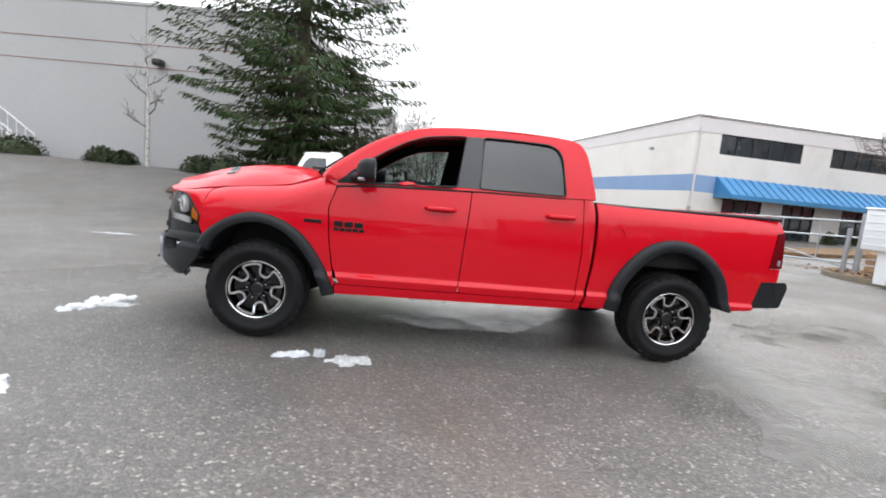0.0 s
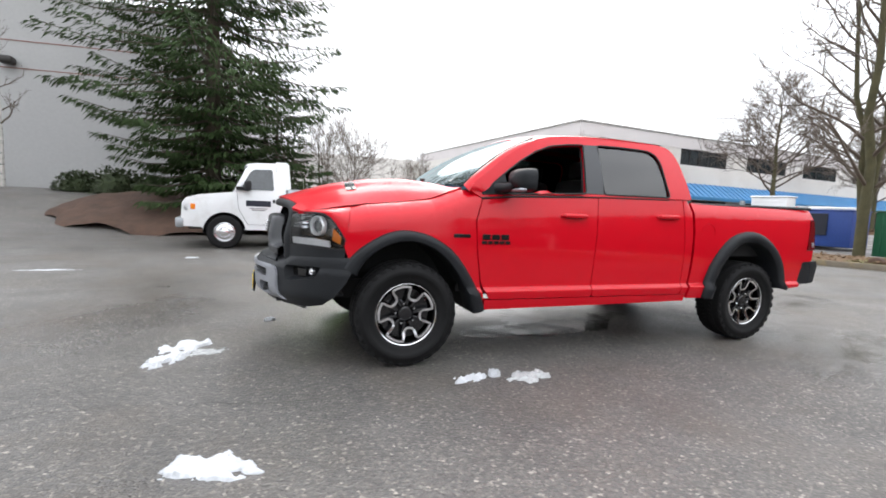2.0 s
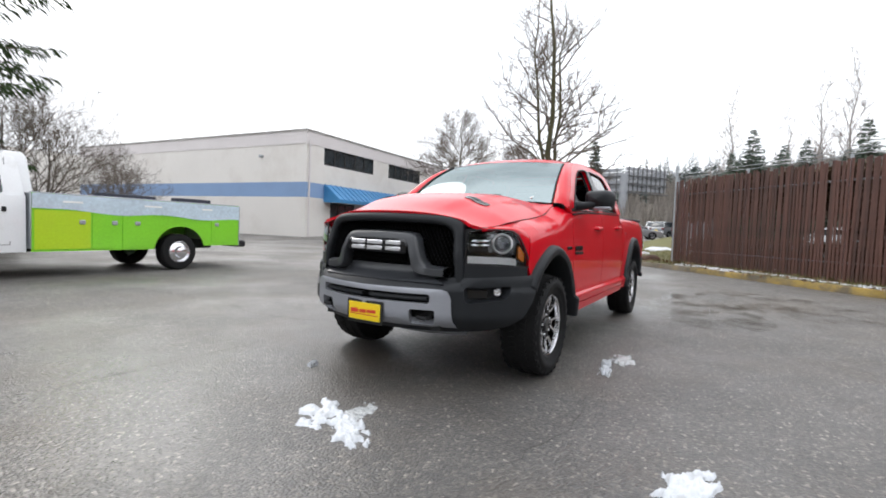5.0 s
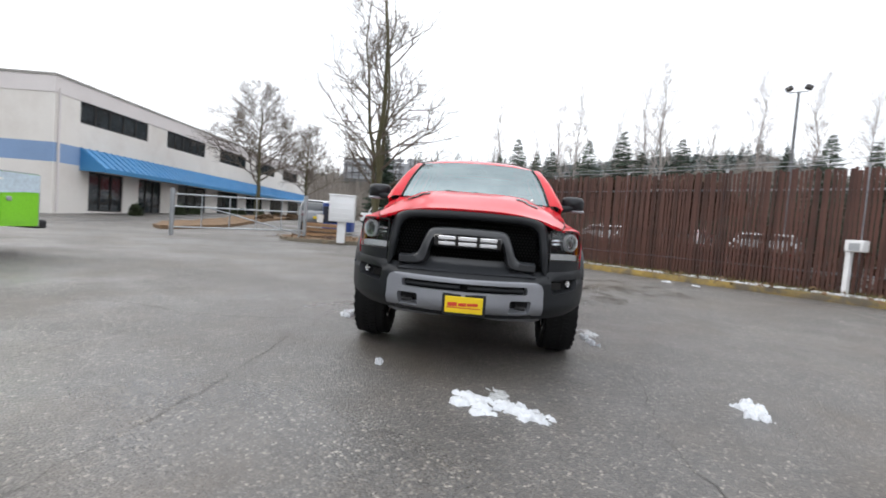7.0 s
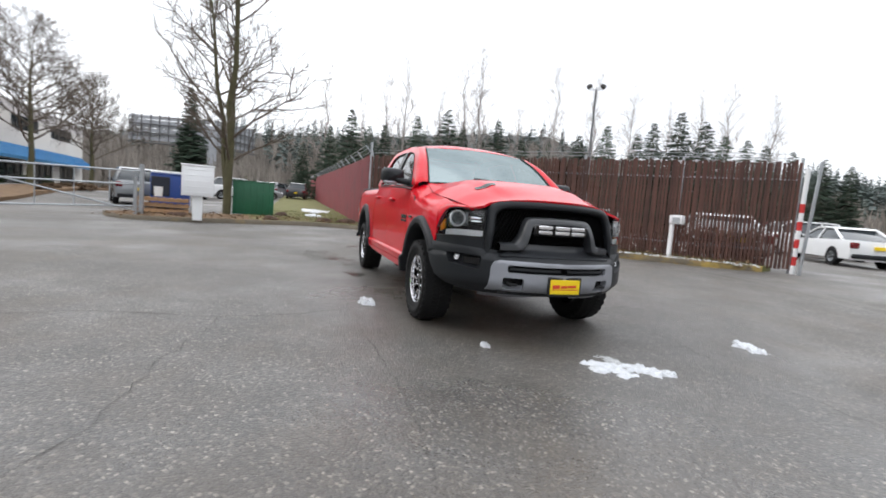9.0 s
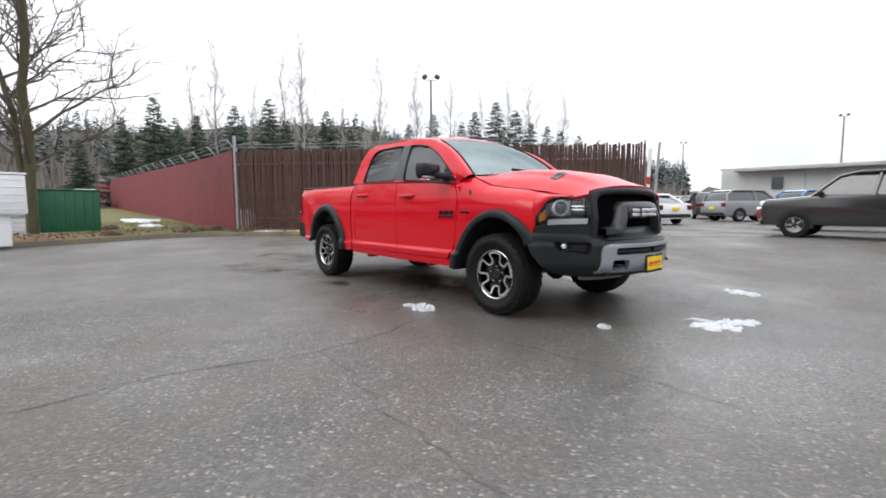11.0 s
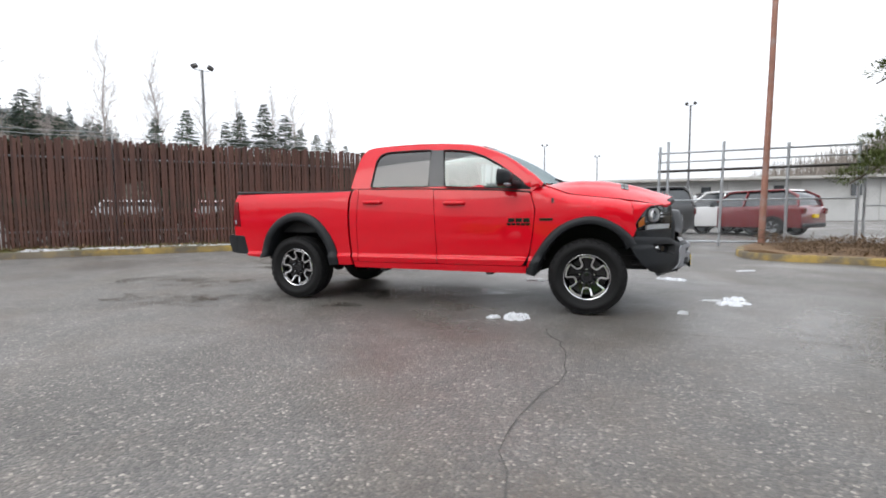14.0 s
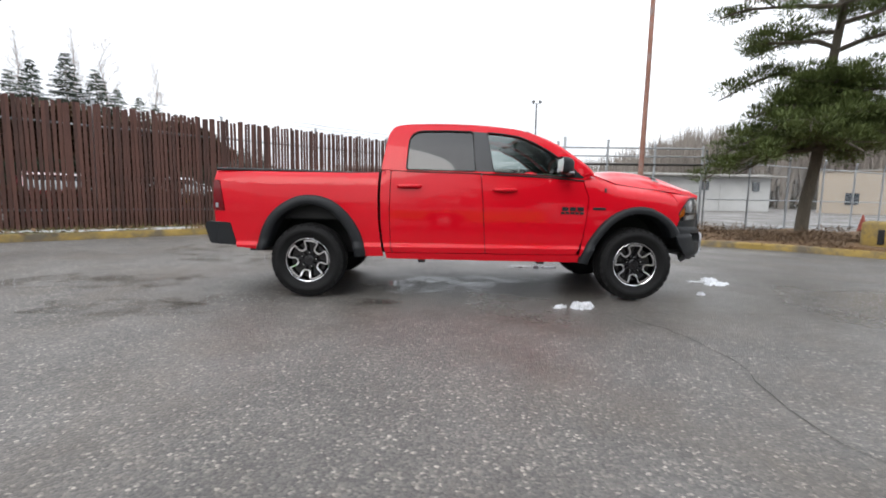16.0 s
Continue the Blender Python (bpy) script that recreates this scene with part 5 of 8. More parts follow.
# ---------------------------------------------------------------- ground
def lines_to(lo, hi, near_lo, near_hi, step):
    xs = list(np.arange(near_lo, near_hi + 0.01, step))
    g = step
    while xs[-1] < hi:
        g *= 1.5
        xs.append(xs[-1] + g)
    g = step
    while xs[0] > lo:
        g *= 1.5
        xs.insert(0, xs[0] - g)
    return xs


gx, gy = lines_to(-1500, 1500, -40, 26, 0.8), lines_to(-1500, 1500, -34, 24, 0.8)
bm = bmesh.new()
gv = [[bm.verts.new((x, y, gz(x, y) + 0.012 * noise.noise(Vector((x * 0.25, y * 0.25, 0.3))))) for y in gy] for x in gx]
for i in range(len(gx) - 1):
    for j in range(len(gy) - 1):
        bm.faces.new((gv[i][j], gv[i + 1][j], gv[i + 1][j + 1], gv[i][j + 1]))
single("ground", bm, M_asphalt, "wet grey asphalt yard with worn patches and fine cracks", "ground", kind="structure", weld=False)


def ribbon_on_ground(bm, pts, widths, lift=0.004):
    pts = [Vector((*p, 0)) for p in pts]
    prev = None
    for i, p in enumerate(pts):
        d = (pts[min(i + 1, len(pts) - 1)] - pts[max(i - 1, 0)]).normalized()
        w = Vector((-d.y, d.x, 0)) * widths[i] / 2
        row = [bm.verts.new((q.x, q.y, gz(q.x, q.y) + 0.012 * noise.noise(Vector((q.x * 0.25, q.y * 0.25, 0.3))) + lift)) for q in (p - w, p + w)]
        if prev:
            bm.faces.new((prev[0], row[0], row[1], prev[1]))
        prev = row


def crack(pts, width, seed, material=None, label="thin dark crack in the asphalt"):
    rnd = random.Random(seed)
    fine = []
    for a, b in zip(pts, pts[1:]):
        a, b = Vector(a), Vector(b)
        k = max(2, int((b - a).length / 0.12))
        for i in range(k):
            p = a.lerp(b, i / k)
            fine.append((p.x + rnd.gauss(0, 0.022), p.y + rnd.gauss(0, 0.022)))
    fine.append(pts[-1])
    bm = bmesh.new()
    ribbon_on_ground(bm, fine, [0.45 * width * rnd.uniform(0.25, 1.1) for _ in fine])
    return single("asphalt_crack", bm, material or M_crack, label, "crack", kind="structure")


def blob(cx, cy, rx, ry, seed, lift=0.004, rot=0.0, n=40, rough=0.4):
    bm = bmesh.new()
    c = bm.verts.new((cx, cy, gz(cx, cy) + lift + 0.012 * noise.noise(Vector((cx * 0.25, cy * 0.25, 0.3)))))
    ring = []
    for k in range(n):
        a = 2 * math.pi * k / n
        r = 1 + rough * noise.noise(Vector((math.cos(a) * 1.6 + seed, math.sin(a) * 1.6, seed * 0.7))) + 0.5 * rough * noise.noise(Vector((math.cos(a) * 5 + seed, math.sin(a) * 5, seed)))
        x, y = rx * r * math.cos(a), ry * r * math.sin(a)
        x, y = cx + x * math.cos(rot) - y * math.sin(rot), cy + x * math.sin(rot) + y * math.cos(rot)
        ring.append(bm.verts.new((x, y, gz(x, y) + lift + 0.012 * noise.noise(Vector((x * 0.25, y * 0.25, 0.3))))))
    for k in range(n):
        bm.faces.new((c, ring[k], ring[(k + 1) % n]))
    return bm


# ---------------------------------------------------------------- white building
def beam(bm, a, b, w, h):
    """A bar of rectangular section from a to b."""
    a, b = Vector(a), Vector(b)
    d = b - a
    q = d.to_track_quat("Y", "Z").to_matrix()
    box(bm, (a + b) / 2, (w, d.length, h), 0, q)


BC = Vector((-17.5, -23.5, 0))
BU = Vector((-20.0, -1.6, 0)).normalized()
BN = Vector((-BU.y, BU.x, 0)) * -1
if BN.y < 0:
    BN = -BN
BASE, TOP = 0.1, 7.75
white_building = thing("office_building", "two-storey white stucco building with a blue band and blue metal awning", "building", Matrix.Identity(4))


def bpt(u, out, z):
    p = BC + BU * u + BN * out
    return Vector((p.x, p.y, z))


def bbox(bm, u0, u1, o0, o1, z0, z1, bev=0.0):
    q = Matrix((BU, BN, Vector((0, 0, 1)))).transposed()
    box(bm, bpt((u0 + u1) / 2, (o0 + o1) / 2, (z0 + z1) / 2), (abs(u1 - u0), abs(o1 - o0), z1 - z0), bev, q)


UP_WIN = [(1.8, 8.0), (10.3, 16.0), (18.7, 24.5), (27.2, 33.0), (36, 41.8)]
DOWN_WIN = [(2.6, 5.6), (7.2, 9.8), (12.0, 16.4), (18.6, 23.0), (25.0, 29.5), (32, 36.5), (38.5, 43)]
LEN, DEEP = 46.0, 30.0
bm = bmesh.new()


def wall_run(bm, u0, u1, z0, z1, openings, o0=-0.3, o1=0.0):
    cur = u0
    for a, b in openings:
        if a > cur:
            bbox(bm, cur, a, o0, o1, z0, z1)
        cur = b
    if cur < u1:
        bbox(bm, cur, u1, o0, o1, z0, z1)


wall_run(bm, 0, LEN, BASE - 0.6, 0.3, [])
wall_run(bm, 0, LEN, 0.3, 2.7, DOWN_WIN)
wall_run(bm, 0, LEN, 2.7, 2.95, [])
wall_run(bm, 0, LEN, 4.02, 5.45, [])
wall_run(bm, 0, LEN, 5.45, 6.72, UP_WIN)
bbox(bm, 0, 0.3, -DEEP, -0.3, BASE - 0.6, 2.95)
bbox(bm, 0, 0.3, -DEEP, -0.3, 4.02, 6.72)
bbox(bm, LEN - 0.3, LEN, -DEEP, -0.3, BASE - 0.6, 6.72)
bbox(bm, 0.3, LEN - 0.3, -DEEP, -DEEP + 0.3, BASE - 0.6, 6.72)
part("wall", bm, M_wall_white, white_building, "white stucco wall", weld=False)
bm = bmesh.new()
bbox(bm, 0, LEN, -0.3, 0.0, 2.95, 4.02)
bbox(bm, 0, 0.3, -DEEP, -0.3, 2.95, 4.02)
part("blue_band", bm, M_wall_blue, white_building, "blue painted band", weld=False)
for u0, u1, o0, o1 in ((-0.03, LEN, -0.3, 0.03), (-0.03, 0.3, -DEEP, -0.3), (LEN - 0.3, LEN, -DEEP, -0.3)):
    bm = bmesh.new()
    bbox(bm, u0, u1, o0, o1, 6.72, TOP - 0.12)
    part("parapet", bm, M_wall_top, white_building, "pale parapet", weld=False)
bm = bmesh.new()
bbox(bm, -0.08, LEN, -0.34, 0.08, TOP - 0.12, TOP)
bbox(bm, -0.08, 0.34, -DEEP, -0.34, TOP - 0.12, TOP)
part("coping", bm, M_concrete, white_building, weld=False)
bm = bmesh.new()
bbox(bm, 0.3, LEN - 0.3, -DEEP + 0.3, -0.3, 6.9, 7.05)
part("roof", bm, M_concrete, white_building, weld=False)


def office_window(u0, u1, z0, z1, panes):
    w = new("window")
    w.parent = white_building
    bm = bmesh.new()
    t = 0.07
    bbox(bm, u0, u1, -0.16, -0.05, z0, z0 + t)
    bbox(bm, u0, u1, -0.16, -0.05, z1 - t, z1)
    for k in range(panes + 1):
        u = u0 + (u1 - u0 - t) * k / panes
        bbox(bm, u, u + t, -0.16, -0.045, z0 + t, z1 - t)
    part("window_frame", bm, M_window_frame, w, weld=False)
    for k in range(panes):
        a = u0 + (u1 - u0 - t) * k / panes + t
        b = u0 + (u1 - u0 - t) * (k + 1) / panes
        bm = bmesh.new()
        bbox(bm, a, b, -0.13, -0.11, z0 + t, z1 - t)
        part("pane", bm, M_window_dark, w, weld=False)
    bm = bmesh.new()
    bbox(bm, u0 + 0.02, u1 - 0.02, -0.30, -0.28, z0, z1)
    part("window_back", bm, M_black, w, weld=False)


for a, b in UP_WIN:
    office_window(a, b, 5.45, 6.72, 5)
for a, b in DOWN_WIN:
    office_window(a, b, 0.3, 2.7, 3)
# awning with ribs
aw = new("awning")
aw.parent = white_building
A0, A1 = 1.9, 45.0
bm = bmesh.new()
grid(bm, lambda u, v: bpt(A0 + (A1 - A0) * u, 0.02 + 1.45 * v, 4.02 - 1.12 * v), 2, 2)
facing(bm, (0, 0, 1))
thicken(bm, 0.05)
part("awning_sheet", bm, M_awning, aw, "blue standing seam sheet", weld=False)
for k in range(72):
    u = A0 + (A1 - A0) * k / 71
    bm = bmesh.new()
    beam(bm, bpt(u, 0.03, 4.05), bpt(u, 1.48, 2.93), 0.05, 0.06)
    part("seam_rib", bm, M_awning, aw)
bm = bmesh.new()
beam(bm, bpt(A0, 1.48, 2.80), bpt(A1, 1.48, 2.80), 0.06, 0.26)
part("awning_fascia", bm, M_awning, aw)
bm = bmesh.new()
vs = [bm.verts.new(bpt(A0, o, z)) for o, z in ((0.0, 4.02), (1.47, 2.9), (1.47, 2.68), (0.0, 2.68))]
bm.faces.new(vs)
thicken(bm, 0.04)
part("awning_end", bm, M_awning, aw)
for o, z in ((4.4, 5.95),):
    bm = bmesh.new()
    q = bpt(-0.12, -o, z)
    box(bm, q, (0.3, 0.25, 0.2), 0.04)
    part("wall_lamp", bm, M_galv, white_building, "small wall lamp")
bm = bmesh.new()
beam(bm, bpt(0.25, 0.06, 0.2), bpt(0.25, 0.06, 7.0), 0.1, 0.1)
part("downpipe", bm, M_wall_top, white_building)
# low building beyond
bm = bmesh.new()
box(bm, (-4.0, -66, 3.6), (30, 20, 7.2))
single("far_building", bm, M_wall_white, "long low pale building in the distance", "building")

# ---------------------------------------------------------------- grey warehouse
WU = Vector((math.cos(radians(-8)), math.sin(radians(-8)), 0))
WN = Vector((-WU.y, WU.x, 0))
W0 = Vector((-2.25, -16.0, 0)) + WU * 6.0
warehouse = thing("warehouse", "large light grey concrete warehouse with thin rust-red reveal lines", "building", Matrix.Identity(4))
WQ = Matrix((WU, WN, Vector((0, 0, 1)))).transposed()


def wbox(bm, u0, u1, o0, o1, z0, z1, bev=0.0):
    c = W0 + WU * (u0 + u1) / 2 + WN * (o0 + o1) / 2
    box(bm, (c.x, c.y, (z0 + z1) / 2), (abs(u1 - u0), abs(o1 - o0), z1 - z0), bev, WQ)


for u0, u1, o0, o1 in [(max(1.8, k * 9.0 + 0.012), k * 9.0 + 8.988, -0.3, 0.0) for k in range(6)] + [(1.8, 54, -26, -25.7), (1.8, 2.1, -25.7, -0.3), (53.7, 54, -25.7, -0.3)]:
    bm = bmesh.new()
    wbox(bm, u0, u1, o0, o1, 0.3, 8.3)
    part("wall_panel", bm, M_warehouse, warehouse, "light grey wall panel", weld=False)
bm = bmesh.new()
wbox(bm, 2.1, 53.7, -25.7, -0.3, 7.6, 7.8)
part("roof", bm, M_concrete, warehouse, weld=False)
for z in (5.62, 6.62):
    bm = bmesh.new()
    wbox(bm, 1.8, 54, 0.0, 0.012, z, z + 0.035)
    part("reveal_line", bm, M_rust_line, warehouse, "thin rust-red reveal line", weld=False)
bm = bmesh.new()
wbox(bm, 1.8, 54, -0.34, 0.04, 8.3, 8.42)
part("coping", bm, M_warehouse, warehouse, weld=False)


# ---------------------------------------------------------------- kerbs and verges
def kerb(pts, name="kerb", height=0.14, width=0.16, material=None, label="worn yellow-painted concrete kerb"):
    bm = bmesh.new()
    pts = smooth_line(pts, 5)
    rings = []
    for i, p in enumerate(pts):
        a, b = Vector(pts[max(0, i - 1)]), Vector(pts[min(len(pts) - 1, i + 1)])
        d = (b - a).normalized()
        w = Vector((-d.y, d.x)) * width / 2
        z = gz(*p)
        prof = [(-1, -0.1), (-1, height - 0.03), (-0.75, height), (0.75, height), (1, height - 0.03), (1, -0.1)]
        rings.append([bm.verts.new((p[0] + w.x * k + 0.01 * noise.noise(Vector((p[0] * 3, p[1] * 3, k))), p[1] + w.y * k, z + h)) for k, h in prof])
    for a, b in zip(rings, rings[1:]):
        for k in range(5):
            bm.faces.new((a[k], a[k + 1], b[k + 1], b[k]))
    bm.faces.new(rings[0][::-1])
    bm.faces.new(rings[-1])
    bmesh.ops.recalc_face_normals(bm, faces=bm.faces)
    return single(name, bm, material or M_kerbyellow, label, "kerb", kind="structure")


def verge(name, outline, material, label, lift=0.13, bumps=0.04, step=0.5):
    fn = lambda x, y: Vector((x, y, gz(x, y) + lift + bumps * noise.noise(Vector((x * 0.9, y * 0.9, 3.1)))))
    return single(name, panel(outline, fn, (0, 0, 1), (), step, 0.25), material, label, "verge", kind="structure")


FQ, FR = Vector((-11.6, 0.6)), Vector((-2.05, 9.75))
FD = (FR - FQ).normalized()
FN = Vector((FD.y, -FD.x))
kerb_line = [(-13.6, -8.6), (-12.2, -7.9), (-11.4, -6.4), (-11.25, -3.4), (-11.2, -1.2), (-10.6, 0.0), (-9.5, 1.2), tuple(FQ + FD * 4.6 + FN * 0.95), tuple(FQ + FD * 8.4 + FN * 0.85), tuple(FQ + FD * 11.2 + FN * 0.7), tuple(FQ + FD * 12.6 + FN * 0.35)]
kerb(kerb_line[:7], material=M_kerbgrey, label="worn dirty concrete kerb with traces of yellow")
kerb(kerb_line[6:])
edge = smooth_line(kerb_line, 3)
verge("grass_verge", [(x - 0.0, y) for x, y in edge[6:]] + [tuple(FQ + FD * 12.9 - FN * 0.3), tuple(FQ - FN * 0.5), (-30, 0.45), (-60, 0.5), (-60, -3.2), (-16, -3.4), (-12.2, -4.9)], M_grass, "winter grass strip with leaves and melting snow in front of the fence")
verge("leaf_verge", [(x, y) for x, y in edge[:13]] + [(-11.6, -3.6), (-13.8, -3.8), (-14.2, -7.6)], M_leaf_litter, "verge covered in brown leaf litter", 0.135)
verge("leaf_bank", [(-13.5, -14.6), (-12.6, -13.6), (-16, -13.2), (-26, -14.6), (-42, -16), (-42, -18.5), (-26, -17.6), (-16, -16)], M_leaf_litter, "low bank of brown leaf litter in front of the building", 0.16, 0.1, 0.8)

# right-hand planting bed
bed_line = [(6.5, 9.9), (5.4, 8.0), (5.1, 6.4), (5.5, 5.75), (6.3, 5.45), (7.3, 4.8), (8.4, 3.6), (9.6, 2.2), (12.5, 0.0), (18, -2.5)]
kerb(bed_line, "kerb", 0.15, 0.18)
verge("planting_bed", smooth_line(bed_line, 3) + [(24, 2), (20, 10), (11.5, 10.4)], M_leaf_litter, "raised bed of brown mulch and leaf litter", 0.15, 0.12)
# bark mound under the spruce
fn_m = lambda x, y: Vector((x, y, gz(x, y) - 0.05 + 0.5 * max(0.0, 1 - ((x - 5.3) / 3.8) ** 2 - ((y + 13.2) / 2.8) ** 2) ** 0.5 + 0.09 * noise.noise(Vector((x * 1.7, y * 1.7, 1)))))
mound_o = [(5.3 + k * 3.75 * math.cos(a), -13.2 + k * 2.75 * math.sin(a)) for a, k in ((a, 0.97 + 0.12 * noise.noise(Vector((3 * math.cos(a), 3 * math.sin(a), 5)))) for a in np.linspace(0, 2 * math.pi, 80)[:-1])]
single("bark_mound", panel(mound_o, fn_m, (0, 0, 1), (), 0.45, 0.0), M_bark_mulch, "mound of dark bark mulch under the spruce", "mound", kind="structure")

# gutter seam across the entrance and pale stains
bm = bmesh.new()
pts = smooth_line([(-6.2, 6.9), (-3.0, 6.95), (0.5, 6.9), (3.0, 6.6), (5.2, 6.2)], 8)
ribbon_on_ground(bm, pts, [0.07] * len(pts))
ribbon_on_ground(bm, [(x, y - 0.42) for x, y in pts], [0.05] * len(pts))
single("gutter_seam", bm, M_patch, "pale concrete seam across the entrance", "seam", kind="structure")
crack([(1.45, -1.7), (1.62, -2.2), (1.75, -2.8), (1.66, -3.08), (1.55, -3.4), (1.52, -3.7), (1.55, -4.0), (1.6, -4.5), (1.65, -5.3)], 0.026, 3)
crack([(0.9, -1.58), (2.0, -1.55), (2.8, -1.53), (3.4, -1.5), (4.8, -1.6)], 0.012, 4)
crack([(1.7, -2.76), (2.3, -2.85), (2.9, -2.95), (3.5, -3.0), (4.8, -3.25)], 0.013, 6)
crack([(-0.2, 1.38), (1.0, 1.42), (1.87, 1.42), (2.7, 1.40), (3.3, 1.28), (3.8, 1.22), (5.4, 1.3)], 0.012, 5)

# ---------------------------------------------------------------- snow
def snow(cx, cy, rx, ry, h, seed, rot=0.0, holes=0.45, material=None, label="patch of melting snow on the asphalt"):
    """Lumpy heaps of half-melted snow."""
    rnd = random.Random(seed)
    bm = bmesh.new()
    n = 34
    c, s = math.cos(rot), math.sin(rot)

    def height(u, v):
        d = u * u + v * v
        q = 1 - d + 0.95 * noise.noise(Vector((u * 2.6 + seed, v * 2.6, seed * 0.37))) + 0.55 * noise.noise(Vector((u * 6 + seed, v * 6, 1.0)))
        return q - holes - 0.12

    vs = {}
    for i in range(n + 1):
        for j in range(n + 1):
            u, v = (2 * i / n - 1) * 1.15, (2 * j / n - 1) * 1.15
            q = height(u, v)
            x, y = cx + rx * u * c - ry * v * s, cy + rx * u * s + ry * v * c
            zz = gz(x, y) + 0.012 * noise.noise(Vector((x * 0.25, y * 0.25, 0.3)))
            lump = max(0.0, min(1.0, q * 2.2)) ** 0.6 * h * (0.7 + 0.6 * noise.noise(Vector((u * 9, v * 9, seed))))
            vs[i, j] = (bm.verts.new((x, y, zz + (0.003 + max(0.0, lump) if q > 0 else -0.012))), q)
    for i in range(n):
        for j in range(n):
            quad = [vs[i, j], vs[i + 1, j], vs[i + 1, j + 1], vs[i, j + 1]]
            if max(k[1] for k in quad) > 0:
                bm.faces.new([k[0] for k in quad])
    for v in [v for v in bm.verts if not v.link_faces]:
        bm.verts.remove(v)
    return single("snow_patch", bm, material or M_snow, label, "snow", group="snow patches", angle=80)


snow(3.38, 0.13, 0.25, 0.18, 0.03, 11, 0.5, 0.48)
snow(3.45, 0.42, 0.22, 0.12, 0.03, 12, 1.0, 0.4)
snow(2.99, 2.05, 0.24, 0.12, 0.032, 13, -0.3, 0.3)
snow(3.22, 0.30, 0.16, 0.10, 0.01, 27, 0.3, 0.3, M_ice, "thin grey slush beside the snow")
snow(0.96, 1.40, 0.24, 0.12, 0.035, 14, 0.15, 0.4, M_ice, "patch of thin grey slush")
snow(1.42, 1.34, 0.19, 0.06, 0.04, 15, 0.1)
snow(1.20, 1.31, 0.045, 0.045, 0.05, 16, 0.0, 0.1)
snow(1.12, -1.34, 0.14, 0.09, 0.06, 17, 0.2, 0.2)
snow(0.88, -1.35, 0.09, 0.05, 0.03, 18, 0.2)
snow(2.75, -0.62, 0.055, 0.035, 0.035, 19, 0.2, 0.1)
snow(4.4, 3.6, 0.24, 0.05, 0.02, 20, 0.4)
snow(-5.0, 4.6, 0.16, 0.07, 0.04, 21, 0.7)
snow(-4.55, 5.05, 0.12, 0.06, 0.03, 22, 0.4)
snow(4.2, -5.8, 0.14, 0.05, 0.03, 23, 0.3)
# this long thin strip stands for faint pale paint traces on the asphalt
snow(5.9, -4.3, 0.5, 0.05, 0.01, 24, 0.1, 0.5)
for k in range(9):
    p = FQ + FD * (1.5 + 1.25 * k) + FN * (0.45 + 0.12 * math.sin(k * 2.3))
    ob = snow(p.x, p.y, 0.75 + 0.2 * math.sin(k), 0.26, 0.05, 40 + k, math.atan2(FD.y, FD.x), 0.1, label="strip of old snow along the fence")
    ob.location.z += 0.12
ob = snow(-22, -0.9, 2.6, 0.8, 0.06, 61, 0.0, 0.4, label="old snow on the grass verge")
ob.location.z += 0.14
ob = snow(-17, -1.2, 1.2, 0.4, 0.06, 62, 0.0, 0.4, label="old snow on the grass verge")
ob.location.z += 0.14


# ---------------------------------------------------------------- fences
brown_fence = thing("slat_fence", "tall rust-brown metal slat fence with gaps between slats", "fence", Matrix.Identity(4))
LENF = (FR - FQ).length
ang_f = math.atan2(FD.y, FD.x)
slat_meshes = []
for k in range(4):
    bm = bmesh.new()
    h = 2.66 + 0.02 * k
    box(bm, (0, 0, h / 2), (0.067, 0.012, h), 0.003)
    slat_meshes.append(finish(bm, "slat", M_slat))
rnd = random.Random(5)
n_slat = int(LENF / 0.084)
for k in range(n_slat):
    p = FQ + FD * (0.08 + k * 0.084)
    ob = new("slat", slat_meshes[k % 4])
    ob.parent = brown_fence
    ob.matrix_basis = pose(p.x, p.y, gz(p.x, p.y) + 0.10 + rnd.uniform(-0.02, 0.02), rnd.gauss(0, 0.3), rnd.gauss(0, 0.3), math.degrees(ang_f) + rnd.gauss(0, 3))
for z in (0.55, 2.35):
    bm = bmesh.new()
    a, b = FQ - FN * 0.05, FR - FN * 0.05
    tube(bm, [(a.x, a.y, gz(*a) + z), (b.x, b.y, gz(*b) + z)], 0.025, 8)
    part("rail", bm, M_galv, brown_fence, "steel rail")
for k in range(6):
    p = FQ + FD * (LENF * k / 5) - FN * 0.09
    bm = bmesh.new()
    tube(bm, [(p.x, p.y, gz(*p) - 0.1), (p.x, p.y, gz(*p) + 2.9)], 0.035, 8)
    part("post", bm, M_galv, brown_fence, "steel post")
for z in (2.90, 3.0):
    bm = bmesh.new()
    pts = [FQ + FD * (LENF * k / 24) - FN * 0.09 for k in range(25)]
    tube(bm, [(p.x, p.y, gz(*p) + z + 0.012 * math.sin(k * 2.1)) for k, p in enumerate(pts)], 0.006, 4)
    part("wire", bm, M_galv, brown_fence, "barbed wire strand")
# added pale strip that shows between the slats as a row of bright gaps
bm = bmesh.new()
a, b = FQ + FD * 5.9 - FN * 0.07, FQ + FD * 7.05 - FN * 0.07
beam(bm, (a.x, a.y, gz(*a) + 2.4), (b.x, b.y, gz(*b) + 2.36), 0.03, 0.05)
part("pale_batten", bm, M_wall_white, brown_fence, "pale strip added behind the slats for a row of bright gaps")
# corner post
bm = bmesh.new()
tube(bm, [(FQ.x - 0.05, FQ.y + 0.02, 0.1), (FQ.x - 0.02, FQ.y + 0.0, 3.45)], 0.05, 10)
single("fence_post", bm, M_galv, "grey steel corner post of the fence", "post")
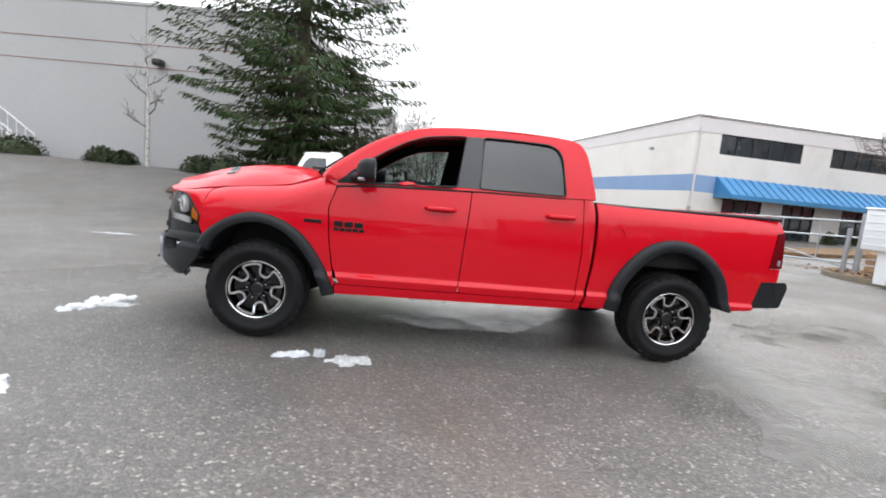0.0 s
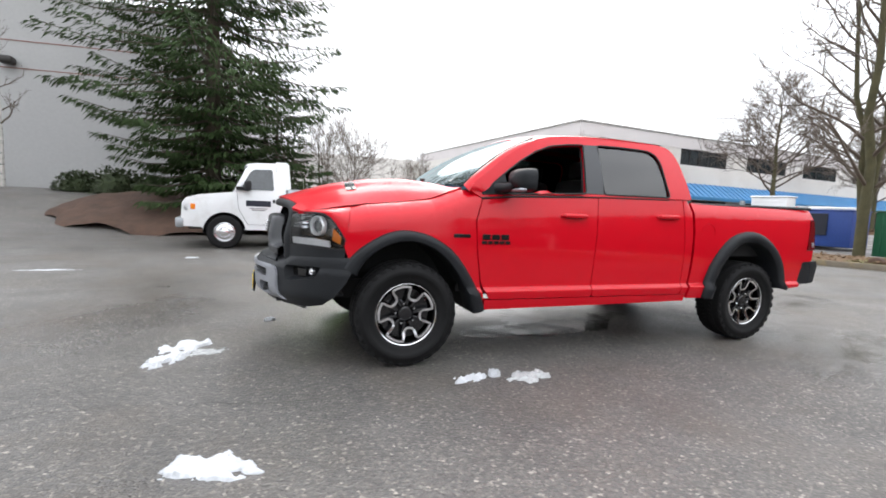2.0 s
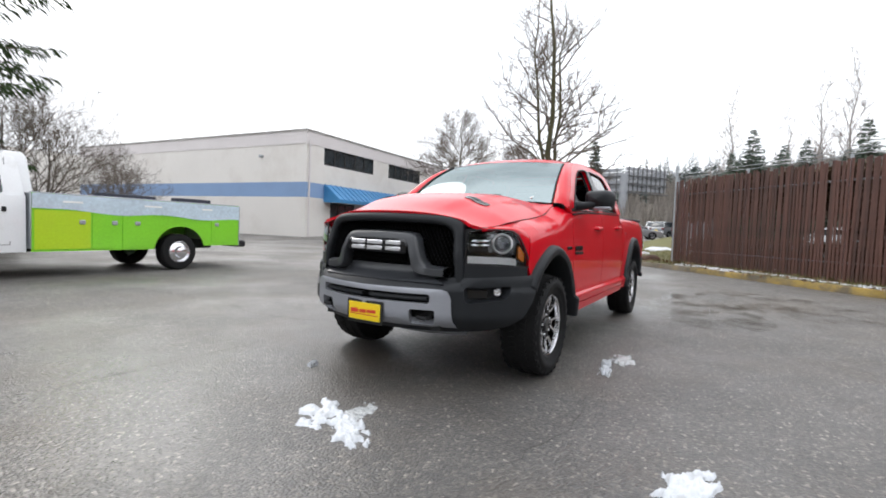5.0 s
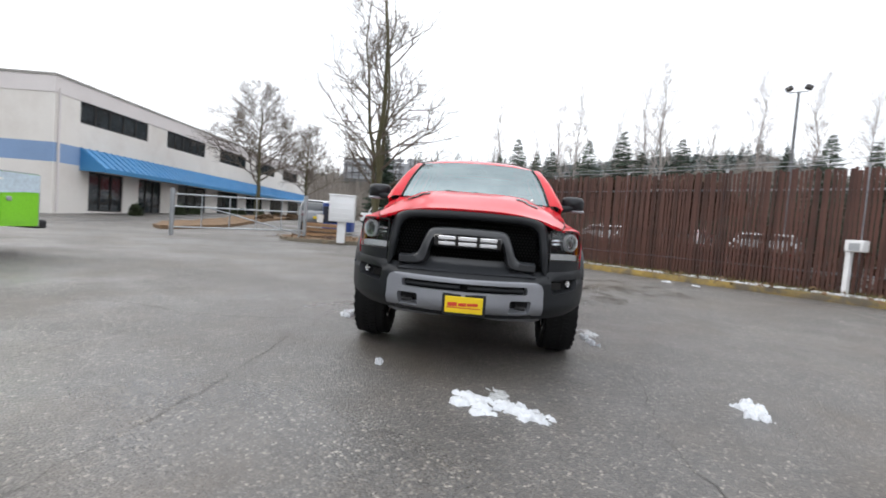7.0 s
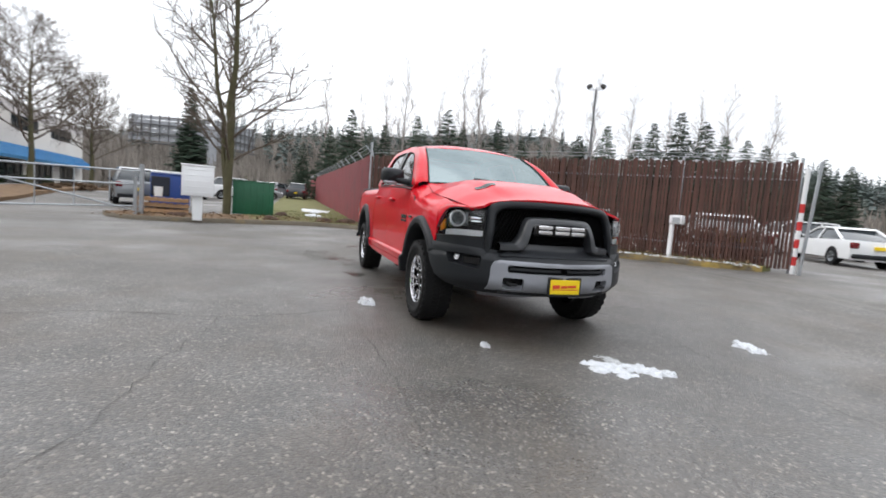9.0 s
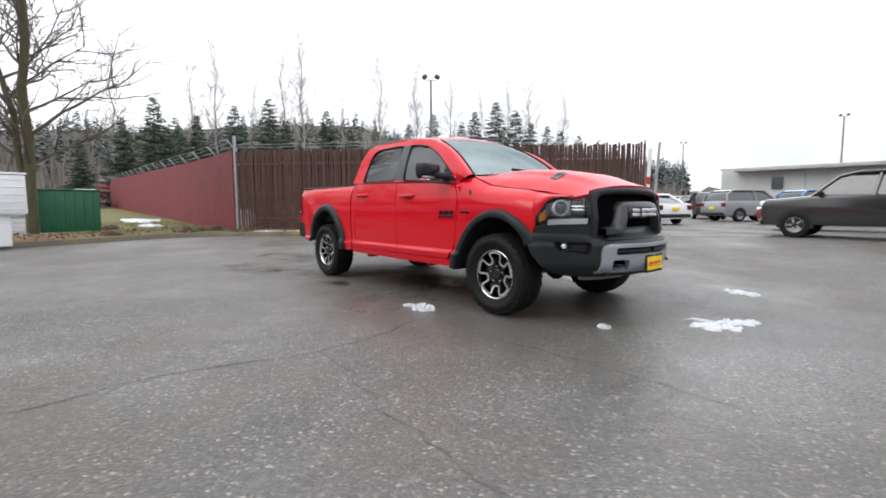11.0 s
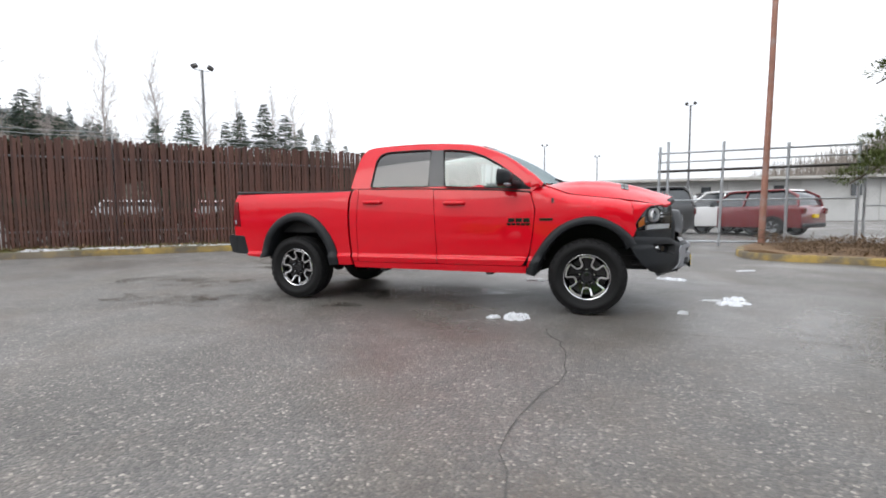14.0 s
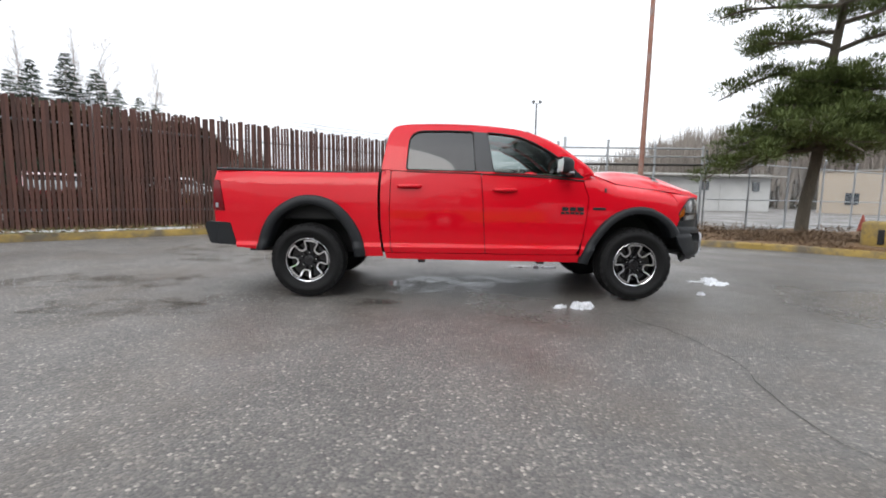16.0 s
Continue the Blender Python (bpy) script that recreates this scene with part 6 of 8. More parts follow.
# red-white marker post and its grey neighbour
post = thing("striped_post", "steel post with faded red and white bands at the entrance", "post", pose(FR.x + 0.05, FR.y + 0.05, gz(*FR), 0, 1.2, 0))
for k in range(9):
    bm = bmesh.new()
    z0 = 0.0 + 0.22 * k
    tube(bm, [(0, 0, z0 - (0.1 if k == 0 else 0)), (0, 0, z0 + 0.22)], 0.055, 14)
    part("band", bm, M_stripe_red if k % 2 else M_white, post)
bm = bmesh.new()
tube(bm, [(0, 0, 1.98), (0, 0, 2.62)], 0.055, 14)
part("post_top", bm, M_white, post)
bm = bmesh.new()
tube(bm, [(FR.x + 0.22, FR.y + 0.02, 0), (FR.x + 0.36, FR.y + 0.12, 2.95)], 0.04, 12)
single("gate_post", bm, M_galv, "grey galvanised gate post", "post")

# red panel fence running away
red_fence = thing("panel_fence", "barn-red wooden panel fence with wire on top", "fence", Matrix.Identity(4))
for k in range(24):
    x0 = -11.75 - 2.44 * k
    x1 = x0 - 2.42
    z0, z1 = gz(x0, 0.55) + 0.1, gz(x1, 0.55) + 0.1
    bm = bmesh.new()
    vs = [bm.verts.new(p) for p in ((x0, 0.55, z0), (x1, 0.55, z1), (x1, 0.55, z1 + 2.72), (x0, 0.55, z0 + 2.72))]
    bm.faces.new(vs)
    facing(bm, (0, -1, 0))
    thicken(bm, 0.04)
    part("panel", bm, M_redfence, red_fence)
    bm = bmesh.new()
    tube(bm, [(x0, 0.66, z0 - 0.1), (x0, 0.66, z0 + 2.75), (x0, 0.4, z0 + 3.05)], 0.03, 6)
    part("post", bm, M_galv, red_fence)
for o, h in ((0.58, 2.85), (0.48, 2.97), (0.40, 3.07)):
    bm = bmesh.new()
    tube(bm, [(-11.75 - 2.44 * k, o, gz(-11.75 - 2.44 * k, 0.55) + 0.1 + h) for k in range(25)], 0.008, 4)
    part("wire", bm, M_galv, red_fence)

# kiosk post in front of the brown fence
kx, ky = -3.9, 7.72
kiosk = thing("keypad_post", "white keypad post standing in front of the fence", "post", pose(kx, ky, gz(kx, ky) + 0.1, 0, 0, 20))
bm = bmesh.new()
box(bm, (0, 0, 0.5), (0.1, 0.1, 1.0), 0.01)
part("stem", bm, M_white, kiosk)
bm = bmesh.new()
box(bm, (0.12, 0.0, 1.06), (0.34, 0.2, 0.24), 0.015)
part("hood", bm, M_white, kiosk)
bm = bmesh.new()
box(bm, (0.14, -0.1, 1.04), (0.2, 0.02, 0.15), 0.005)
part("keypad", bm, M_galv, kiosk)

# sliding gate and chain link on the lot side
def chain_link(bm, a, b, z0, z1, pitch=0.07, r=0.0022):
    """Crossing diagonal wires between two points."""
    a, b = Vector(a), Vector(b)
    L, H = (b - a).length, z1 - z0
    d = (b - a) / L
    k = -H
    while k < L:
        for sgn in (1, -1):
            s0, s1 = max(0, k), min(L, k + H)
            if s1 > s0:
                h0, h1 = s0 - k, s1 - k
                if sgn < 0:
                    h0, h1 = H - h0, H - h1
                p, q = a + d * s0, a + d * s1
                tube(bm, [(p.x, p.y, z0 + h0), (q.x, q.y, z0 + h1)], r, 3, cap=False)
        k += pitch


slide = thing("sliding_gate", "open steel sliding gate with chain link and tall rails", "gate", Matrix.Identity(4))
gz0 = gz(4, 9.5)
G0, G1 = (3.5, 9.5), (8.6, 9.9)
for z, r in ((2.82, 0.03), (2.55, 0.025), (2.28, 0.04), (1.35, 0.022), (0.12, 0.03)):
    bm = bmesh.new()
    tube(bm, [(*G0, gz0 + z - (0.06 if z > 2 else 0)), (*G1, gz0 + z)], r, 8)
    part("rail", bm, M_galv if z != 2.28 else M_window_frame, slide, "steel rail")
for x, h, lean in ((3.5, 2.95, 0.06), (3.78, 3.1, 0.0), (5.2, 3.05, 0.06), (6.9, 2.95, 0.0), (8.6, 2.9, 0.0)):
    bm = bmesh.new()
    y = 9.5 + 0.4 * (x - 3.5) / 5.1
    tube(bm, [(x, y, gz0), (x + lean, y, gz0 + h)], 0.04, 10)
    part("upright", bm, M_galv, slide, "steel upright")
bm = bmesh.new()
chain_link(bm, G0, G1, gz0 + 0.12, gz0 + 1.35, 0.085)
part("chain_link", bm, M_galv, slide, "chain link mesh", weld=False, kind="stuff")
for x in (3.5, 3.7):
    bm = bmesh.new()
    lathe(bm, [(0.0005, -0.03), (0.07, -0.03), (0.085, -0.015), (0.085, 0.015), (0.07, 0.03), (0.0005, 0.03)], 16)
    bmesh.ops.translate(bm, vec=(x + 0.05, 9.45, gz0 + 0.085), verts=bm.verts)
    part("gate_wheel", bm, M_galv, slide)
link = thing("chain_link_fence", "tall galvanised chain link fence behind the planting bed", "fence", Matrix.Identity(4))
LP = [(8.8, 10.0), (11.0, 11.0), (13.2, 12.0), (15.4, 13.0), (17.6, 14.0), (19.8, 15.0), (24, 17)]
for i, p in enumerate(LP):
    bm = bmesh.new()
    tube(bm, [(*p, 0), (*p, 2.55), (p[0] - 0.12, p[1] - 0.2, 2.85)], 0.035, 8)
    part("post", bm, M_galv, link)
for z in (2.5, 1.2, 0.15):
    bm = bmesh.new()
    tube(bm, [(*p, z) for p in LP], 0.02, 6)
    part("rail", bm, M_galv, link)
bm = bmesh.new()
for a, b in zip(LP, LP[1:]):
    chain_link(bm, a, b, 0.15, 2.5, 0.14, 0.002)
part("chain_link", bm, M_galv, link, weld=False, kind="stuff")

# swing pipe gate by the white building
pipe_gate = thing("pipe_gate", "galvanised pipe gate with two rails and a long brace", "gate", Matrix.Identity(4))
PA, PB = Vector((-12.4, -7.15, gz(-12.4, -7.15) + 0.1)), Vector((-9.6, -11.0, gz(-9.6, -11.0)))
for p, h in ((PA, 1.75), (PB, 1.7)):
    bm = bmesh.new()
    tube(bm, [p - Vector((0, 0, 0.2)), p + Vector((0, 0, h))], 0.075, 12)
    part("post", bm, M_galv, pipe_gate, "thick grey post")
bm = bmesh.new()
tube(bm, [PA + Vector((0.3, -0.1, -0.2)), PA + Vector((0.3, -0.1, 1.3))], 0.06, 12)
part("post", bm, M_galv, pipe_gate)
for h in (1.5, 1.05, 0.3):
    bm = bmesh.new()
    tube(bm, [PA + Vector((0, 0, h)), PB + Vector((0, 0, h))], 0.028, 8)
    part("rail", bm, M_galv, pipe_gate, "grey pipe rail")
bm = bmesh.new()
tube(bm, [PA + Vector((0, 0, 0.1)), PB.lerp(PA, 0.25) + Vector((0, 0, 1.05))], 0.026, 8)
part("brace", bm, M_galv, pipe_gate, "grey diagonal brace")
for f in (0.2, 0.4, 0.6, 0.8):
    bm = bmesh.new()
    q = PA.lerp(PB, f)
    tube(bm, [q + Vector((0, 0, 0.3)), q + Vector((0, 0, 1.5))], 0.02, 8)
    part("upright", bm, M_galv, pipe_gate)

# cabinets, bins and pallets on the verge
def cabinet(name, x, y, s, h, material, label, category, rz=0, legs=True, slats=0):
    z = gz(x, y) + 0.12
    ob = thing(name, label, category, pose(x, y, z, 0, 0, rz))
    if legs:
        bm = bmesh.new()
        box(bm, (0.0, 0.0, 0.38), (0.26, 0.3, 0.85), 0.02)
        part("pedestal", bm, material, ob)
        z0 = 0.76
    else:
        z0 = 0.0
    bm = bmesh.new()
    box(bm, (0, 0, (z0 + h) / 2), (s[0], s[1], h - z0), 0.03, seg=2)
    part("body", bm, material, ob)
    bm = bmesh.new()
    box(bm, (0, 0, h + 0.02), (s[0] + 0.06, s[1] + 0.06, 0.05), 0.015)
    part("lid", bm, material, ob)
    for k in range(slats):
        bm = bmesh.new()
        box(bm, (s[0] / 2 + 0.004, 0, z0 + (h - z0) * (k + 0.7) / (slats + 0.4)), (0.012, s[1] * 0.86, 0.03), 0.004)
        part("louvre", bm, material, ob)
    return ob


cabinet("mailbox_cabinet", -11.0, -5.16, (0.5, 0.95), 1.74, M_white, "white cluster mailbox cabinet on a pedestal beside the kerb", "mailbox", 8, True, 5)
gb = cabinet("metal_bin", -15.2, -3.75, (0.9, 1.6), 1.36, M_green_bin, "dark green metal bin with vertical ribs", "bin", 5, False)
for k in range(6):
    bm = bmesh.new()
    box(bm, (0.455, -0.62 + 0.25 * k, 0.7), (0.03, 0.04, 1.3), 0.008)
    part("rib", bm, M_green_bin, gb)
bb_ = cabinet("dumpster", -18.2, -7.5, (1.5, 1.5), 1.38, M_blue_bin, "blue steel dumpster beside the gate", "dumpster", 8, False)
bm = bmesh.new()
box(bm, (0.78, -0.36, 0.85), (0.05, 0.72, 0.85), 0.02)
part("side_cover", bm, M_navy, bb_)
bm = bmesh.new()
box(bm, (0, 0, 1.47), (1.45, 1.5, 0.12), 0.04)
part("load", bm, M_paper, bb_, "white bags on top")
pal = thing("pallet", "pale wooden pallet stack on the verge", "pallet", pose(-13.6, -6.75, gz(-13.6, -6.75) + 0.13, 0, 0, 8))
for lvl in range(3):
    for k in range(7):
        bm = bmesh.new()
        box(bm, (0, -0.75 + 0.25 * k, 0.14 + 0.2 * lvl), (0.9, 0.14, 0.025), 0.004)
        part("board", bm, M_wood, pal)
    for xx in (-0.4, 0.0, 0.4):
        bm = bmesh.new()
        box(bm, (xx, 0, 0.065 + 0.2 * lvl), (0.09, 1.65, 0.11), 0.004)
        part("bearer", bm, M_wood, pal)
bm = bmesh.new()
lathe(bm, [(0.0005, 0.0), (0.13, 0.0), (0.15, 0.34), (0.155, 0.36), (0.0005, 0.36)], 20, "z")
single("bucket", bm, M_white, "white plastic bucket on the pallets", "bucket", pose(-13.5, -6.9, gz(-13.6, -6.75) + 0.72))


def rock(x, y, r, seed, lift=0.1):
    bm = bmesh.new()
    bmesh.ops.create_icosphere(bm, subdivisions=3, radius=r)
    for v in bm.verts:
        v.co *= 1 + 0.35 * noise.noise(v.co * (1.6 / r) + Vector((seed, 0, 0)))
        v.co.z *= 0.6
    single("boulder", bm, M_bark_mulch, "dark rough boulder on the verge", "boulder", pose(x, y, gz(x, y) + lift), group="boulders", angle=60)


for i, (x, y, r) in enumerate(((-11.9, -2.9, 0.28), (-12.0, -1.0, 0.3), (-12.1, -0.1, 0.36), (-12.4, -0.3, 0.25), (-12.2, -5.9, 0.26), (-12.6, -6.3, 0.2), (-15.8, -2.6, 0.3))):
    rock(x, y, r, i * 3.1)
for cx, cy, rx, ry, sd, rt, mt in ((-2.9, 1.75, 1.7, 0.7, 1, 0.2, M_puddle), (-3.9, 2.9, 1.5, 0.8, 2, 0.6, M_puddle), (-0.45, -0.3, 0.8, 0.42, 3, 0.1, M_pool), (0.1, 0.2, 0.8, 0.3, 4, 0.1, M_pool), (-1.12, -1.22, 0.34, 0.15, 5, 0.1, M_pool),
                                   (-2.6, -1.2, 0.6, 0.22, 6, 0.1, M_puddle), (-3.4, -1.6, 0.9, 0.35, 7, 0.0, M_puddle), (-4.5, -0.3, 1.2, 0.5, 10, 0.3, M_puddle)):
    single("puddle", blob(cx, cy, rx, ry, sd, 0.006, rt), mt, "shallow puddle on the wet asphalt", "puddle", kind="structure")


# ---------------------------------------------------------------- trees
def raw_mesh(name, verts, faces, material):
    me = bpy.data.meshes.new(name)
    me.from_pydata(verts, [], faces)
    me.materials.append(material)
    return me


def limb(verts, faces, pts, r0, r1, n=5):
    """A tapered limb added to plain lists."""
    base = len(verts)
    m = len(pts)
    a = None
    for i, p in enumerate(pts):
        d = (pts[min(i + 1, m - 1)] - pts[max(i - 1, 0)]).normalized()
        a = d.orthogonal().normalized() if a is None else (a - d * a.dot(d)).normalized()
        b = d.cross(a)
        r = r0 + (r1 - r0) * i / (m - 1)
        for k in range(n):
            q = p + r * (math.cos(2 * math.pi * k / n) * a + math.sin(2 * math.pi * k / n) * b)
            verts.append(q[:])
    for i in range(m - 1):
        for k in range(n):
            faces.append((base + i * n + k, base + i * n + (k + 1) % n, base + (i + 1) * n + (k + 1) % n, base + (i + 1) * n + k))


def bare_tree(name, h, r, seed, label, spread=0.42, first=0.22, n_main=26, twig=None, bark=None, up=0.55, leaders=1, dens=1.0, thin=1.0):
    rnd = random.Random(seed)
    tv, tf, cv, cf = [], [], [], []
    stems = []
    for l in range(leaders):
        az = 2 * math.pi * l / max(1, leaders) + rnd.random()
        off = 0.0 if leaders == 1 else 0.055 * h
        pts = []
        for i in range(11):
            t = i / 10
            out = off * sm(t * 1.6)
            pts.append(Vector((math.cos(az) * out + 0.012 * h * rnd.gauss(0, 1) * t, math.sin(az) * out + 0.012 * h * rnd.gauss(0, 1) * t, h * t * (1 if l == 0 else 0.86))))
        limb(tv, tf, pts, r if l == 0 else r * 0.7, r * 0.06, 8)
        stems.append(pts)

    def grow(p, d, length, rad, depth):
        k = 5 if depth < 2 else 3
        pts = [p]
        q = d.copy()
        for i in range(k):
            q = (q + Vector((rnd.gauss(0, 0.13), rnd.gauss(0, 0.13), rnd.gauss(0.05, 0.08)))).normalized()
            pts.append(pts[-1] + q * length / k)
        limb(cv, cf, pts, rad, rad * 0.35, 4 if depth == 0 else 3)
        if depth >= 3:
            return
        cnt = int((6 if depth == 0 else 4) * dens)
        for i in range(cnt):
            f = rnd.uniform(0.25, 1.0) * k
            j = min(int(f), k - 1)
            o = pts[j].lerp(pts[j + 1], f - j)
            side = q.cross(Vector((rnd.gauss(0, 1), rnd.gauss(0, 1), rnd.gauss(0, 1)))).normalized()
            dd = (q * 0.7 + side * 0.75 + Vector((0, 0, 0.18))).normalized()
            grow(o, dd, length * rnd.uniform(0.35, 0.6), max(rad * 0.5, 0.004 * thin), depth + 1)

    for i in range(n_main):
        t = first + (0.97 - first) * (i / (n_main - 1)) ** 0.85
        pts = stems[i % leaders]
        f = t * 10
        j = min(int(f), 9)
        o = pts[j].lerp(pts[j + 1], f - j)
        az = i * 2.399 + rnd.gauss(0, 0.3)
        d = Vector((math.cos(az), math.sin(az), up + 0.3 * t)).normalized()
        grow(o, d, h * spread * (1.05 - t) ** 0.75 * rnd.uniform(0.75, 1.1) + 0.3, r * (1.05 - t) * 0.42 + 0.004 * thin, 0)
    ob = thing(name, label, "tree", Matrix.Identity(4))
    trunk = new("trunk", raw_mesh("trunk", tv, tf, bark or M_bark))
    crown = new("crown", raw_mesh("crown", cv, cf, twig or M_twig))
    for o in (trunk, crown):
        o.parent = ob
        for p in o.data.polygons:
            p.use_smooth = True
    return ob


def spray(verts, faces, p, d, size, rnd, droop=0.25, wide=1.0):
    """A flat tuft of needles along d."""
    side = d.cross(Vector((0, 0, 1)))
    if side.length < 0.05:
        side = Vector((1, 0, 0))
    side = (side.normalized() + Vector((rnd.gauss(0, 0.25), rnd.gauss(0, 0.25), rnd.gauss(0, 0.35)))).normalized()
    b = len(verts)
    w = size * wide * rnd.uniform(0.22, 0.36)
    tip = p + d * size + Vector((0, 0, -droop * size))
    mid = p + d * size * 0.5 + Vector((0, 0, -droop * size * 0.25))
    verts.extend([p[:], (mid + side * w)[:], tip[:], (mid - side * w)[:]])
    faces.append((b, b + 1, b + 2, b + 3))


def conifer(name, h, rad, seed, label, rows=34, per=11, tufts=16, tuft=0.42, material=None, droop=0.25, start=0.04, trunk_r=None, tip=0.35, taper=0.8, wide=1.0, ragged=0.25, low=0.55):
    rnd = random.Random(seed)
    tv, tf, cv, cf = [], [], [], []
    tr = trunk_r or h * 0.014
    limb(tv, tf, [Vector((0, 0, -0.2)), Vector((0.02 * h * 0.1, 0, h * 0.5)), Vector((0, 0, h * 0.99))], tr, tr * 0.1, 8)
    for i in range(rows):
        t = start + (1 - start) * i / rows
        z0 = h * t
        reach = rad * (1 - t) ** taper * (low + (1 - low) * sm(t / (0.12 + 0.1 * (low < 0.5))))
        n = max(4, int(per * (1 - t * 0.55)))
        a0 = rnd.random() * 6.28
        for k in range(n):
            az = a0 + 2 * math.pi * k / n + rnd.gauss(0, 0.18)
            length = reach * rnd.uniform(0.87 - ragged, 0.87 + ragged) + tip * 0.5
            d = Vector((math.cos(az), math.sin(az), 0))
            zz = z0 + rnd.gauss(0, h * 0.011)
            sag = rnd.uniform(0.15, 0.45)
            pts = [Vector((0, 0, zz)) + d * length * f + Vector((0, 0, length * (-sag * f + 0.22 * f * f * f))) for f in (0, 0.35, 0.7, 1.0)]
            limb(tv, tf, pts, tr * (1 - t) * 0.25 + 0.006, 0.004, 3)
            m = max(4, int(tufts * (0.35 + length / max(0.1, rad))))
            for j in range(m):
                f = 0.16 + 0.84 * (j + rnd.random()) / m
                q = f * 3
                s0 = min(int(q), 2)
                p = pts[s0].lerp(pts[s0 + 1], q - s0)
                side = Vector((-d.y, d.x, 0)) * rnd.choice((-1, 1))
                w = length * 0.30 * (1.15 - f) + 0.1
                for u in range(3):
                    pp = p + side * w * rnd.random() + Vector((0, 0, -0.05 * rnd.random()))
                    dd = (d * 0.75 + side * rnd.uniform(0.1, 0.9) + Vector((0, 0, rnd.uniform(-0.35, 0.1)))).normalized()
                    spray(cv, cf, pp, dd, tuft * (1 - 0.55 * t) * rnd.uniform(0.6, 1.25), rnd, droop, wide)
                    side = -side
    ob = thing(name, label, "tree", Matrix.Identity(4))
    for nm, v, f, mt in (("trunk", tv, tf, M_bark), ("crown", cv, cf, material or M_spruce)):
        o = new(nm, raw_mesh(nm, v, f, mt))
        o.parent = ob
    return ob


spruce = conifer("spruce_tree", 22.0, 4.15, 2, "tall dark green spruce with drooping boughs on a bark mound", 56, 10, 46, 0.26, None, 0.6, 0.015, 0.26, 0.35, 0.6, 0.45, 0.42, 0.4)
spruce.matrix_world = pose(4.55, -12.9, gz(4.55, -12.9) + 0.45, 0, 0, 20)
sp3 = conifer("spruce_tree", 5.2, 2.3, 9, "low bushy spruce behind the parked service truck", 20, 10, 26, 0.22, None, 0.5, 0.02, 0.1, 0.35, 0.8, 0.6)
sp3.matrix_world = pose(2.6, -13.4, gz(2.6, -13.4) + 0.3, 0, 0, 130)

tree_v = bare_tree("maple_tree", 14.4, 0.165, 4, "tall bare deciduous tree on the leaf-covered verge", 0.205, 0.15, 64, M_twig, M_mossy, 0.62, 3, 1.0, 0.46)
tree_v.matrix_world = pose(-14.4, -4.68, gz(-14.4, -4.68) + 0.05)
tree_b = bare_tree("street_tree", 9.6, 0.2, 8, "rounded bare tree in front of the white building", 0.52, 0.26, 40, M_twig, M_mossy, 0.45, 1, 1.35, 1.5)
tree_b.matrix_world = pose(-28.5, -17.3, gz(-28.5, -17.3))
t2 = copy_thing(tree_b, pose(-44, -19.5, gz(-44, -19.5), 0, 0, 100))
shrub_t = bare_tree("bare_shrub", 4.2, 0.06, 12, "leafless shrub behind the service truck", 0.6, 0.08, 22, M_twig, M_bark, 0.7, 3, 1.2, 1.2)
shrub_t.matrix_world = pose(0.9, -14.0, gz(0.9, -14.0))
copy_thing(shrub_t, pose(-0.6, -16.5, gz(-0.6, -16.5), 0, 0, 70))
copy_thing(shrub_t, pose(-6.5, -26.5, 0.0, 0, 0, 150))
copy_thing(shrub_t, pose(-9.0, -30.5, 0.0, 0, 0, 10))
birch = bare_tree("birch_tree", 5.6, 0.10, 21, "slim white-barked birch with thin bare branches by the warehouse", 0.22, 0.3, 11, M_twig, M_birch, 0.35, 1, 0.7)
birch.matrix_world = pose(11.6, -16.4, gz(11.6, -16.4) - 0.05)


def shrub(x, y, rx, rz, seed, material=None, n=900, label="clipped evergreen shrub at the foot of the wall", size=0.12, name="shrub", rzrot=0, lift=0.0):
    rnd = random.Random(seed)
    v, f = [], []
    for i in range(n):
        a, b = rnd.random() * 6.283, math.acos(1 - rnd.random())
        r = 0.82 + 0.22 * rnd.random() + 0.18 * noise.noise(Vector((math.cos(a) * 2 + seed, math.sin(a) * 2, b)))
        d = Vector((math.sin(b) * math.cos(a), math.sin(b) * math.sin(a), math.cos(b)))
        p = Vector((d.x * rx * r, d.y * rx * 0.8 * r, max(0.02, d.z * rz * r)))
        spray(v, f, p - d * size * 0.4, (d + Vector((rnd.gauss(0, 0.5), rnd.gauss(0, 0.5), rnd.gauss(0, 0.5)))).normalized(), size * rnd.uniform(0.7, 1.4), rnd, 0.1)
    core = len(v)
    bm = bmesh.new()
    bmesh.ops.create_icosphere(bm, subdivisions=2, radius=1)
    for q in bm.verts:
        v.append((q.co.x * rx * 0.8, q.co.y * rx * 0.64, max(-0.05, q.co.z * rz * 0.8)))
    bm.verts.index_update()
    for q in bm.faces:
        f.append(tuple(core + k.index for k in q.verts))
    bm.free()
    ob = new(name, raw_mesh(name, v, f, material or M_shrub))
    ob.matrix_world = pose(x, y, gz(x, y) + lift, 0, 0, rzrot)
    return tagged(ob, label, "shrub", "shrubs")


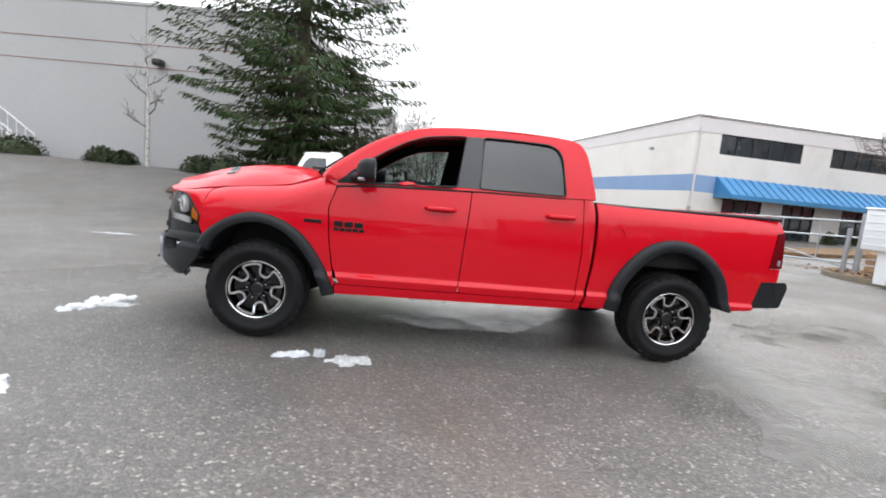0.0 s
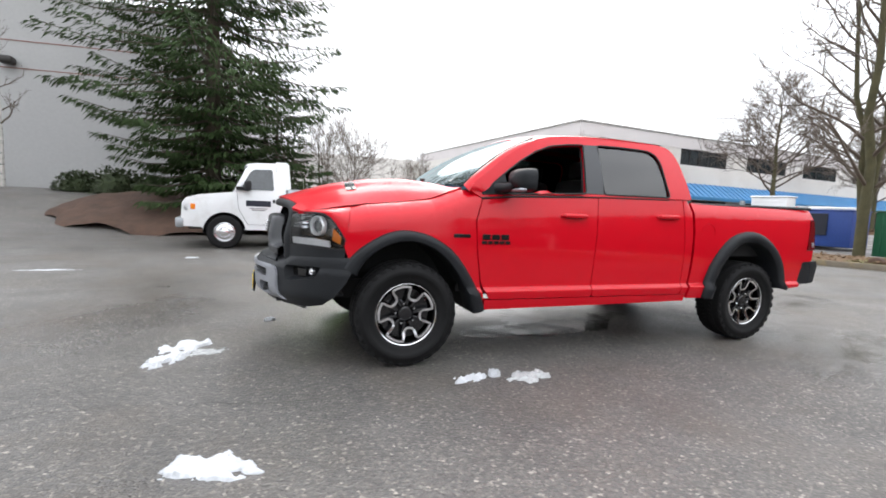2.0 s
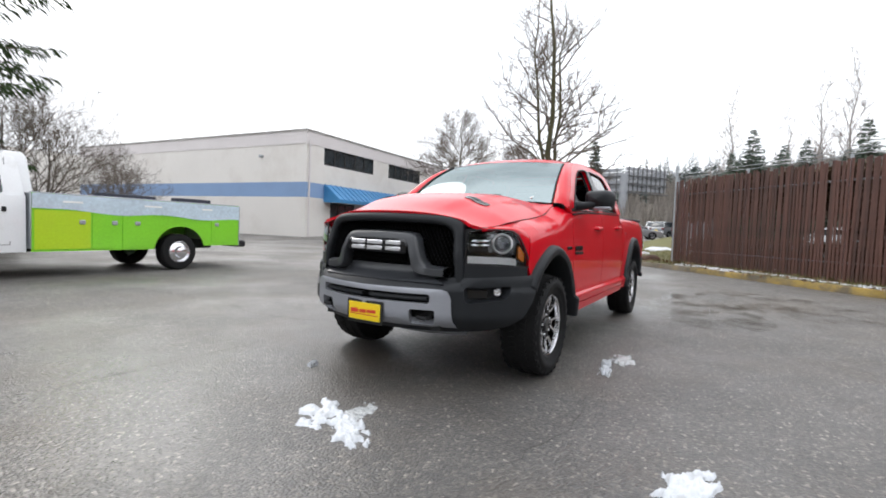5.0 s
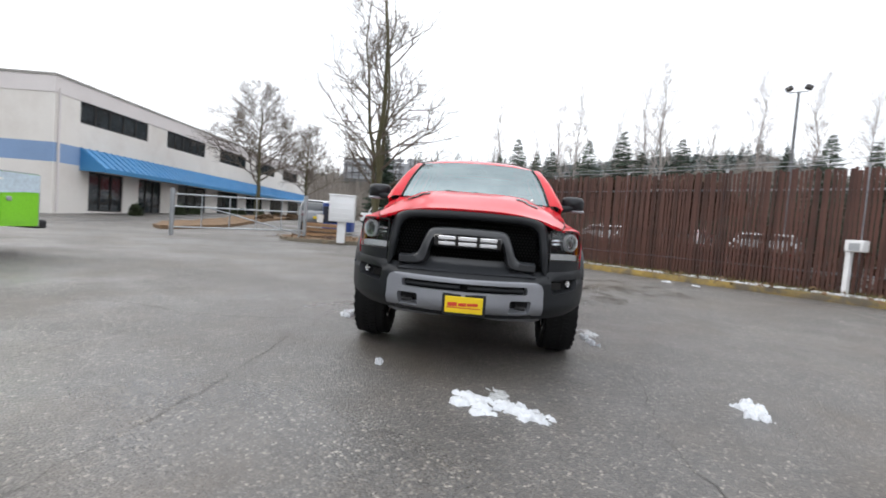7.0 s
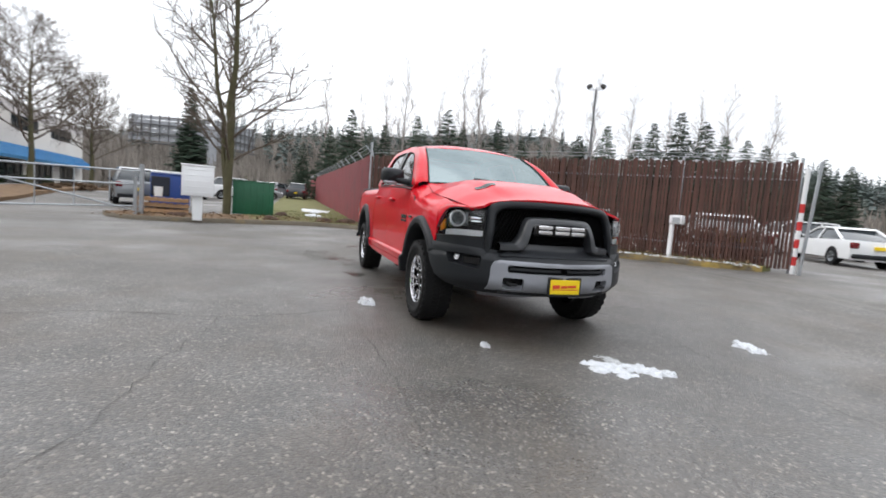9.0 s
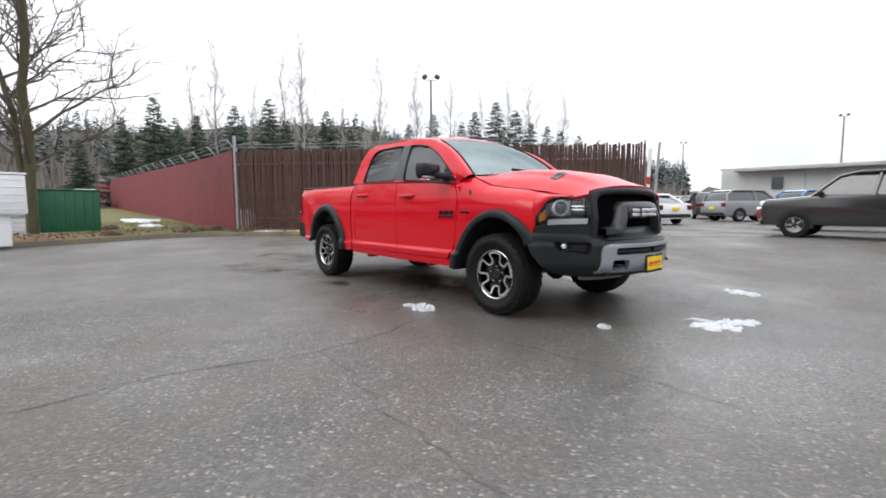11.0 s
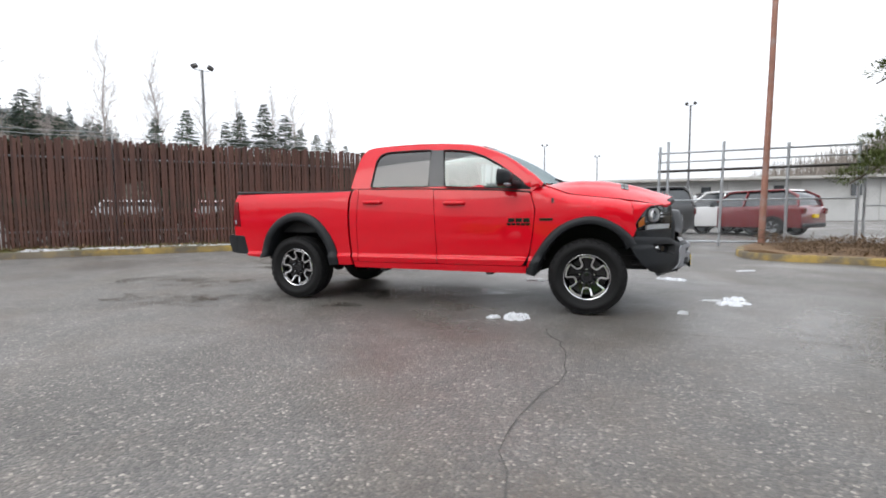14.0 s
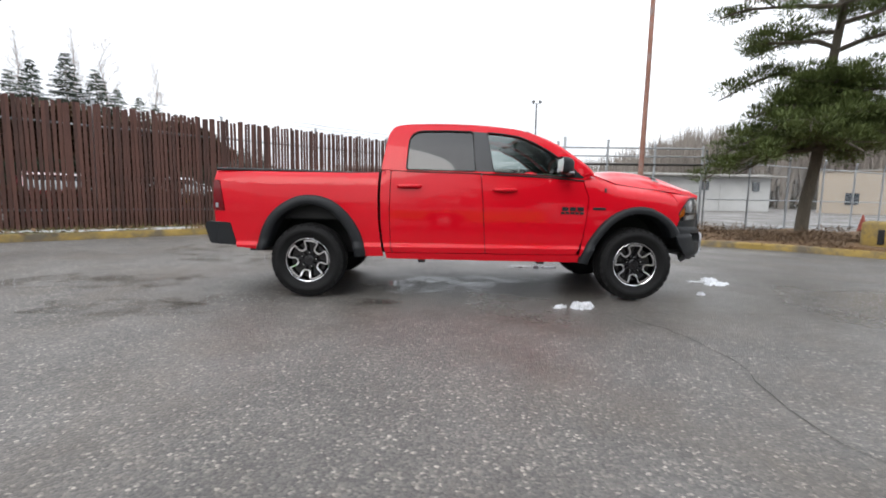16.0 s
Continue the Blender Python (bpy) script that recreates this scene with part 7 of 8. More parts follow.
for i, (x, y, r, z) in enumerate(((13.6, -16.8, 0.75, 0.62), (12.7, -16.6, 0.6, 0.55), (17.2, -17.0, 1.1, 0.75), (19.2, -17.2, 1.0, 0.7), (9.3, -16.2, 0.8, 0.7), (8.1, -15.9, 1.0, 0.95), (7.0, -15.6, 0.9, 0.8))):
    shrub(x, y, r, z, 30 + i)
for i, (u, r, z) in enumerate(((4.0, 0.45, 0.75), (9.0, 0.5, 0.8), (11.0, 0.6, 0.6), (17.2, 0.55, 0.7), (19.5, 0.5, 0.6), (24, 0.6, 0.7), (29, 0.6, 0.8))):
    p = bpt(u, 2.0, 0)
    shrub(p.x, p.y, r, z, 50 + i, label="rounded evergreen shrub in front of the shopfront")
rnd = random.Random(900)
bv, bf = [], []
for i in range(30000):
    x, y = rnd.uniform(5.6, 13.5), rnd.uniform(1.2, 9.4)
    edge = x + 1.05 * y - 12.55
    if edge < 0.25 or edge > 5.2 or x < 6.0 or math.hypot(x - 9.5, y - 4.1) < 0.75:
        continue
    hump = 0.32 * sm(edge / 1.2) * (0.65 + 0.8 * noise.noise(Vector((x * 0.9, y * 0.9, 2.0)))) + 0.06
    p = Vector((x, y, gz(x, y) + 0.1 + rnd.random() * max(0.03, hump)))
    d = Vector((rnd.gauss(0, 1), rnd.gauss(0, 1), rnd.gauss(0.5, 0.6))).normalized()
    spray(bv, bf, p, d, rnd.uniform(0.07, 0.2), rnd, 0.15, 0.22)
ob = new("brush", raw_mesh("brush", bv, bf, M_brush))
tagged(ob, "low dead brown brush covering the planting bed", "brush", "", "stuff")
for i in range(16):
    rnd = random.Random(300 + i)
    p = bpt(6 + i * 2.2, 9.0 + rnd.uniform(-1, 1), 0)
    shrub(p.x, p.y, rnd.uniform(0.4, 0.7), rnd.uniform(0.2, 0.35), 110 + i, M_brush, 250, "low brown brush on the leaf bank", 0.16, "brush", 0, 0.1)


# the pine on the bed
def pine_tree():
    rnd = random.Random(77)
    tv, tf, cv, cf = [], [], [], []
    trunk_pts = [Vector(p) for p in ((0, 0, -0.2), (0.1, 0.03, 1.0), (0.3, 0.04, 2.2), (0.4, 0.04, 3.6), (0.45, 0.0, 5.0), (0.62, -0.05, 6.8), (0.7, 0.0, 8.6), (0.65, 0.1, 10.4), (0.7, 0.1, 12.0))]
    limb(tv, tf, trunk_pts, 0.175, 0.05, 10)

    def clump(c, r, flat=0.45):
        m = int(1000 * r * r + 120)
        for i in range(m):
            d = Vector((rnd.gauss(0, 1), rnd.gauss(0, 1), rnd.gauss(0, 1))).normalized()
            p = c + Vector((d.x * r, d.y * r, d.z * r * flat)) * rnd.random() ** 0.45
            e = (d + Vector((rnd.gauss(0, 0.5), rnd.gauss(0, 0.5), 0.5 + rnd.gauss(0, 0.3)))).normalized()
            spray(cv, cf, p, e, rnd.uniform(0.11, 0.2), rnd, -0.05, 0.3)

    # limbs: height, direction, reach, rise; thick flat pads of needles along each
    R = Vector((0.79, -0.61, 0))
    F = Vector((-0.61, -0.79, 0))
    limbs = []
    rows_ = []
    for i in range(30):
        t = i / 29
        a = i * 2.399 + 0.4
        reach = (3.55 - 2.2 * t) * rnd.uniform(0.75, 1.05) * (1.0 if math.cos(a) < 0.2 else 0.85)
        rows_.append((2.6 + 1.6 * t, math.cos(a), math.sin(a), reach, (-1.0 if math.cos(a) < -0.3 else -0.6) + 0.9 * t))
    for z, a, reach, rise in ((4.9, 185, 2.7, -0.5), (5.2, 20, 2.6, 0.0), (5.3, 150, 2.4, 0.1), (5.6, 215, 2.7, 0.0), (5.7, 80, 2.2, 0.2), (5.9, 340, 2.9, 0.1), (6.2, 180, 3.0, 0.3), (6.3, 270, 2.4, 0.3),
                              (6.6, 40, 2.6, 0.4), (6.8, 130, 2.6, 0.4), (7.0, 200, 2.8, 0.5), (7.3, 310, 2.4, 0.5), (7.6, 10, 2.6, 0.5), (8.0, 170, 2.5, 0.6), (8.5, 240, 2.2, 0.6), (9.0, 60, 2.2, 0.7), (9.6, 190, 2.0, 0.7), (10.2, 330, 1.8, 0.8), (10.8, 120, 1.6, 0.8), (11.5, 250, 1.2, 0.8)):
        rows_.append((z, math.cos(radians(a)), math.sin(radians(a)), reach, rise))
    for z, side, front, reach, rise in rows_:
        d = (R * side + F * front).normalized()
        k = max(i for i in range(len(trunk_pts)) if trunk_pts[i].z <= z)
        p0 = trunk_pts[k].lerp(trunk_pts[min(k + 1, len(trunk_pts) - 1)], (z - trunk_pts[k].z) / 1.6)
        pts = [p0 + d * reach * f + Vector((rnd.gauss(0, 0.08), rnd.gauss(0, 0.08), rise * f + 0.25 * math.sin(f * 3.0) + rnd.gauss(0, 0.05))) for f in (0, 0.25, 0.5, 0.75, 1.0)]
        limb(tv, tf, pts, 0.07, 0.02, 6)
        nb = int(5 + reach * 1.8)
        low = z < 5
        for i in range(nb):
            f = (0.2 if low else 0.28) + (0.82 if low else 0.74) * (i + rnd.random() * 0.6) / nb
            f = min(f, 1.05)
            j = min(int(f * 4), 3)
            c = pts[j].lerp(pts[j + 1], f * 4 - j)
            side2 = Vector((-d.y, d.x, 0)) * rnd.gauss(0, 0.5)
            c = c + side2 + Vector((0, 0, rnd.uniform(-0.05, 0.25)))
            limb(tv, tf, [pts[j], c], 0.02, 0.008, 3)
            clump(c, rnd.uniform(0.26, 0.5) * (1.08 if low else 0.98), 0.38)
    ob = thing("pine_tree", "windswept green pine with a leaning trunk in the planting bed", "tree", Matrix.Identity(4))
    for nm, v, f, mt in (("trunk", tv, tf, M_bark), ("crown", cv, cf, M_pine)):
        o = new(nm, raw_mesh(nm, v, f, mt))
        o.parent = ob
    return ob


pine = pine_tree()
pine.matrix_world = pose(10.17, 7.36, gz(10.17, 7.36) + 0.1)

# conifers and alders beyond the fences
firs = []
for i in range(3):
    f = conifer("fir_tree", 11.0, 2.9 + 0.35 * i, 60 + i, "dark fir standing beyond the fence", 46, 11, 17, 0.36, M_fir, 0.35, 0.03, 0.12, 0.1, 0.78, 0.9, 0.34)
    firs.append(f)
def polar(az, d, eye=(6.2, -2.2)):
    return eye[0] + d * math.cos(radians(az)), eye[1] + d * math.sin(radians(az))
FIR_SPOTS = [(173.6, 52, 11.2), (176.0, 60, 9.0), (171.5, 58, 9.4), (169.6, 55, 9.8), (165.7, 60, 11.2), (162.1, 62, 12.1), (160.2, 66, 10.0), (155.9, 58, 11.3), (153.0, 64, 9.4), (146.4, 54, 10.0), (143.3, 56, 11.2), (140.0, 52, 10.2), (138.4, 53, 11.5), (135.8, 54, 12.6), (133.3, 56, 11.5), (131.4, 58, 10.1), (129.4, 60, 9.6), (127.8, 62, 9.0), (125.5, 66, 8.4), (149.8, 70, 9.0), (167.4, 70, 8.5), (158.0, 72, 9.5), (179.0, 80, 6.6), (123.0, 78, 7.6), (121.0, 80, 7.0)]
for i, (az, d, el) in enumerate(FIR_SPOTS):
    x, y = polar(az, d)
    g0 = min(2.0, gz(x, y))
    h = 1.1 + d * math.tan(radians(el)) - g0
    m = Matrix.Translation((x, y, g0)) @ Matrix.Rotation(i * 1.7, 4, "Z") @ Matrix.Scale(h / 11.0, 4)
    if i < 3:
        firs[i].matrix_world = m
        tagged(firs[i], group="firs beyond the fence")
    else:
        o = copy_thing(firs[i % 3], Matrix.Translation((x, y, g0)) @ Matrix.Rotation(i * 1.7, 4, "Z"))
        o.scale = (h / 11.0,) * 3
alders = []
for i in range(2):
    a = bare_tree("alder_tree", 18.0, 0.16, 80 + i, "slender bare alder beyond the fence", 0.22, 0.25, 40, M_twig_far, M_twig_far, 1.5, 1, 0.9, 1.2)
    alders.append(a)
ALDERS = [(176.6, 66, 15.4), (169.5, 70, 15.7), (167.3, 68, 17.2), (160.2, 72, 17.4), (158.3, 66, 19.0), (149.4, 68, 17.2), (144.9, 70, 16.6), (140.8, 66, 15.1), (134.0, 64, 14.6), (131.2, 68, 15.0), (127.2, 66, 13.7), (172.5, 80, 13.0), (163.0, 78, 14.5), (153.5, 76, 13.5), (137.0, 74, 13.5)]
for i, (az, d, el) in enumerate(ALDERS):
    x, y = polar(az, d)
    g0 = min(2.0, gz(x, y))
    h = 1.1 + d * math.tan(radians(el)) - g0
    if i < 2:
        alders[i].matrix_world = Matrix.Translation((x, y, g0)) @ Matrix.Rotation(i * 2.1, 4, "Z") @ Matrix.Scale(h / 18.0, 4)
        tagged(alders[i], group="alders beyond the fence")
    else:
        o = copy_thing(alders[i % 2], Matrix.Translation((x, y, g0)) @ Matrix.Rotation(i * 2.1, 4, "Z"))
        o.scale = (h / 18.0,) * 3
cyp = conifer("cypress_tree", 15.2, 3.3, 90, "narrow dark cypress beyond the verge", 54, 13, 15, 0.5, M_fir, 0.4, 0.02, 0.15, 0.1, 0.85, 1.0, 0.3)
cyp.matrix_world = pose(-68.6, -16.2, gz(-68.6, -16.2))


# hills
def hill(name, d0, d1, prof, material, label, seed, bushy=1.0):
    """A ridge: (azimuth, elevation) pairs, with a ragged tree line."""
    bm = bmesh.new()
    n = 260
    rows_ = []
    for i in range(n + 1):
        az = prof[0][0] + (prof[-1][0] - prof[0][0]) * i / n
        el = tab(az, prof) if prof[0][0] < prof[-1][0] else 0
        top = d1 * math.tan(radians(max(0.3, el)))
        rag = bushy * (2.2 * noise.noise(Vector((az * 0.9, seed, 0))) + 2.6 * abs(noise.noise(Vector((az * 4.1, seed, 1)))) + 2.2 * noise.noise(Vector((az * 9.0, seed, 2))))
        col = []
        for j, f in enumerate((0, 0.25, 0.5, 0.75, 0.92, 1.0)):
            d = d0 + (d1 - d0) * f
            z = -1 + (top + 1) * f ** 0.8 + (rag if j == 5 else rag * 0.4 * f)
            jit = 2.0 * noise.noise(Vector((az * 6, j * 3.3, seed)))
            col.append(bm.verts.new((6.2 + (d + jit * 2) * math.cos(radians(az)), -2.2 + (d + jit * 2) * math.sin(radians(az)), max(-1, z + jit * f))))
        rows_.append(col)
    for a, b in zip(rows_, rows_[1:]):
        for j in range(5):
            bm.faces.new((a[j], b[j], b[j + 1], a[j + 1]))
    return single(name, bm, material, label, "hill", kind="structure", weld=False)


HILL_NEAR = [(10, 5.0), (25, 6.2), (48, 6.2), (58, 6.8), (64, 6.2), (72, 3.8), (80, 1.6), (100, 1.6), (112, 1.6), (116, 2.6), (121, 4.0), (126, 4.8), (138, 5.0), (144, 6.4), (151, 8.2), (160, 7.4), (175, 6.6), (182, 6.0), (190, 5.0), (205, 3.6), (225, 3.0), (250, 2.5)]
HILL_FAR = [(90, 1.2), (110, 1.6), (120, 2.8), (132, 4.4), (142, 6.6), (150, 9.6), (158, 9.6), (172, 8.0), (185, 7.0), (200, 5.0), (230, 3.0)]
hill("backdrop", 95, 190, HILL_NEAR, M_hill, "wooded brown-green hill behind the yard", 3.0)
hill("backdrop", 200, 330, HILL_FAR, M_hill_far, "wooded hill in the distance, coloured blue-grey for haze", 9.0, 0.7)
def hill_height(az, d):
    prof, d0, d1 = (HILL_NEAR, 95, 190) if d < 192 else (HILL_FAR, 200, 330)
    k = max(0.0, min(1.0, (d - d0) / (d1 - d0)))
    return -1 + (d1 * math.tan(radians(max(0.3, tab(az, prof)))) + 1) * k ** 0.8


rnd = random.Random(4)
v, f = [], []
for i in range(1000):
    az = rnd.uniform(131, 196) if i < 380 else rnd.uniform(113, 131)
    d = rnd.choice((rnd.uniform(120, 188), rnd.uniform(240, 325)))
    x, y = polar(az, d)
    base, h = hill_height(az, d) - 0.6, rnd.uniform(7, 12) * (1.0 if d < 192 else 1.5)
    r = h * rnd.uniform(0.15, 0.22)
    for k in range(42):
        t = 0.06 + 0.92 * k / 41
        a = k * 2.4 + rnd.gauss(0, 0.4)
        dd = Vector((math.cos(a), math.sin(a), -0.25))
        spray(v, f, Vector((x, y, base + h * t)), dd, r * (1 - t) * rnd.uniform(0.7, 1.25) + 0.35, rnd, 0.15, 1.9)
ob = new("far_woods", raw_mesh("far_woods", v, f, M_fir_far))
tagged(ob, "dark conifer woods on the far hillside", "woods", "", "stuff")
# leafless woods on the hill and on the low ridge beyond the lot
v, f = [], []
for i in range(5200):
    if i < 1400:
        az, d = rnd.uniform(36, 78), rnd.uniform(95, 185)
        x, y = polar(az, d, (0.0, -6.0))
        el = tab(az, [(36, 8.0), (50, 8.2), (60, 8.6), (66, 7.4), (72, 5.4), (78, 3.0)])
        top = 1.0 + d * math.tan(radians(el)) * rnd.uniform(0.55, 1.05)
        h = rnd.uniform(7, 12)
    else:
        az, d = rnd.uniform(114, 206), rnd.choice((rnd.uniform(98, 189), rnd.uniform(98, 189), rnd.uniform(205, 328)))
        x, y = polar(az, d)
        h = rnd.uniform(4.5, 9) * (1.0 if d < 192 else 1.3)
        top = hill_height(az, d) + h * 0.85
    for k in range(9):
        a, tilt = rnd.random() * 6.283, rnd.uniform(0.05, 0.32)
        b = len(v)
        w = rnd.uniform(0.10, 0.3)
        bx, by = x + rnd.gauss(0, 0.8), y + rnd.gauss(0, 0.8)
        v.extend([(bx - w * math.sin(a), by + w * math.cos(a), top - h), (bx + w * math.sin(a), by - w * math.cos(a), top - h), (bx + h * tilt * math.cos(a), by + h * tilt * math.sin(a), top - rnd.uniform(0, 0.35) * h)])
        f.append((b, b + 1, b + 2))
ob = new("far_woods", raw_mesh("far_woods", v, f, M_woods))
tagged(ob, "grey-brown leafless woods on the hills beyond the lot", "woods", "", "stuff")
# brown thicket behind the slat fence
v, f = [], []
for i in range(30000):
    u = rnd.uniform(0.35, 8.9)
    top = 2.68 - 1.2 * sm((u - 7.2) / 1.8)
    low = 1.75 + 0.5 * noise.noise(Vector((u * 0.8, 0, 7.0)))
    if 5.1 < u < 7.0 or noise.noise(Vector((u * 1.3, 2.0, 1.0))) > 0.28:
        low = 0.2
    if i % 4 == 0:
        top, low = 0.95, 0.1
        u = rnd.uniform(0.35, 12.6)
    p = FQ + FD * u - FN * rnd.uniform(0.18, 0.7)
    z = gz(*p) + low + (top - low) * rnd.random() if top > low else gz(*p) + 0.8
    d = Vector((rnd.gauss(0, 1), rnd.gauss(0, 1), rnd.gauss(0.2, 0.8))).normalized()
    spray(v, f, Vector((p.x, p.y, z)), d, rnd.uniform(0.10, 0.24), rnd, 0.2)
ob = new("thicket", raw_mesh("thicket", v, f, M_brush))
tagged(ob, "tangled brown thicket behind the slat fence", "thicket", "", "stuff")
# small leaves and litter on verge and bed
v, f = [], []
for i in range(2600):
    k = rnd.random()
    if k < 0.4:
        x, y = rnd.uniform(-13.6, -11.0), rnd.uniform(-8.2, -0.5)
    elif k < 0.7:
        q = FQ + FD * rnd.uniform(0, 12.4) + FN * rnd.uniform(0.0, 1.25)
        x, y = q.x, q.y
    else:
        x, y = rnd.uniform(5.6, 12), rnd.uniform(3.0, 9)
        if x + y < 11.6:
            continue
    z = gz(x, y) + 0.15 + rnd.uniform(0, 0.05)
    d = Vector((rnd.gauss(0, 1), rnd.gauss(0, 1), rnd.gauss(0, 0.3))).normalized()
    spray(v, f, Vector((x, y, z)), d, rnd.uniform(0.06, 0.14), rnd, 0.0)
ob = new("leaf_litter", raw_mesh("leaf_litter", v, f, M_leaf_litter))
tagged(ob, "scattered brown fallen leaves", "leaves", "", "stuff")
v, f = [], []
for i in range(9000):
    if rnd.random() < 0.6:
        q = FQ + FD * rnd.uniform(0, 12.4) + FN * rnd.uniform(-0.1, 0.75)
        x, y = q.x, q.y
    else:
        x, y = rnd.uniform(-20, -11.3), rnd.uniform(-3.2, 0.4)
    p = Vector((x, y, gz(x, y) + 0.1))
    b = len(v)
    h = rnd.uniform(0.05, 0.16)
    dx, dy = rnd.gauss(0, 0.04), rnd.gauss(0, 0.04)
    a = rnd.random() * 3.14
    w = 0.006
    v.extend([(x - w * math.cos(a), y - w * math.sin(a), p.z), (x + w * math.cos(a), y + w * math.sin(a), p.z), (x + dx, y + dy, p.z + h)])
    f.append((b, b + 1, b + 2))
ob = new("grass_blades", raw_mesh("grass_blades", v, f, M_grass))
tagged(ob, "short winter grass along the fence", "grass", "", "stuff")


# ---------------------------------------------------------------- poles, lamps, billboard
bm = bmesh.new()
tube(bm, [(6.15, 9.15, 0), (6.23, 9.15, 5), (6.3, 9.15, 14)], [0.085, 0.075, 0.065], 14)
single("utility_pole", bm, M_rustpole, "tall rusty brown steel pole by the gate", "pole")


def flood_pole(x, y, h, label, heads=2, tilt=0.5, k=0.62):
    z = gz(x, y)
    ob = thing("flood_light", label, "street lamp", pose(x, y, z, 0, 0, math.degrees(math.atan2(-2.2 - y, 6.2 - x)) - 90))
    bm = bmesh.new()
    tube(bm, [(0, 0, 0), (0, 0, h)], [0.11, 0.07], 10)
    part("pole", bm, M_trimgrey, ob)
    bm = bmesh.new()
    tube(bm, [(-0.75 * k, 0, h), (0.75 * k, 0, h)], 0.04, 6)
    part("arm", bm, M_galv, ob)
    for s in (-1, 1)[:heads]:
        bm = bmesh.new()
        box(bm, (s * 0.75 * k, 0.15, h + 0.3 * k), (0.62 * k, 0.35 * k, 0.5 * k), 0.08 * k, Matrix.Rotation(s * tilt, 3, "Y") @ Matrix.Rotation(0.5, 3, "X"))
        part("lamp_head", bm, M_window_frame, ob, "dark flood lamp head")
    return ob


flood_pole(-22.7, 18.0, 10.1, "tall pole with two dark flood lamps beyond the fence")
flood_pole(9.25, 41.1, 10.4, "tall lamp pole in the car lot", k=0.45)
flood_pole(-6.0, 62, 10.4, "tall lamp pole far across the car lot", k=0.45)
flood_pole(1.0, 75, 10.0, "tall lamp pole far across the car lot", k=0.45)
flood_pole(-26, 70, 10.0, "tall lamp pole far across the car lot", k=0.45)
bill = thing("billboard", "grey backs of two large billboards on one post", "billboard", Matrix.Identity(4))
APEX = Vector((-112.0, -20.0, 0))
for end, z0, z1 in ((Vector((-116.0, -37.5, 0)), 11.6, 17.2), (Vector((-123.0, -12.0, 0)), 11.9, 17.6)):
    d = (end - APEX).normalized()
    a, b = APEX + d * 0.6, end
    nrm = Vector((d.y, -d.x, 0))
    nrm = nrm if nrm.x > 0 else -nrm
    for j in range(6):
        z = z0 + (z1 - z0) * (j + 0.5) / 6
        bm = bmesh.new()
        beam(bm, (a.x, a.y, z), (b.x, b.y, z), 0.25, (z1 - z0) / 6 - 0.14)
        part("panel", bm, M_bill, bill)
    for j in range(9):
        p = a.lerp(b, (j + 0.5) / 9) + nrm * 0.3
        bm = bmesh.new()
        beam(bm, (p.x, p.y, z0 - 0.3), (p.x + 0.01, p.y, z1 + 0.2), 0.22, 0.22)
        part("stringer", bm, M_trimgrey, bill)
    for z in (z0 - 0.5, z0 + 1.6, z0 + 3.6):
        bm = bmesh.new()
        q0, q1 = a + nrm * 0.5, b + nrm * 0.5
        beam(bm, (q0.x, q0.y, z), (q1.x, q1.y, z), 0.35 if z > z0 else 1.2, 0.22)
        part("girder", bm, M_trimgrey, bill)
bm = bmesh.new()
tube(bm, [(-112.6, -20.0, 0.5), (-112.6, -20.0, 16.0)], 1.0, 14)
part("post", bm, M_bill, bill)

# long low building across the lot, and one more to the right
lot_building = thing("lot_building", "long low white concrete building across the car lot", "building", Matrix.Identity(4))
for k in range(1, 9):
    bm = bmesh.new()
    box(bm, (-14 + 6.0 * k, 42 + 0.5 * k, 2.1), (5.98, 0.3, 4.2), 0.0, Matrix.Rotation(0.083, 3, "Z"))
    part("wall_panel", bm, M_lotwall, lot_building)
    bm = bmesh.new()
    box(bm, (-14 + 6.0 * k + 1.2, 41.86 + 0.5 * k, 2.9), (0.8, 0.1, 1.0), 0.0, Matrix.Rotation(0.083, 3, "Z"))
    part("window", bm, M_window_dark, lot_building)
bm = bmesh.new()
beam(bm, (-11.1, 42.3, 4.22), (37, 46.3, 4.22), 0.4, 0.1)
part("coping", bm, M_concrete, lot_building)
bm = bmesh.new()
box(bm, (13.5, 52, 4.0), (48, 18, 0.15), 0.0, Matrix.Rotation(0.083, 3, "Z"))
part("roof", bm, M_concrete, lot_building)
tan = thing("tan_building", "low tan building with small dark windows beyond the road", "building", pose(64.2, 37.8, 0, 0, 0, -40))
bm = bmesh.new()
box(bm, (0, 0, 2.4), (44, 12, 4.8))
part("wall", bm, M_tan, tan)
for k in range(10):
    bm = bmesh.new()
    box(bm, (-19 + 4.2 * k, -6.03, 1.7), (1.2, 0.1, 1.3))
    part("window", bm, M_window_dark, tan)
bm = bmesh.new()
box(bm, (2, -7.2, 2.4), (4.5, 2.4, 0.3), 0.05, Matrix.Rotation(0.5, 3, "X"))
part("canopy", bm, M_trimgrey, tan)
bm = bmesh.new()
box(bm, (0, 0, 4.85), (44.4, 12.4, 0.12))
part("roof", bm, M_concrete, tan)

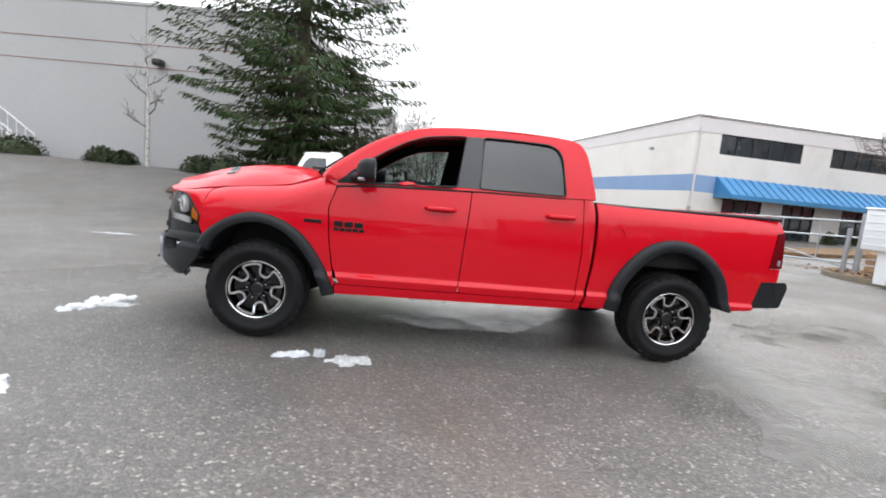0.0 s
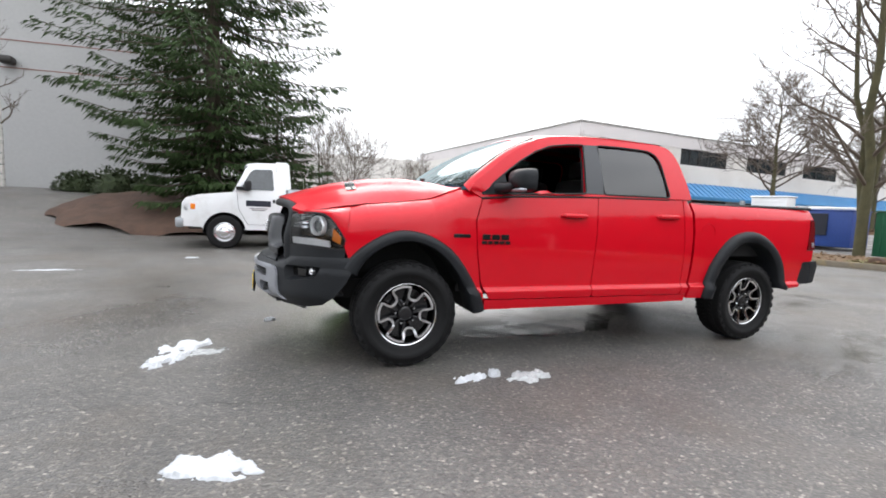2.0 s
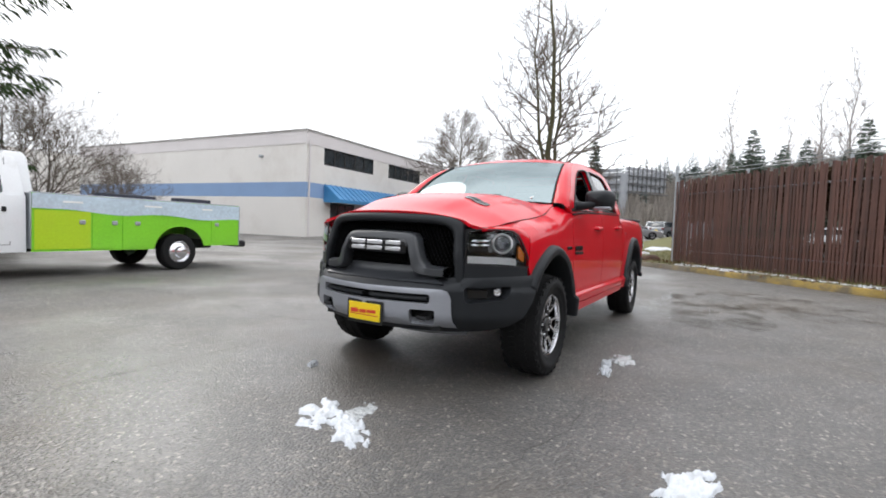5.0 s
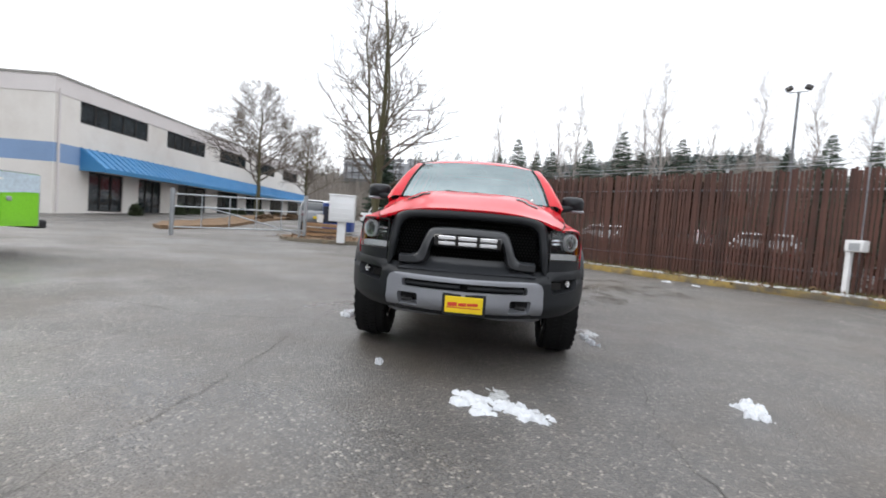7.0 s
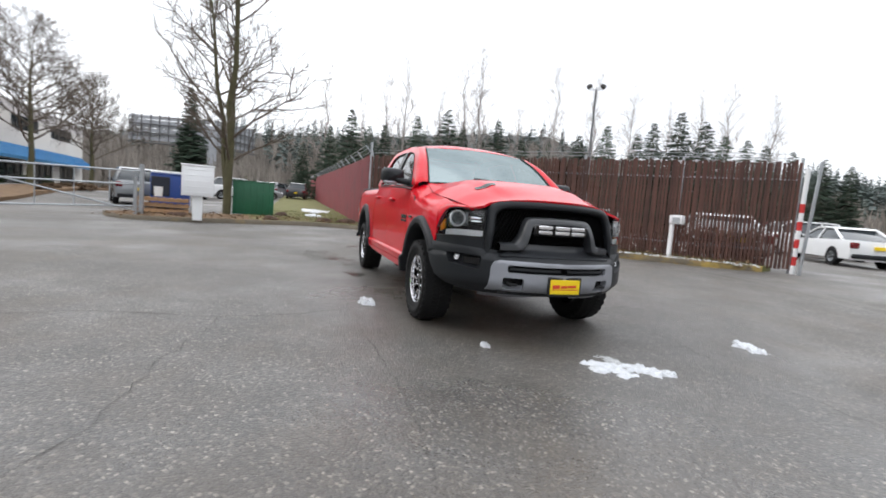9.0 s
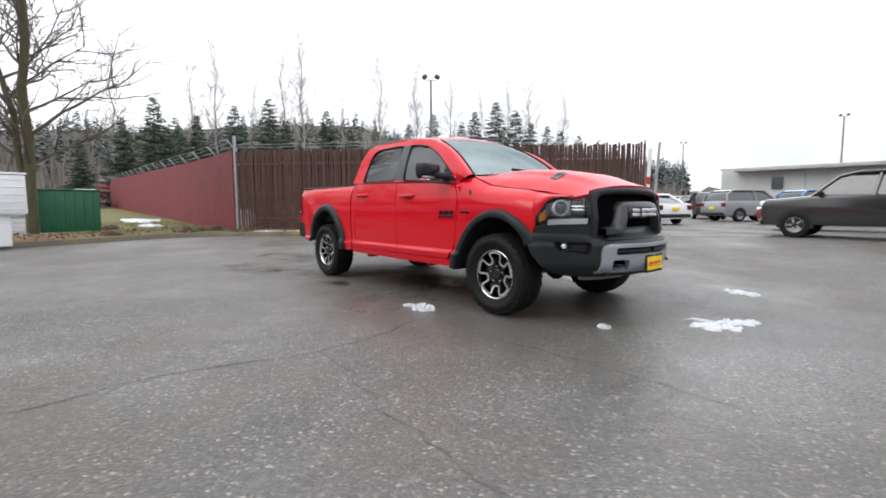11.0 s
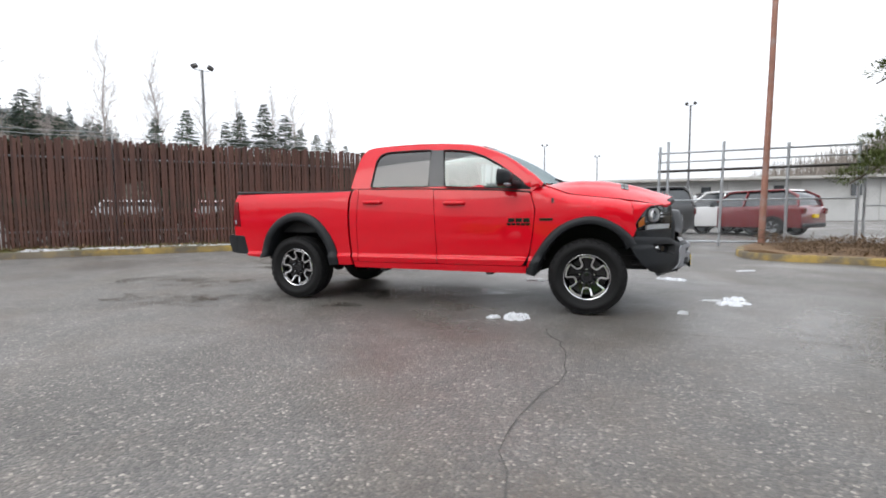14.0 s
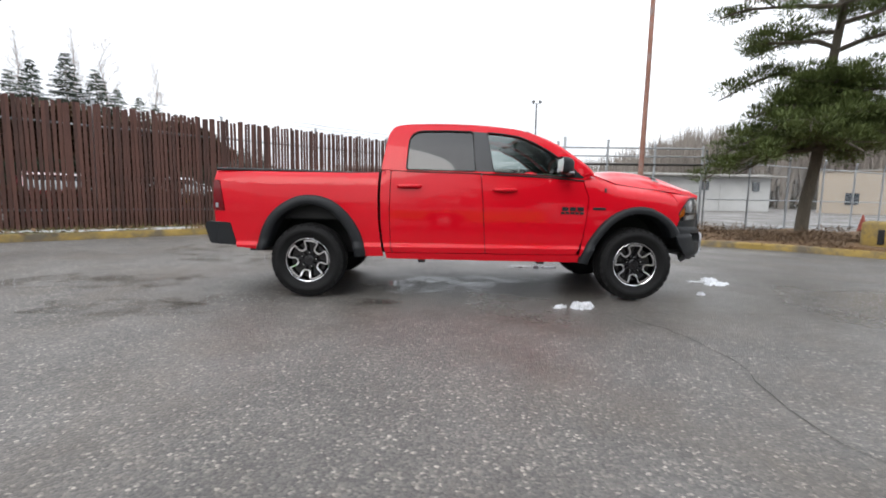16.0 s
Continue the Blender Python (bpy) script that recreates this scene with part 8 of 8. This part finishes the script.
# hydrant-like yellow block and cone on the right
yb = thing("utility_box", "worn yellow concrete utility box on the kerb", "utility box", pose(9.62, 4.33, gz(9.62, 4.33) + 0.1, 0, 0, 30))
bm = bmesh.new()
box(bm, (0, 0, 0.3), (0.6, 0.55, 0.66), 0.08, seg=3)
part("body", bm, M_kerbyellow, yb)
bm = bmesh.new()
box(bm, (-0.29, -0.1, 0.28), (0.06, 0.12, 0.34), 0.02)
part("opening", bm, M_black, yb)
cone = thing("traffic_cone", "small faded orange traffic cone in the lot", "traffic cone", pose(16.2, 11.9, gz(16.2, 11.9)))
bm = bmesh.new()
lathe(bm, [(0.16, 0.04), (0.03, 0.7), (0.0005, 0.7)], 16, "z")
part("cone_body", bm, M_orange, cone)
bm = bmesh.new()
box(bm, (0, 0, 0.02), (0.4, 0.4, 0.04), 0.01)
part("base", bm, M_orange, cone)

# warehouse stairs, door and lamp
def wpt(u, o, z):
    p = W0 + WU * u + WN * o
    return Vector((p.x, p.y, z))
stairs = thing("outdoor_stairs", "white steel stairs with railing up to a warehouse door", "stairs", Matrix.Identity(4))
for k in range(11):
    bm = bmesh.new()
    wbox(bm, 14.2 + 0.27 * k, 14.5 + 0.27 * k, 0.1, 1.2, 1.25 + 0.19 * k, 1.3 + 0.19 * k)
    part("step", bm, M_galv, stairs)
for o in (0.1, 1.2):
    bm = bmesh.new()
    tube(bm, [wpt(14.2, o, 1.2), wpt(17.2, o, 3.25)], 0.06, 6)
    part("stringer", bm, M_wall_top, stairs)
    bm = bmesh.new()
    tube(bm, [wpt(14.2, o, 2.2), wpt(17.2, o, 4.25), wpt(19.5, o, 4.25)], 0.03, 6)
    part("railing", bm, M_white, stairs)
    for k in range(8):
        bm = bmesh.new()
        f = k / 7
        tube(bm, [wpt(14.2 + 3 * f, o, 1.2 + 2.05 * f), wpt(14.2 + 3 * f, o, 2.2 + 2.05 * f)], 0.018, 5)
        part("baluster", bm, M_white, stairs)
bm = bmesh.new()
wbox(bm, 17.2, 19.6, 0.02, 1.3, 3.2, 3.3)
part("landing", bm, M_galv, stairs)
bm = bmesh.new()
wbox(bm, 17.6, 18.6, 0.0, 0.05, 3.3, 5.4)
part("door", bm, M_wall_white, stairs, "white steel door")
bm = bmesh.new()
c = wpt(8.25, 0.25, 5.85)
box(bm, c, (0.45, 0.45, 0.28), 0.1, seg=3)
single("wall_lamp", bm, M_window_frame, "dark bracket lamp on the warehouse wall", "lamp")


# ---------------------------------------------------------------- other vehicles
def prism(bm, prof, w, bev=0.05, top_in=0.0, z_in=1e9, seg=2):
    """A side outline (x, z) given a width; above z_in the sides lean in by top_in."""
    zs_ = [p[1] for p in prof]
    zmax = max(zs_)
    def yy(z):
        return w / 2 - (top_in * (z - z_in) / (zmax - z_in) if z > z_in else 0)
    a = [bm.verts.new((x, yy(z), z)) for x, z in prof]
    b = [bm.verts.new((x, -yy(z), z)) for x, z in prof]
    n = len(prof)
    fa = bm.faces.new(a)
    fb = bm.faces.new(b[::-1])
    for i in range(n):
        bm.faces.new((a[i], b[i], b[(i + 1) % n], a[(i + 1) % n]))
    bmesh.ops.recalc_face_normals(bm, faces=bm.faces)
    if bev:
        es = list({e for f in (fa, fb) for e in f.edges})
        bmesh.ops.bevel(bm, geom=es, offset=bev, segments=seg, affect="EDGES", profile=0.6, clamp_overlap=True)


_wheel_data = {}


def plain_wheel(parent, x, y, r, w, rim_mat, key):
    """A tyre and a spoked rim; y gives the side."""
    if key not in _wheel_data:
        bm = bmesh.new()
        lathe(bm, [(r * 0.6, -w / 2), (r * 0.72, -w * 0.53), (r * 0.92, -w * 0.5), (r, -w * 0.36), (r, w * 0.36), (r * 0.92, w * 0.5), (r * 0.72, w * 0.53), (r * 0.6, w / 2)], 28)
        ty = finish(bm, "tyre", M_rubber)
        bm = bmesh.new()
        lathe(bm, [(r * 0.62, w * 0.46), (r * 0.58, w * 0.5), (r * 0.54, w * 0.36)] + ([(r * 0.44, w * 0.46), (r * 0.32, w * 0.52), (r * 0.26, w * 0.72), (r * 0.12, w * 0.80), (0.0005, w * 0.8)] if key == "van" else [(r * 0.2, w * 0.3), (0.0005, w * 0.34)]), 28)
        for k in range(0 if key == "van" else 5):
            a = 2 * math.pi * k / 5
            vs = box(bm, (r * 0.34, w * 0.38, 0), (r * 0.42, w * 0.12, r * 0.15), 0.01)
            bmesh.ops.rotate(bm, cent=(0, 0, 0), matrix=Matrix.Rotation(a, 3, "Y"), verts=vs)
        _wheel_data[key] = (ty, finish(bm, "rim", rim_mat))
    ob = new("wheel")
    ob.parent = parent
    ob.matrix_basis = pose(x, y, r, 0, 0, 0 if y > 0 else 180)
    for nm, me in zip(("tyre", "rim"), _wheel_data[key]):
        o = new(nm, me)
        o.parent = ob
    return ob


CAR_KINDS = {
    # lower outline, glasshouse outline, length, width
    "suv": dict(low=[(2.15, 0.30), (2.22, 0.55), (2.2, 0.80), (2.05, 0.98), (1.0, 1.10), (-2.05, 1.14), (-2.2, 1.0), (-2.22, 0.5), (-2.15, 0.32)], top=[(1.05, 1.08), (0.35, 1.62), (-0.2, 1.70), (-1.6, 1.68), (-2.0, 1.45), (-2.08, 1.10)], w=1.84, r=0.35, ax=(1.33, -1.3)),
    "boxy": dict(low=[(2.0, 0.34), (2.1, 0.55), (2.1, 0.88), (2.0, 1.04), (1.0, 1.13), (-2.0, 1.16), (-2.1, 1.0), (-2.1, 0.5), (-2.05, 0.34)], top=[(0.98, 1.11), (0.45, 1.62), (0.1, 1.72), (-1.75, 1.74), (-1.95, 1.55), (-2.05, 1.12)], w=1.82, r=0.35, ax=(1.3, -1.25)),
    "sedan": dict(low=[(2.3, 0.26), (2.38, 0.5), (2.3, 0.7), (2.1, 0.80), (0.95, 0.96), (-1.7, 1.0), (-2.3, 0.97), (-2.38, 0.6), (-2.3, 0.28)], top=[(1.05, 0.94), (0.2, 1.38), (-0.3, 1.44), (-0.95, 1.40), (-1.75, 1.0)], w=1.8, r=0.33, ax=(1.4, -1.35)),
    "pickup": dict(low=[(2.7, 0.40), (2.78, 0.6), (2.75, 0.95), (2.5, 1.15), (1.2, 1.22), (-0.9, 1.22), (-2.65, 1.25), (-2.75, 0.9), (-2.7, 0.5)], top=[(1.25, 1.2), (0.55, 1.76), (0.1, 1.84), (-0.75, 1.82), (-0.95, 1.22)], w=1.95, r=0.4, ax=(1.8, -1.75)),
}
PAINT = {}


def paint(name, col):
    if name not in PAINT:
        PAINT[name] = mk(name, col, 0.3, 0.0, 0.05, 2, 0, 20, 1.0, 0.04)
    return PAINT[name]


_cars = {}


def car(kind, colour, col, x, y, heading, label, z=None):
    key = (kind, colour)
    m = pose(x, y, gz(x, y) if z is None else z, 0, 0, heading)
    if key in _cars:
        return tagged(copy_thing(_cars[key], m), label)
    k = CAR_KINDS[kind]
    pm = paint(colour + "_car_paint", col)
    ob = thing("parked_car", label, "car", m, "cars in the lot")
    bm = bmesh.new()
    prism(bm, k["low"], k["w"], 0.10, 0.0)
    part("body", bm, pm, ob, angle=50)
    bm = bmesh.new()
    prism(bm, k["top"], k["w"] - 0.10, 0.05, 0.22, k["top"][0][1])
    part("glasshouse", bm, M_window_dark, ob, "dark car glass", angle=50)
    zt = max(p[1] for p in k["top"])
    xs = [p[0] for p in k["top"] if p[1] > zt - 0.12]
    bm = bmesh.new()
    prism(bm, [(max(xs) + 0.1, zt - 0.05), (max(xs) - 0.1, zt + 0.005), (min(xs) + 0.1, zt + 0.02), (min(xs) - 0.12, zt - 0.05)], k["w"] - 0.34, 0.02)
    part("roof", bm, pm, ob)
    for s in (1, -1):
        bm = bmesh.new()
        pr = k["top"]
        yb, yt = k["w"] / 2 - 0.05, k["w"] / 2 - 0.25
        def side(px, pz):
            f = (pz - pr[0][1]) / (zt - pr[0][1])
            return Vector((px, s * (yb + (yt - yb) * max(0, f) + 0.008), pz))
        for pts, r in (([side(*pr[0]), side(*pr[1]), side(*pr[2])], 0.035), ([side(*pr[-1]), side(*pr[-2]), side(*pr[-3])], 0.05), ([side(-0.25, pr[0][1]), side(-0.35, zt - 0.03)], 0.04)):
            bm = bmesh.new()
            tube(bm, pts, r, 6)
            part("pillar", bm, pm, ob)
        bm = bmesh.new()
        box(bm, (k["low"][2][0] - 0.10, s * (k["w"] / 2 - 0.24), 0.5 * (k["low"][2][1] + k["low"][3][1]) - 0.03), (0.28, 0.38, 0.15), 0.04)
        part("headlight", bm, M_whitelens, ob)
        bm = bmesh.new()
        box(bm, (k["low"][-2][0] + 0.08, s * (k["w"] / 2 - 0.15), 0.92 if kind != "sedan" else 0.8), (0.22, 0.26, 0.22), 0.03)
        part("tail_light", bm, M_redlens, ob)
        bm = bmesh.new()
        box(bm, (k["top"][0][0] - 0.2, s * (k["w"] / 2 + 0.06), k["top"][0][1] + 0.08), (0.12, 0.2, 0.13), 0.04)
        part("side_mirror", bm, M_plastic, ob)
        for ax in k["ax"]:
            bm = bmesh.new()
            pts = arc_pts(ax, k["r"], k["r"] * 1.17, k["r"] * 1.17, -12, 192, 16)
            vs = [bm.verts.new((p[0], s * (k["w"] / 2 + 0.004), p[1])) for p in pts]
            ws = [bm.verts.new((p[0], s * (k["w"] / 2 - 0.25), p[1])) for p in pts]
            bm.faces.new(vs)
            for i in range(len(vs) - 1):
                bm.faces.new((vs[i], vs[i + 1], ws[i + 1], ws[i]))
            part("wheel_arch", bm, M_black, ob)
            plain_wheel(ob, ax, s * (k["w"] / 2 - 0.09), k["r"], 0.22, M_galv, "car%.2f" % k["r"])
    bm = bmesh.new()
    box(bm, (k["low"][-2][0] - 0.03, 0, 0.74), (0.07, 0.34, 0.13), 0.01)
    part("dealer_plate", bm, M_yellow, ob, "yellow dealer plate")
    bm = bmesh.new()
    box(bm, (0, 0, 0.42), (k["low"][1][0] * 2 + 0.06, k["w"] * 0.9, 0.16), 0.04)
    part("bumper_trim", bm, M_plastic, ob)
    _cars[key] = ob
    return ob


W_, B_, R_, G_ = (0.75, 0.76, 0.77), (0.012, 0.012, 0.014), (0.16, 0.012, 0.016), (0.2, 0.21, 0.22)
car("boxy", "black", B_, 2.72, 12.1, 182, "black compact SUV with roof rails parked behind the gate")
car("suv", "white", W_, 1.9, 16.4, 186, "white SUV parked behind the black one")
car("suv", "white", W_, 6.2, 16.0, 183, "white SUV parked in the lot")
car("suv", "maroon", R_, 7.4, 15.3, 138, "dark red SUV parked beyond the chain link gate")
car("suv", "grey", G_, -3.9, 25.4, 60, "grey SUV parked with its rear to the yard")
for i, (x, y, kd, cl, co, hd) in enumerate(((-15.5, 35.0, "suv", "black", B_, 70), (-13.2, 38.5, "suv", "white", W_, 190), (-12.5, 43, "sedan", "grey", G_, 185), (-9.0, 37.0, "sedan", "maroon", R_, 100), (-7.6, 29.5, "suv", "black", B_, 120), (-9.6, 22.5, "suv", "white", W_, 60), (-12.6, 25.8, "suv", "maroon", R_, 60), (-15.6, 29.2, "sedan", "white", W_, 60), (-3.2, 37, "suv", "grey", G_, 180), (2.5, 33, "suv", "white", W_, 180), (2.0, 37, "sedan", "white", W_, 185), (7.5, 30, "suv", "black", B_, 180), (-20, 46, "sedan", "white", W_, 60), (-17, 52, "suv", "grey", G_, 60), (-24, 40, "suv", "white", W_, 60), (5.5, 22.5, "suv", "grey", G_, 182), (0.2, 21.5, "sedan", "maroon", R_, 184))):
    car(kd, cl, co, x, y, hd, {"suv": "parked ", "sedan": "parked "}[kd] + {"black": "black", "white": "white", "grey": "grey", "maroon": "dark red"}[cl] + {"suv": " SUV in the car lot", "sedan": " sedan in the car lot"}[kd])
for i, (u, o, cl, co) in enumerate(((2.2, 5.2, "grey", G_), (4.9, 5.4, "maroon", R_), (7.6, 5.2, "grey", G_), (LENF - 1.6, 2.9, "white", W_), (LENF + 3.0, 9.5, "white", W_))):
    p = FQ + FD * u - FN * o
    car("sedan", cl, co, p.x, p.y, math.degrees(ang_f) + 90 + 4 * i, "car parked close behind the slat fence")
car("suv", "blue", (0.04, 0.2, 0.5), -1.6, 29.5, 62, "bright blue SUV parked in the lot")
row_rnd = random.Random(71)
for i in range(26):
    az_, d_ = 107.5 + 15 * ((i * 0.618) % 1), 50 + 30 * ((i * 0.381) % 1)
    kd, cl, co = row_rnd.choice((("suv", "white", W_), ("sedan", "grey", G_), ("suv", "black", B_), ("sedan", "white", W_), ("suv", "maroon", R_), ("suv", "white", W_)))
    car(kd, cl, co, 5.6 + d_ * math.cos(radians(az_)), -3.2 + d_ * math.sin(radians(az_)), row_rnd.choice((60, 65, 185)), "parked " + {"white": "white", "grey": "grey", "black": "black", "maroon": "dark red"}[cl] + " car in the far rows of the lot")
car("pickup", "black", B_, -49.0, -1.6, 175, "dark pickup on the road beyond the verge")
car("suv", "grey", G_, -20.5, -9.6, 200, "silver SUV parked by the shopfront")
for i, (x, y, cl, co, kd) in enumerate(((-34, -6.0, "white", W_, "suv"), (-42, -5.5, "grey", G_, "sedan"), (-46, -8.5, "white", W_, "sedan"), (-52, -3.5, "grey", G_, "suv"), (-38, -9.5, "white", W_, "pickup"), (-58, -6, "white", W_, "suv"))):
    car(kd, cl, co, x, y, 90 + 20 * i, "vehicle parked far down the road")


# service truck: white cab, green utility body
van = thing("service_truck", "white cab service truck with a lime green utility body, parked", "truck", pose(3.85, -8.72, gz(3.85, -8.72), 0, 0, 4))
bm = bmesh.new()
prism(bm, [(0.86, 0.52), (0.90, 0.75), (0.88, 1.06), (0.80, 1.17), (0.55, 1.25), (0.1, 1.31), (-0.20, 1.345), (-0.30, 1.37), (-1.37, 1.40), (-1.38, 0.45), (-0.42, 0.45)] + arc_pts(0, 0.40, 0.46, 0.46, 172, 8, 14) + [(0.50, 0.50)], 1.96, 0.06)
part("cab_body", bm, M_white, van, angle=45)
bm = bmesh.new()
prism(bm, [(-0.16, 1.33), (-0.20, 1.38), (-0.46, 1.93), (-0.52, 2.0), (-0.62, 2.05), (-1.15, 2.08), (-1.30, 2.07), (-1.38, 1.36), (-0.28, 1.33)], 1.92, 0.06, 0.17, 1.40)
part("cab_top", bm, M_white, van, angle=45)
bm = bmesh.new()
prism(bm, [(-0.44, 1.985), (-0.50, 2.045), (-0.70, 2.075), (-1.2, 2.10), (-1.2, 2.04)], 1.5, 0.03)
part("sun_visor", bm, M_white, van)
bm = bmesh.new()
prism(bm, [(-1.12, 2.07), (-1.16, 2.13), (-1.40, 2.13), (-1.46, 2.06), (-1.50, 1.46), (-1.37, 1.44)], 1.84, 0.05, 0.14, 1.5)
part("headboard", bm, M_white, van, "white headboard behind the cab")
for s in (1, -1):
    yv = lambda z: 0.96 - 0.17 * max(0, z - 1.40) / 0.68 + 0.008
    win = rounded([(-0.33, 1.41), (-0.56, 1.84), (-0.64, 1.91), (-1.06, 1.93), (-1.09, 1.42)], 0.04, 3)
    part("side_window", panel(win, lambda x, z: Vector((x, s * yv(z), z)), (0, s, 0), (), 0.2, 0.01), M_window_dark, van, "dark side window")
    bm = bmesh.new()
    for pts in ([(-0.26, 1.38), (-0.30, 0.95), (-0.50, 0.58)], [(-1.14, 2.0), (-1.17, 0.58)], [(-0.50, 0.58), (-1.17, 0.58)]):
        tube(bm, [(x, s * (yv(z) if z > 1.40 else 0.982), z) for x, z in pts], 0.006, 4)
    part("door_seam", bm, M_trimgrey, van)
    bm = bmesh.new()
    box(bm, (-1.09, s * 0.99, 1.16), (0.06, 0.03, 0.08), 0.01)
    part("door_handle", bm, M_black, van)
    # door lettering as bars
    bm = bmesh.new()
    box(bm, (-0.74, s * 0.984, 1.09), (0.56, 0.008, 0.14), 0.003)
    part("door_sign", bm, M_navy, van, "dark door sign")
    bm = bmesh.new()
    for zz, ww in ((0.97, 0.4), (0.93, 0.3)):
        box(bm, (-0.74, s * 0.984, zz), (ww, 0.006, 0.018))
    part("sign_bars", bm, M_trimgrey, van)
    bm = bmesh.new()
    box(bm, (-0.50, s * 1.14, 1.50), (0.15, 0.24, 0.25), 0.05, seg=2)
    box(bm, (-0.36, s * 1.02, 1.44), (0.24, 0.12, 0.08), 0.02)
    part("side_mirror", bm, M_black, van, "large black mirror")
    bm = bmesh.new()
    box(bm, (0.80, s * 0.78, 0.95), (0.18, 0.40, 0.26), 0.05, seg=2)
    part("headlight", bm, M_whitelens, van)
    bm = bmesh.new()
    box(bm, (0.66, s * 0.965, 0.97), (0.12, 0.05, 0.15), 0.02)
    part("marker_lamp", bm, M_amber, van)
    bm = bmesh.new()
    pts = arc_pts(0, 0.40, 0.47, 0.465, -10, 190, 18)
    vs = [bm.verts.new((p[0], s * 0.97, p[1])) for p in pts]
    ws = [bm.verts.new((p[0], s * 0.6, p[1])) for p in pts]
    bm.faces.new(ws)
    for i in range(len(vs) - 1):
        bm.faces.new((vs[i], vs[i + 1], ws[i + 1], ws[i]))
    part("wheel_arch", bm, M_black, van)
    plain_wheel(van, 0.0, s * 0.87, 0.39, 0.26, M_chrome, "van")
    plain_wheel(van, -4.0, s * 0.90, 0.39, 0.26, M_chrome, "van")
    # utility body: three doors, wheel arch, top rail
    body = new("utility_body")
    body.parent = van
    y0 = s * 1.06
    def sheet(name, pts, mt, holes=(), off=0.0, label=""):
        part(name, panel(pts, lambda x, z: Vector((x, y0 + s * off, z)), (0, s, 0), holes, 0.4, 0.03), mt, body, label)
    arch = arc_pts(-4.0, 0.42, 0.56, 0.52, 0, 180, 16)
    sheet("side_panel", [(-1.42, 0.46), (-1.42, 1.46), (-5.45, 1.46), (-5.45, 0.52)] + [(-4.56, 0.52)] + arch[::-1][1:-1] + [(-3.44, 0.46)], M_green_lime, label="lime green side")
    sheet("front_door", [(-1.45, 0.50), (-1.45, 1.17), (-2.28, 1.17), (-2.28, 0.50)], M_green_yellow, off=0.012, label="yellow-green locker door")
    sheet("locker_door", [(-2.31, 0.50), (-2.31, 1.17), (-2.80, 1.17), (-2.80, 0.50)], M_green_lime, off=0.012)
    sheet("locker_door", [(-2.83, 0.50), (-2.83, 1.17), (-3.42, 1.17), (-3.42, 0.50)], M_green_lime, off=0.012)
    sheet("locker_door", [(-4.72, 0.60), (-4.72, 1.17), (-5.40, 1.17), (-5.40, 0.60)], M_green_lime, off=0.012)
    wave = [(-1.42, 1.20)] + [(-1.42 - 4.03 * k / 16, 1.18 + 0.03 * math.sin(k * 0.9) - 0.005 * k) for k in range(1, 17)]
    sheet("pale_band", wave + [(-5.45, 1.45), (-1.42, 1.45)], M_skyblue, off=0.018, label="pale blue sky print band")
    for xx, zz in ((-2.15, 0.98), (-2.68, 0.98), (-3.1, 0.98), (-4.85, 1.0)):
        bm = bmesh.new()
        box(bm, (xx, y0 + s * 0.02, zz), (0.10, 0.02, 0.08), 0.01)
        part("latch", bm, M_galv, body)
    for xx, ww in ((-2.0, 0.3), (-3.4, 0.35), (-4.6, 0.25)):
        bm = bmesh.new()
        box(bm, (xx, y0 + s * 0.022, 1.33), (ww, 0.006, 0.035))
        part("print_bar", bm, M_paper, body)
bm = bmesh.new()
box(bm, (-3.44, 0, 1.45), (4.0, 2.12, 0.05), 0.01)
box(bm, (-5.47, 0, 0.98), (0.05, 2.1, 0.94), 0.01)
box(bm, (-1.42, 0, 0.98), (0.04, 2.1, 0.94), 0.01)
part("body_top", bm, M_galv, van, "grey utility body top")
bm = bmesh.new()
box(bm, (-3.6, -0.3, 1.53), (1.2, 0.25, 0.12), 0.02)
box(bm, (-4.6, 0.5, 1.52), (0.8, 0.3, 0.10), 0.02)
part("roof_load", bm, M_navy, van)
bm = bmesh.new()
box(bm, (-2.2, 0, 0.52), (6.0, 0.8, 0.2), 0.02)
box(bm, (-5.6, 0, 0.55), (0.25, 2.0, 0.16), 0.03)
part("chassis", bm, M_black, van)
bm = bmesh.new()
box(bm, (0.93, 0, 0.60), (0.18, 2.0, 0.24), 0.05, seg=2)
part("front_bumper", bm, M_galv, van, "steel front bumper")
bm = bmesh.new()
for k in range(4):
    box(bm, (0.855, 0, 0.88 + 0.07 * k), (0.05, 1.1, 0.035), 0.01)
part("grille", bm, M_trimgrey, van)
bm = bmesh.new()
grid(bm, lambda u, v: Vector((-0.19 - 0.27 * v, (2 * u - 1) * (0.86 - 0.12 * v), 1.39 + 0.54 * v + 0.012)), 4, 4)
facing(bm, (1, 0, 1))
thicken(bm, 0.01)
part("windshield", bm, M_window_dark, van, "dark windshield")
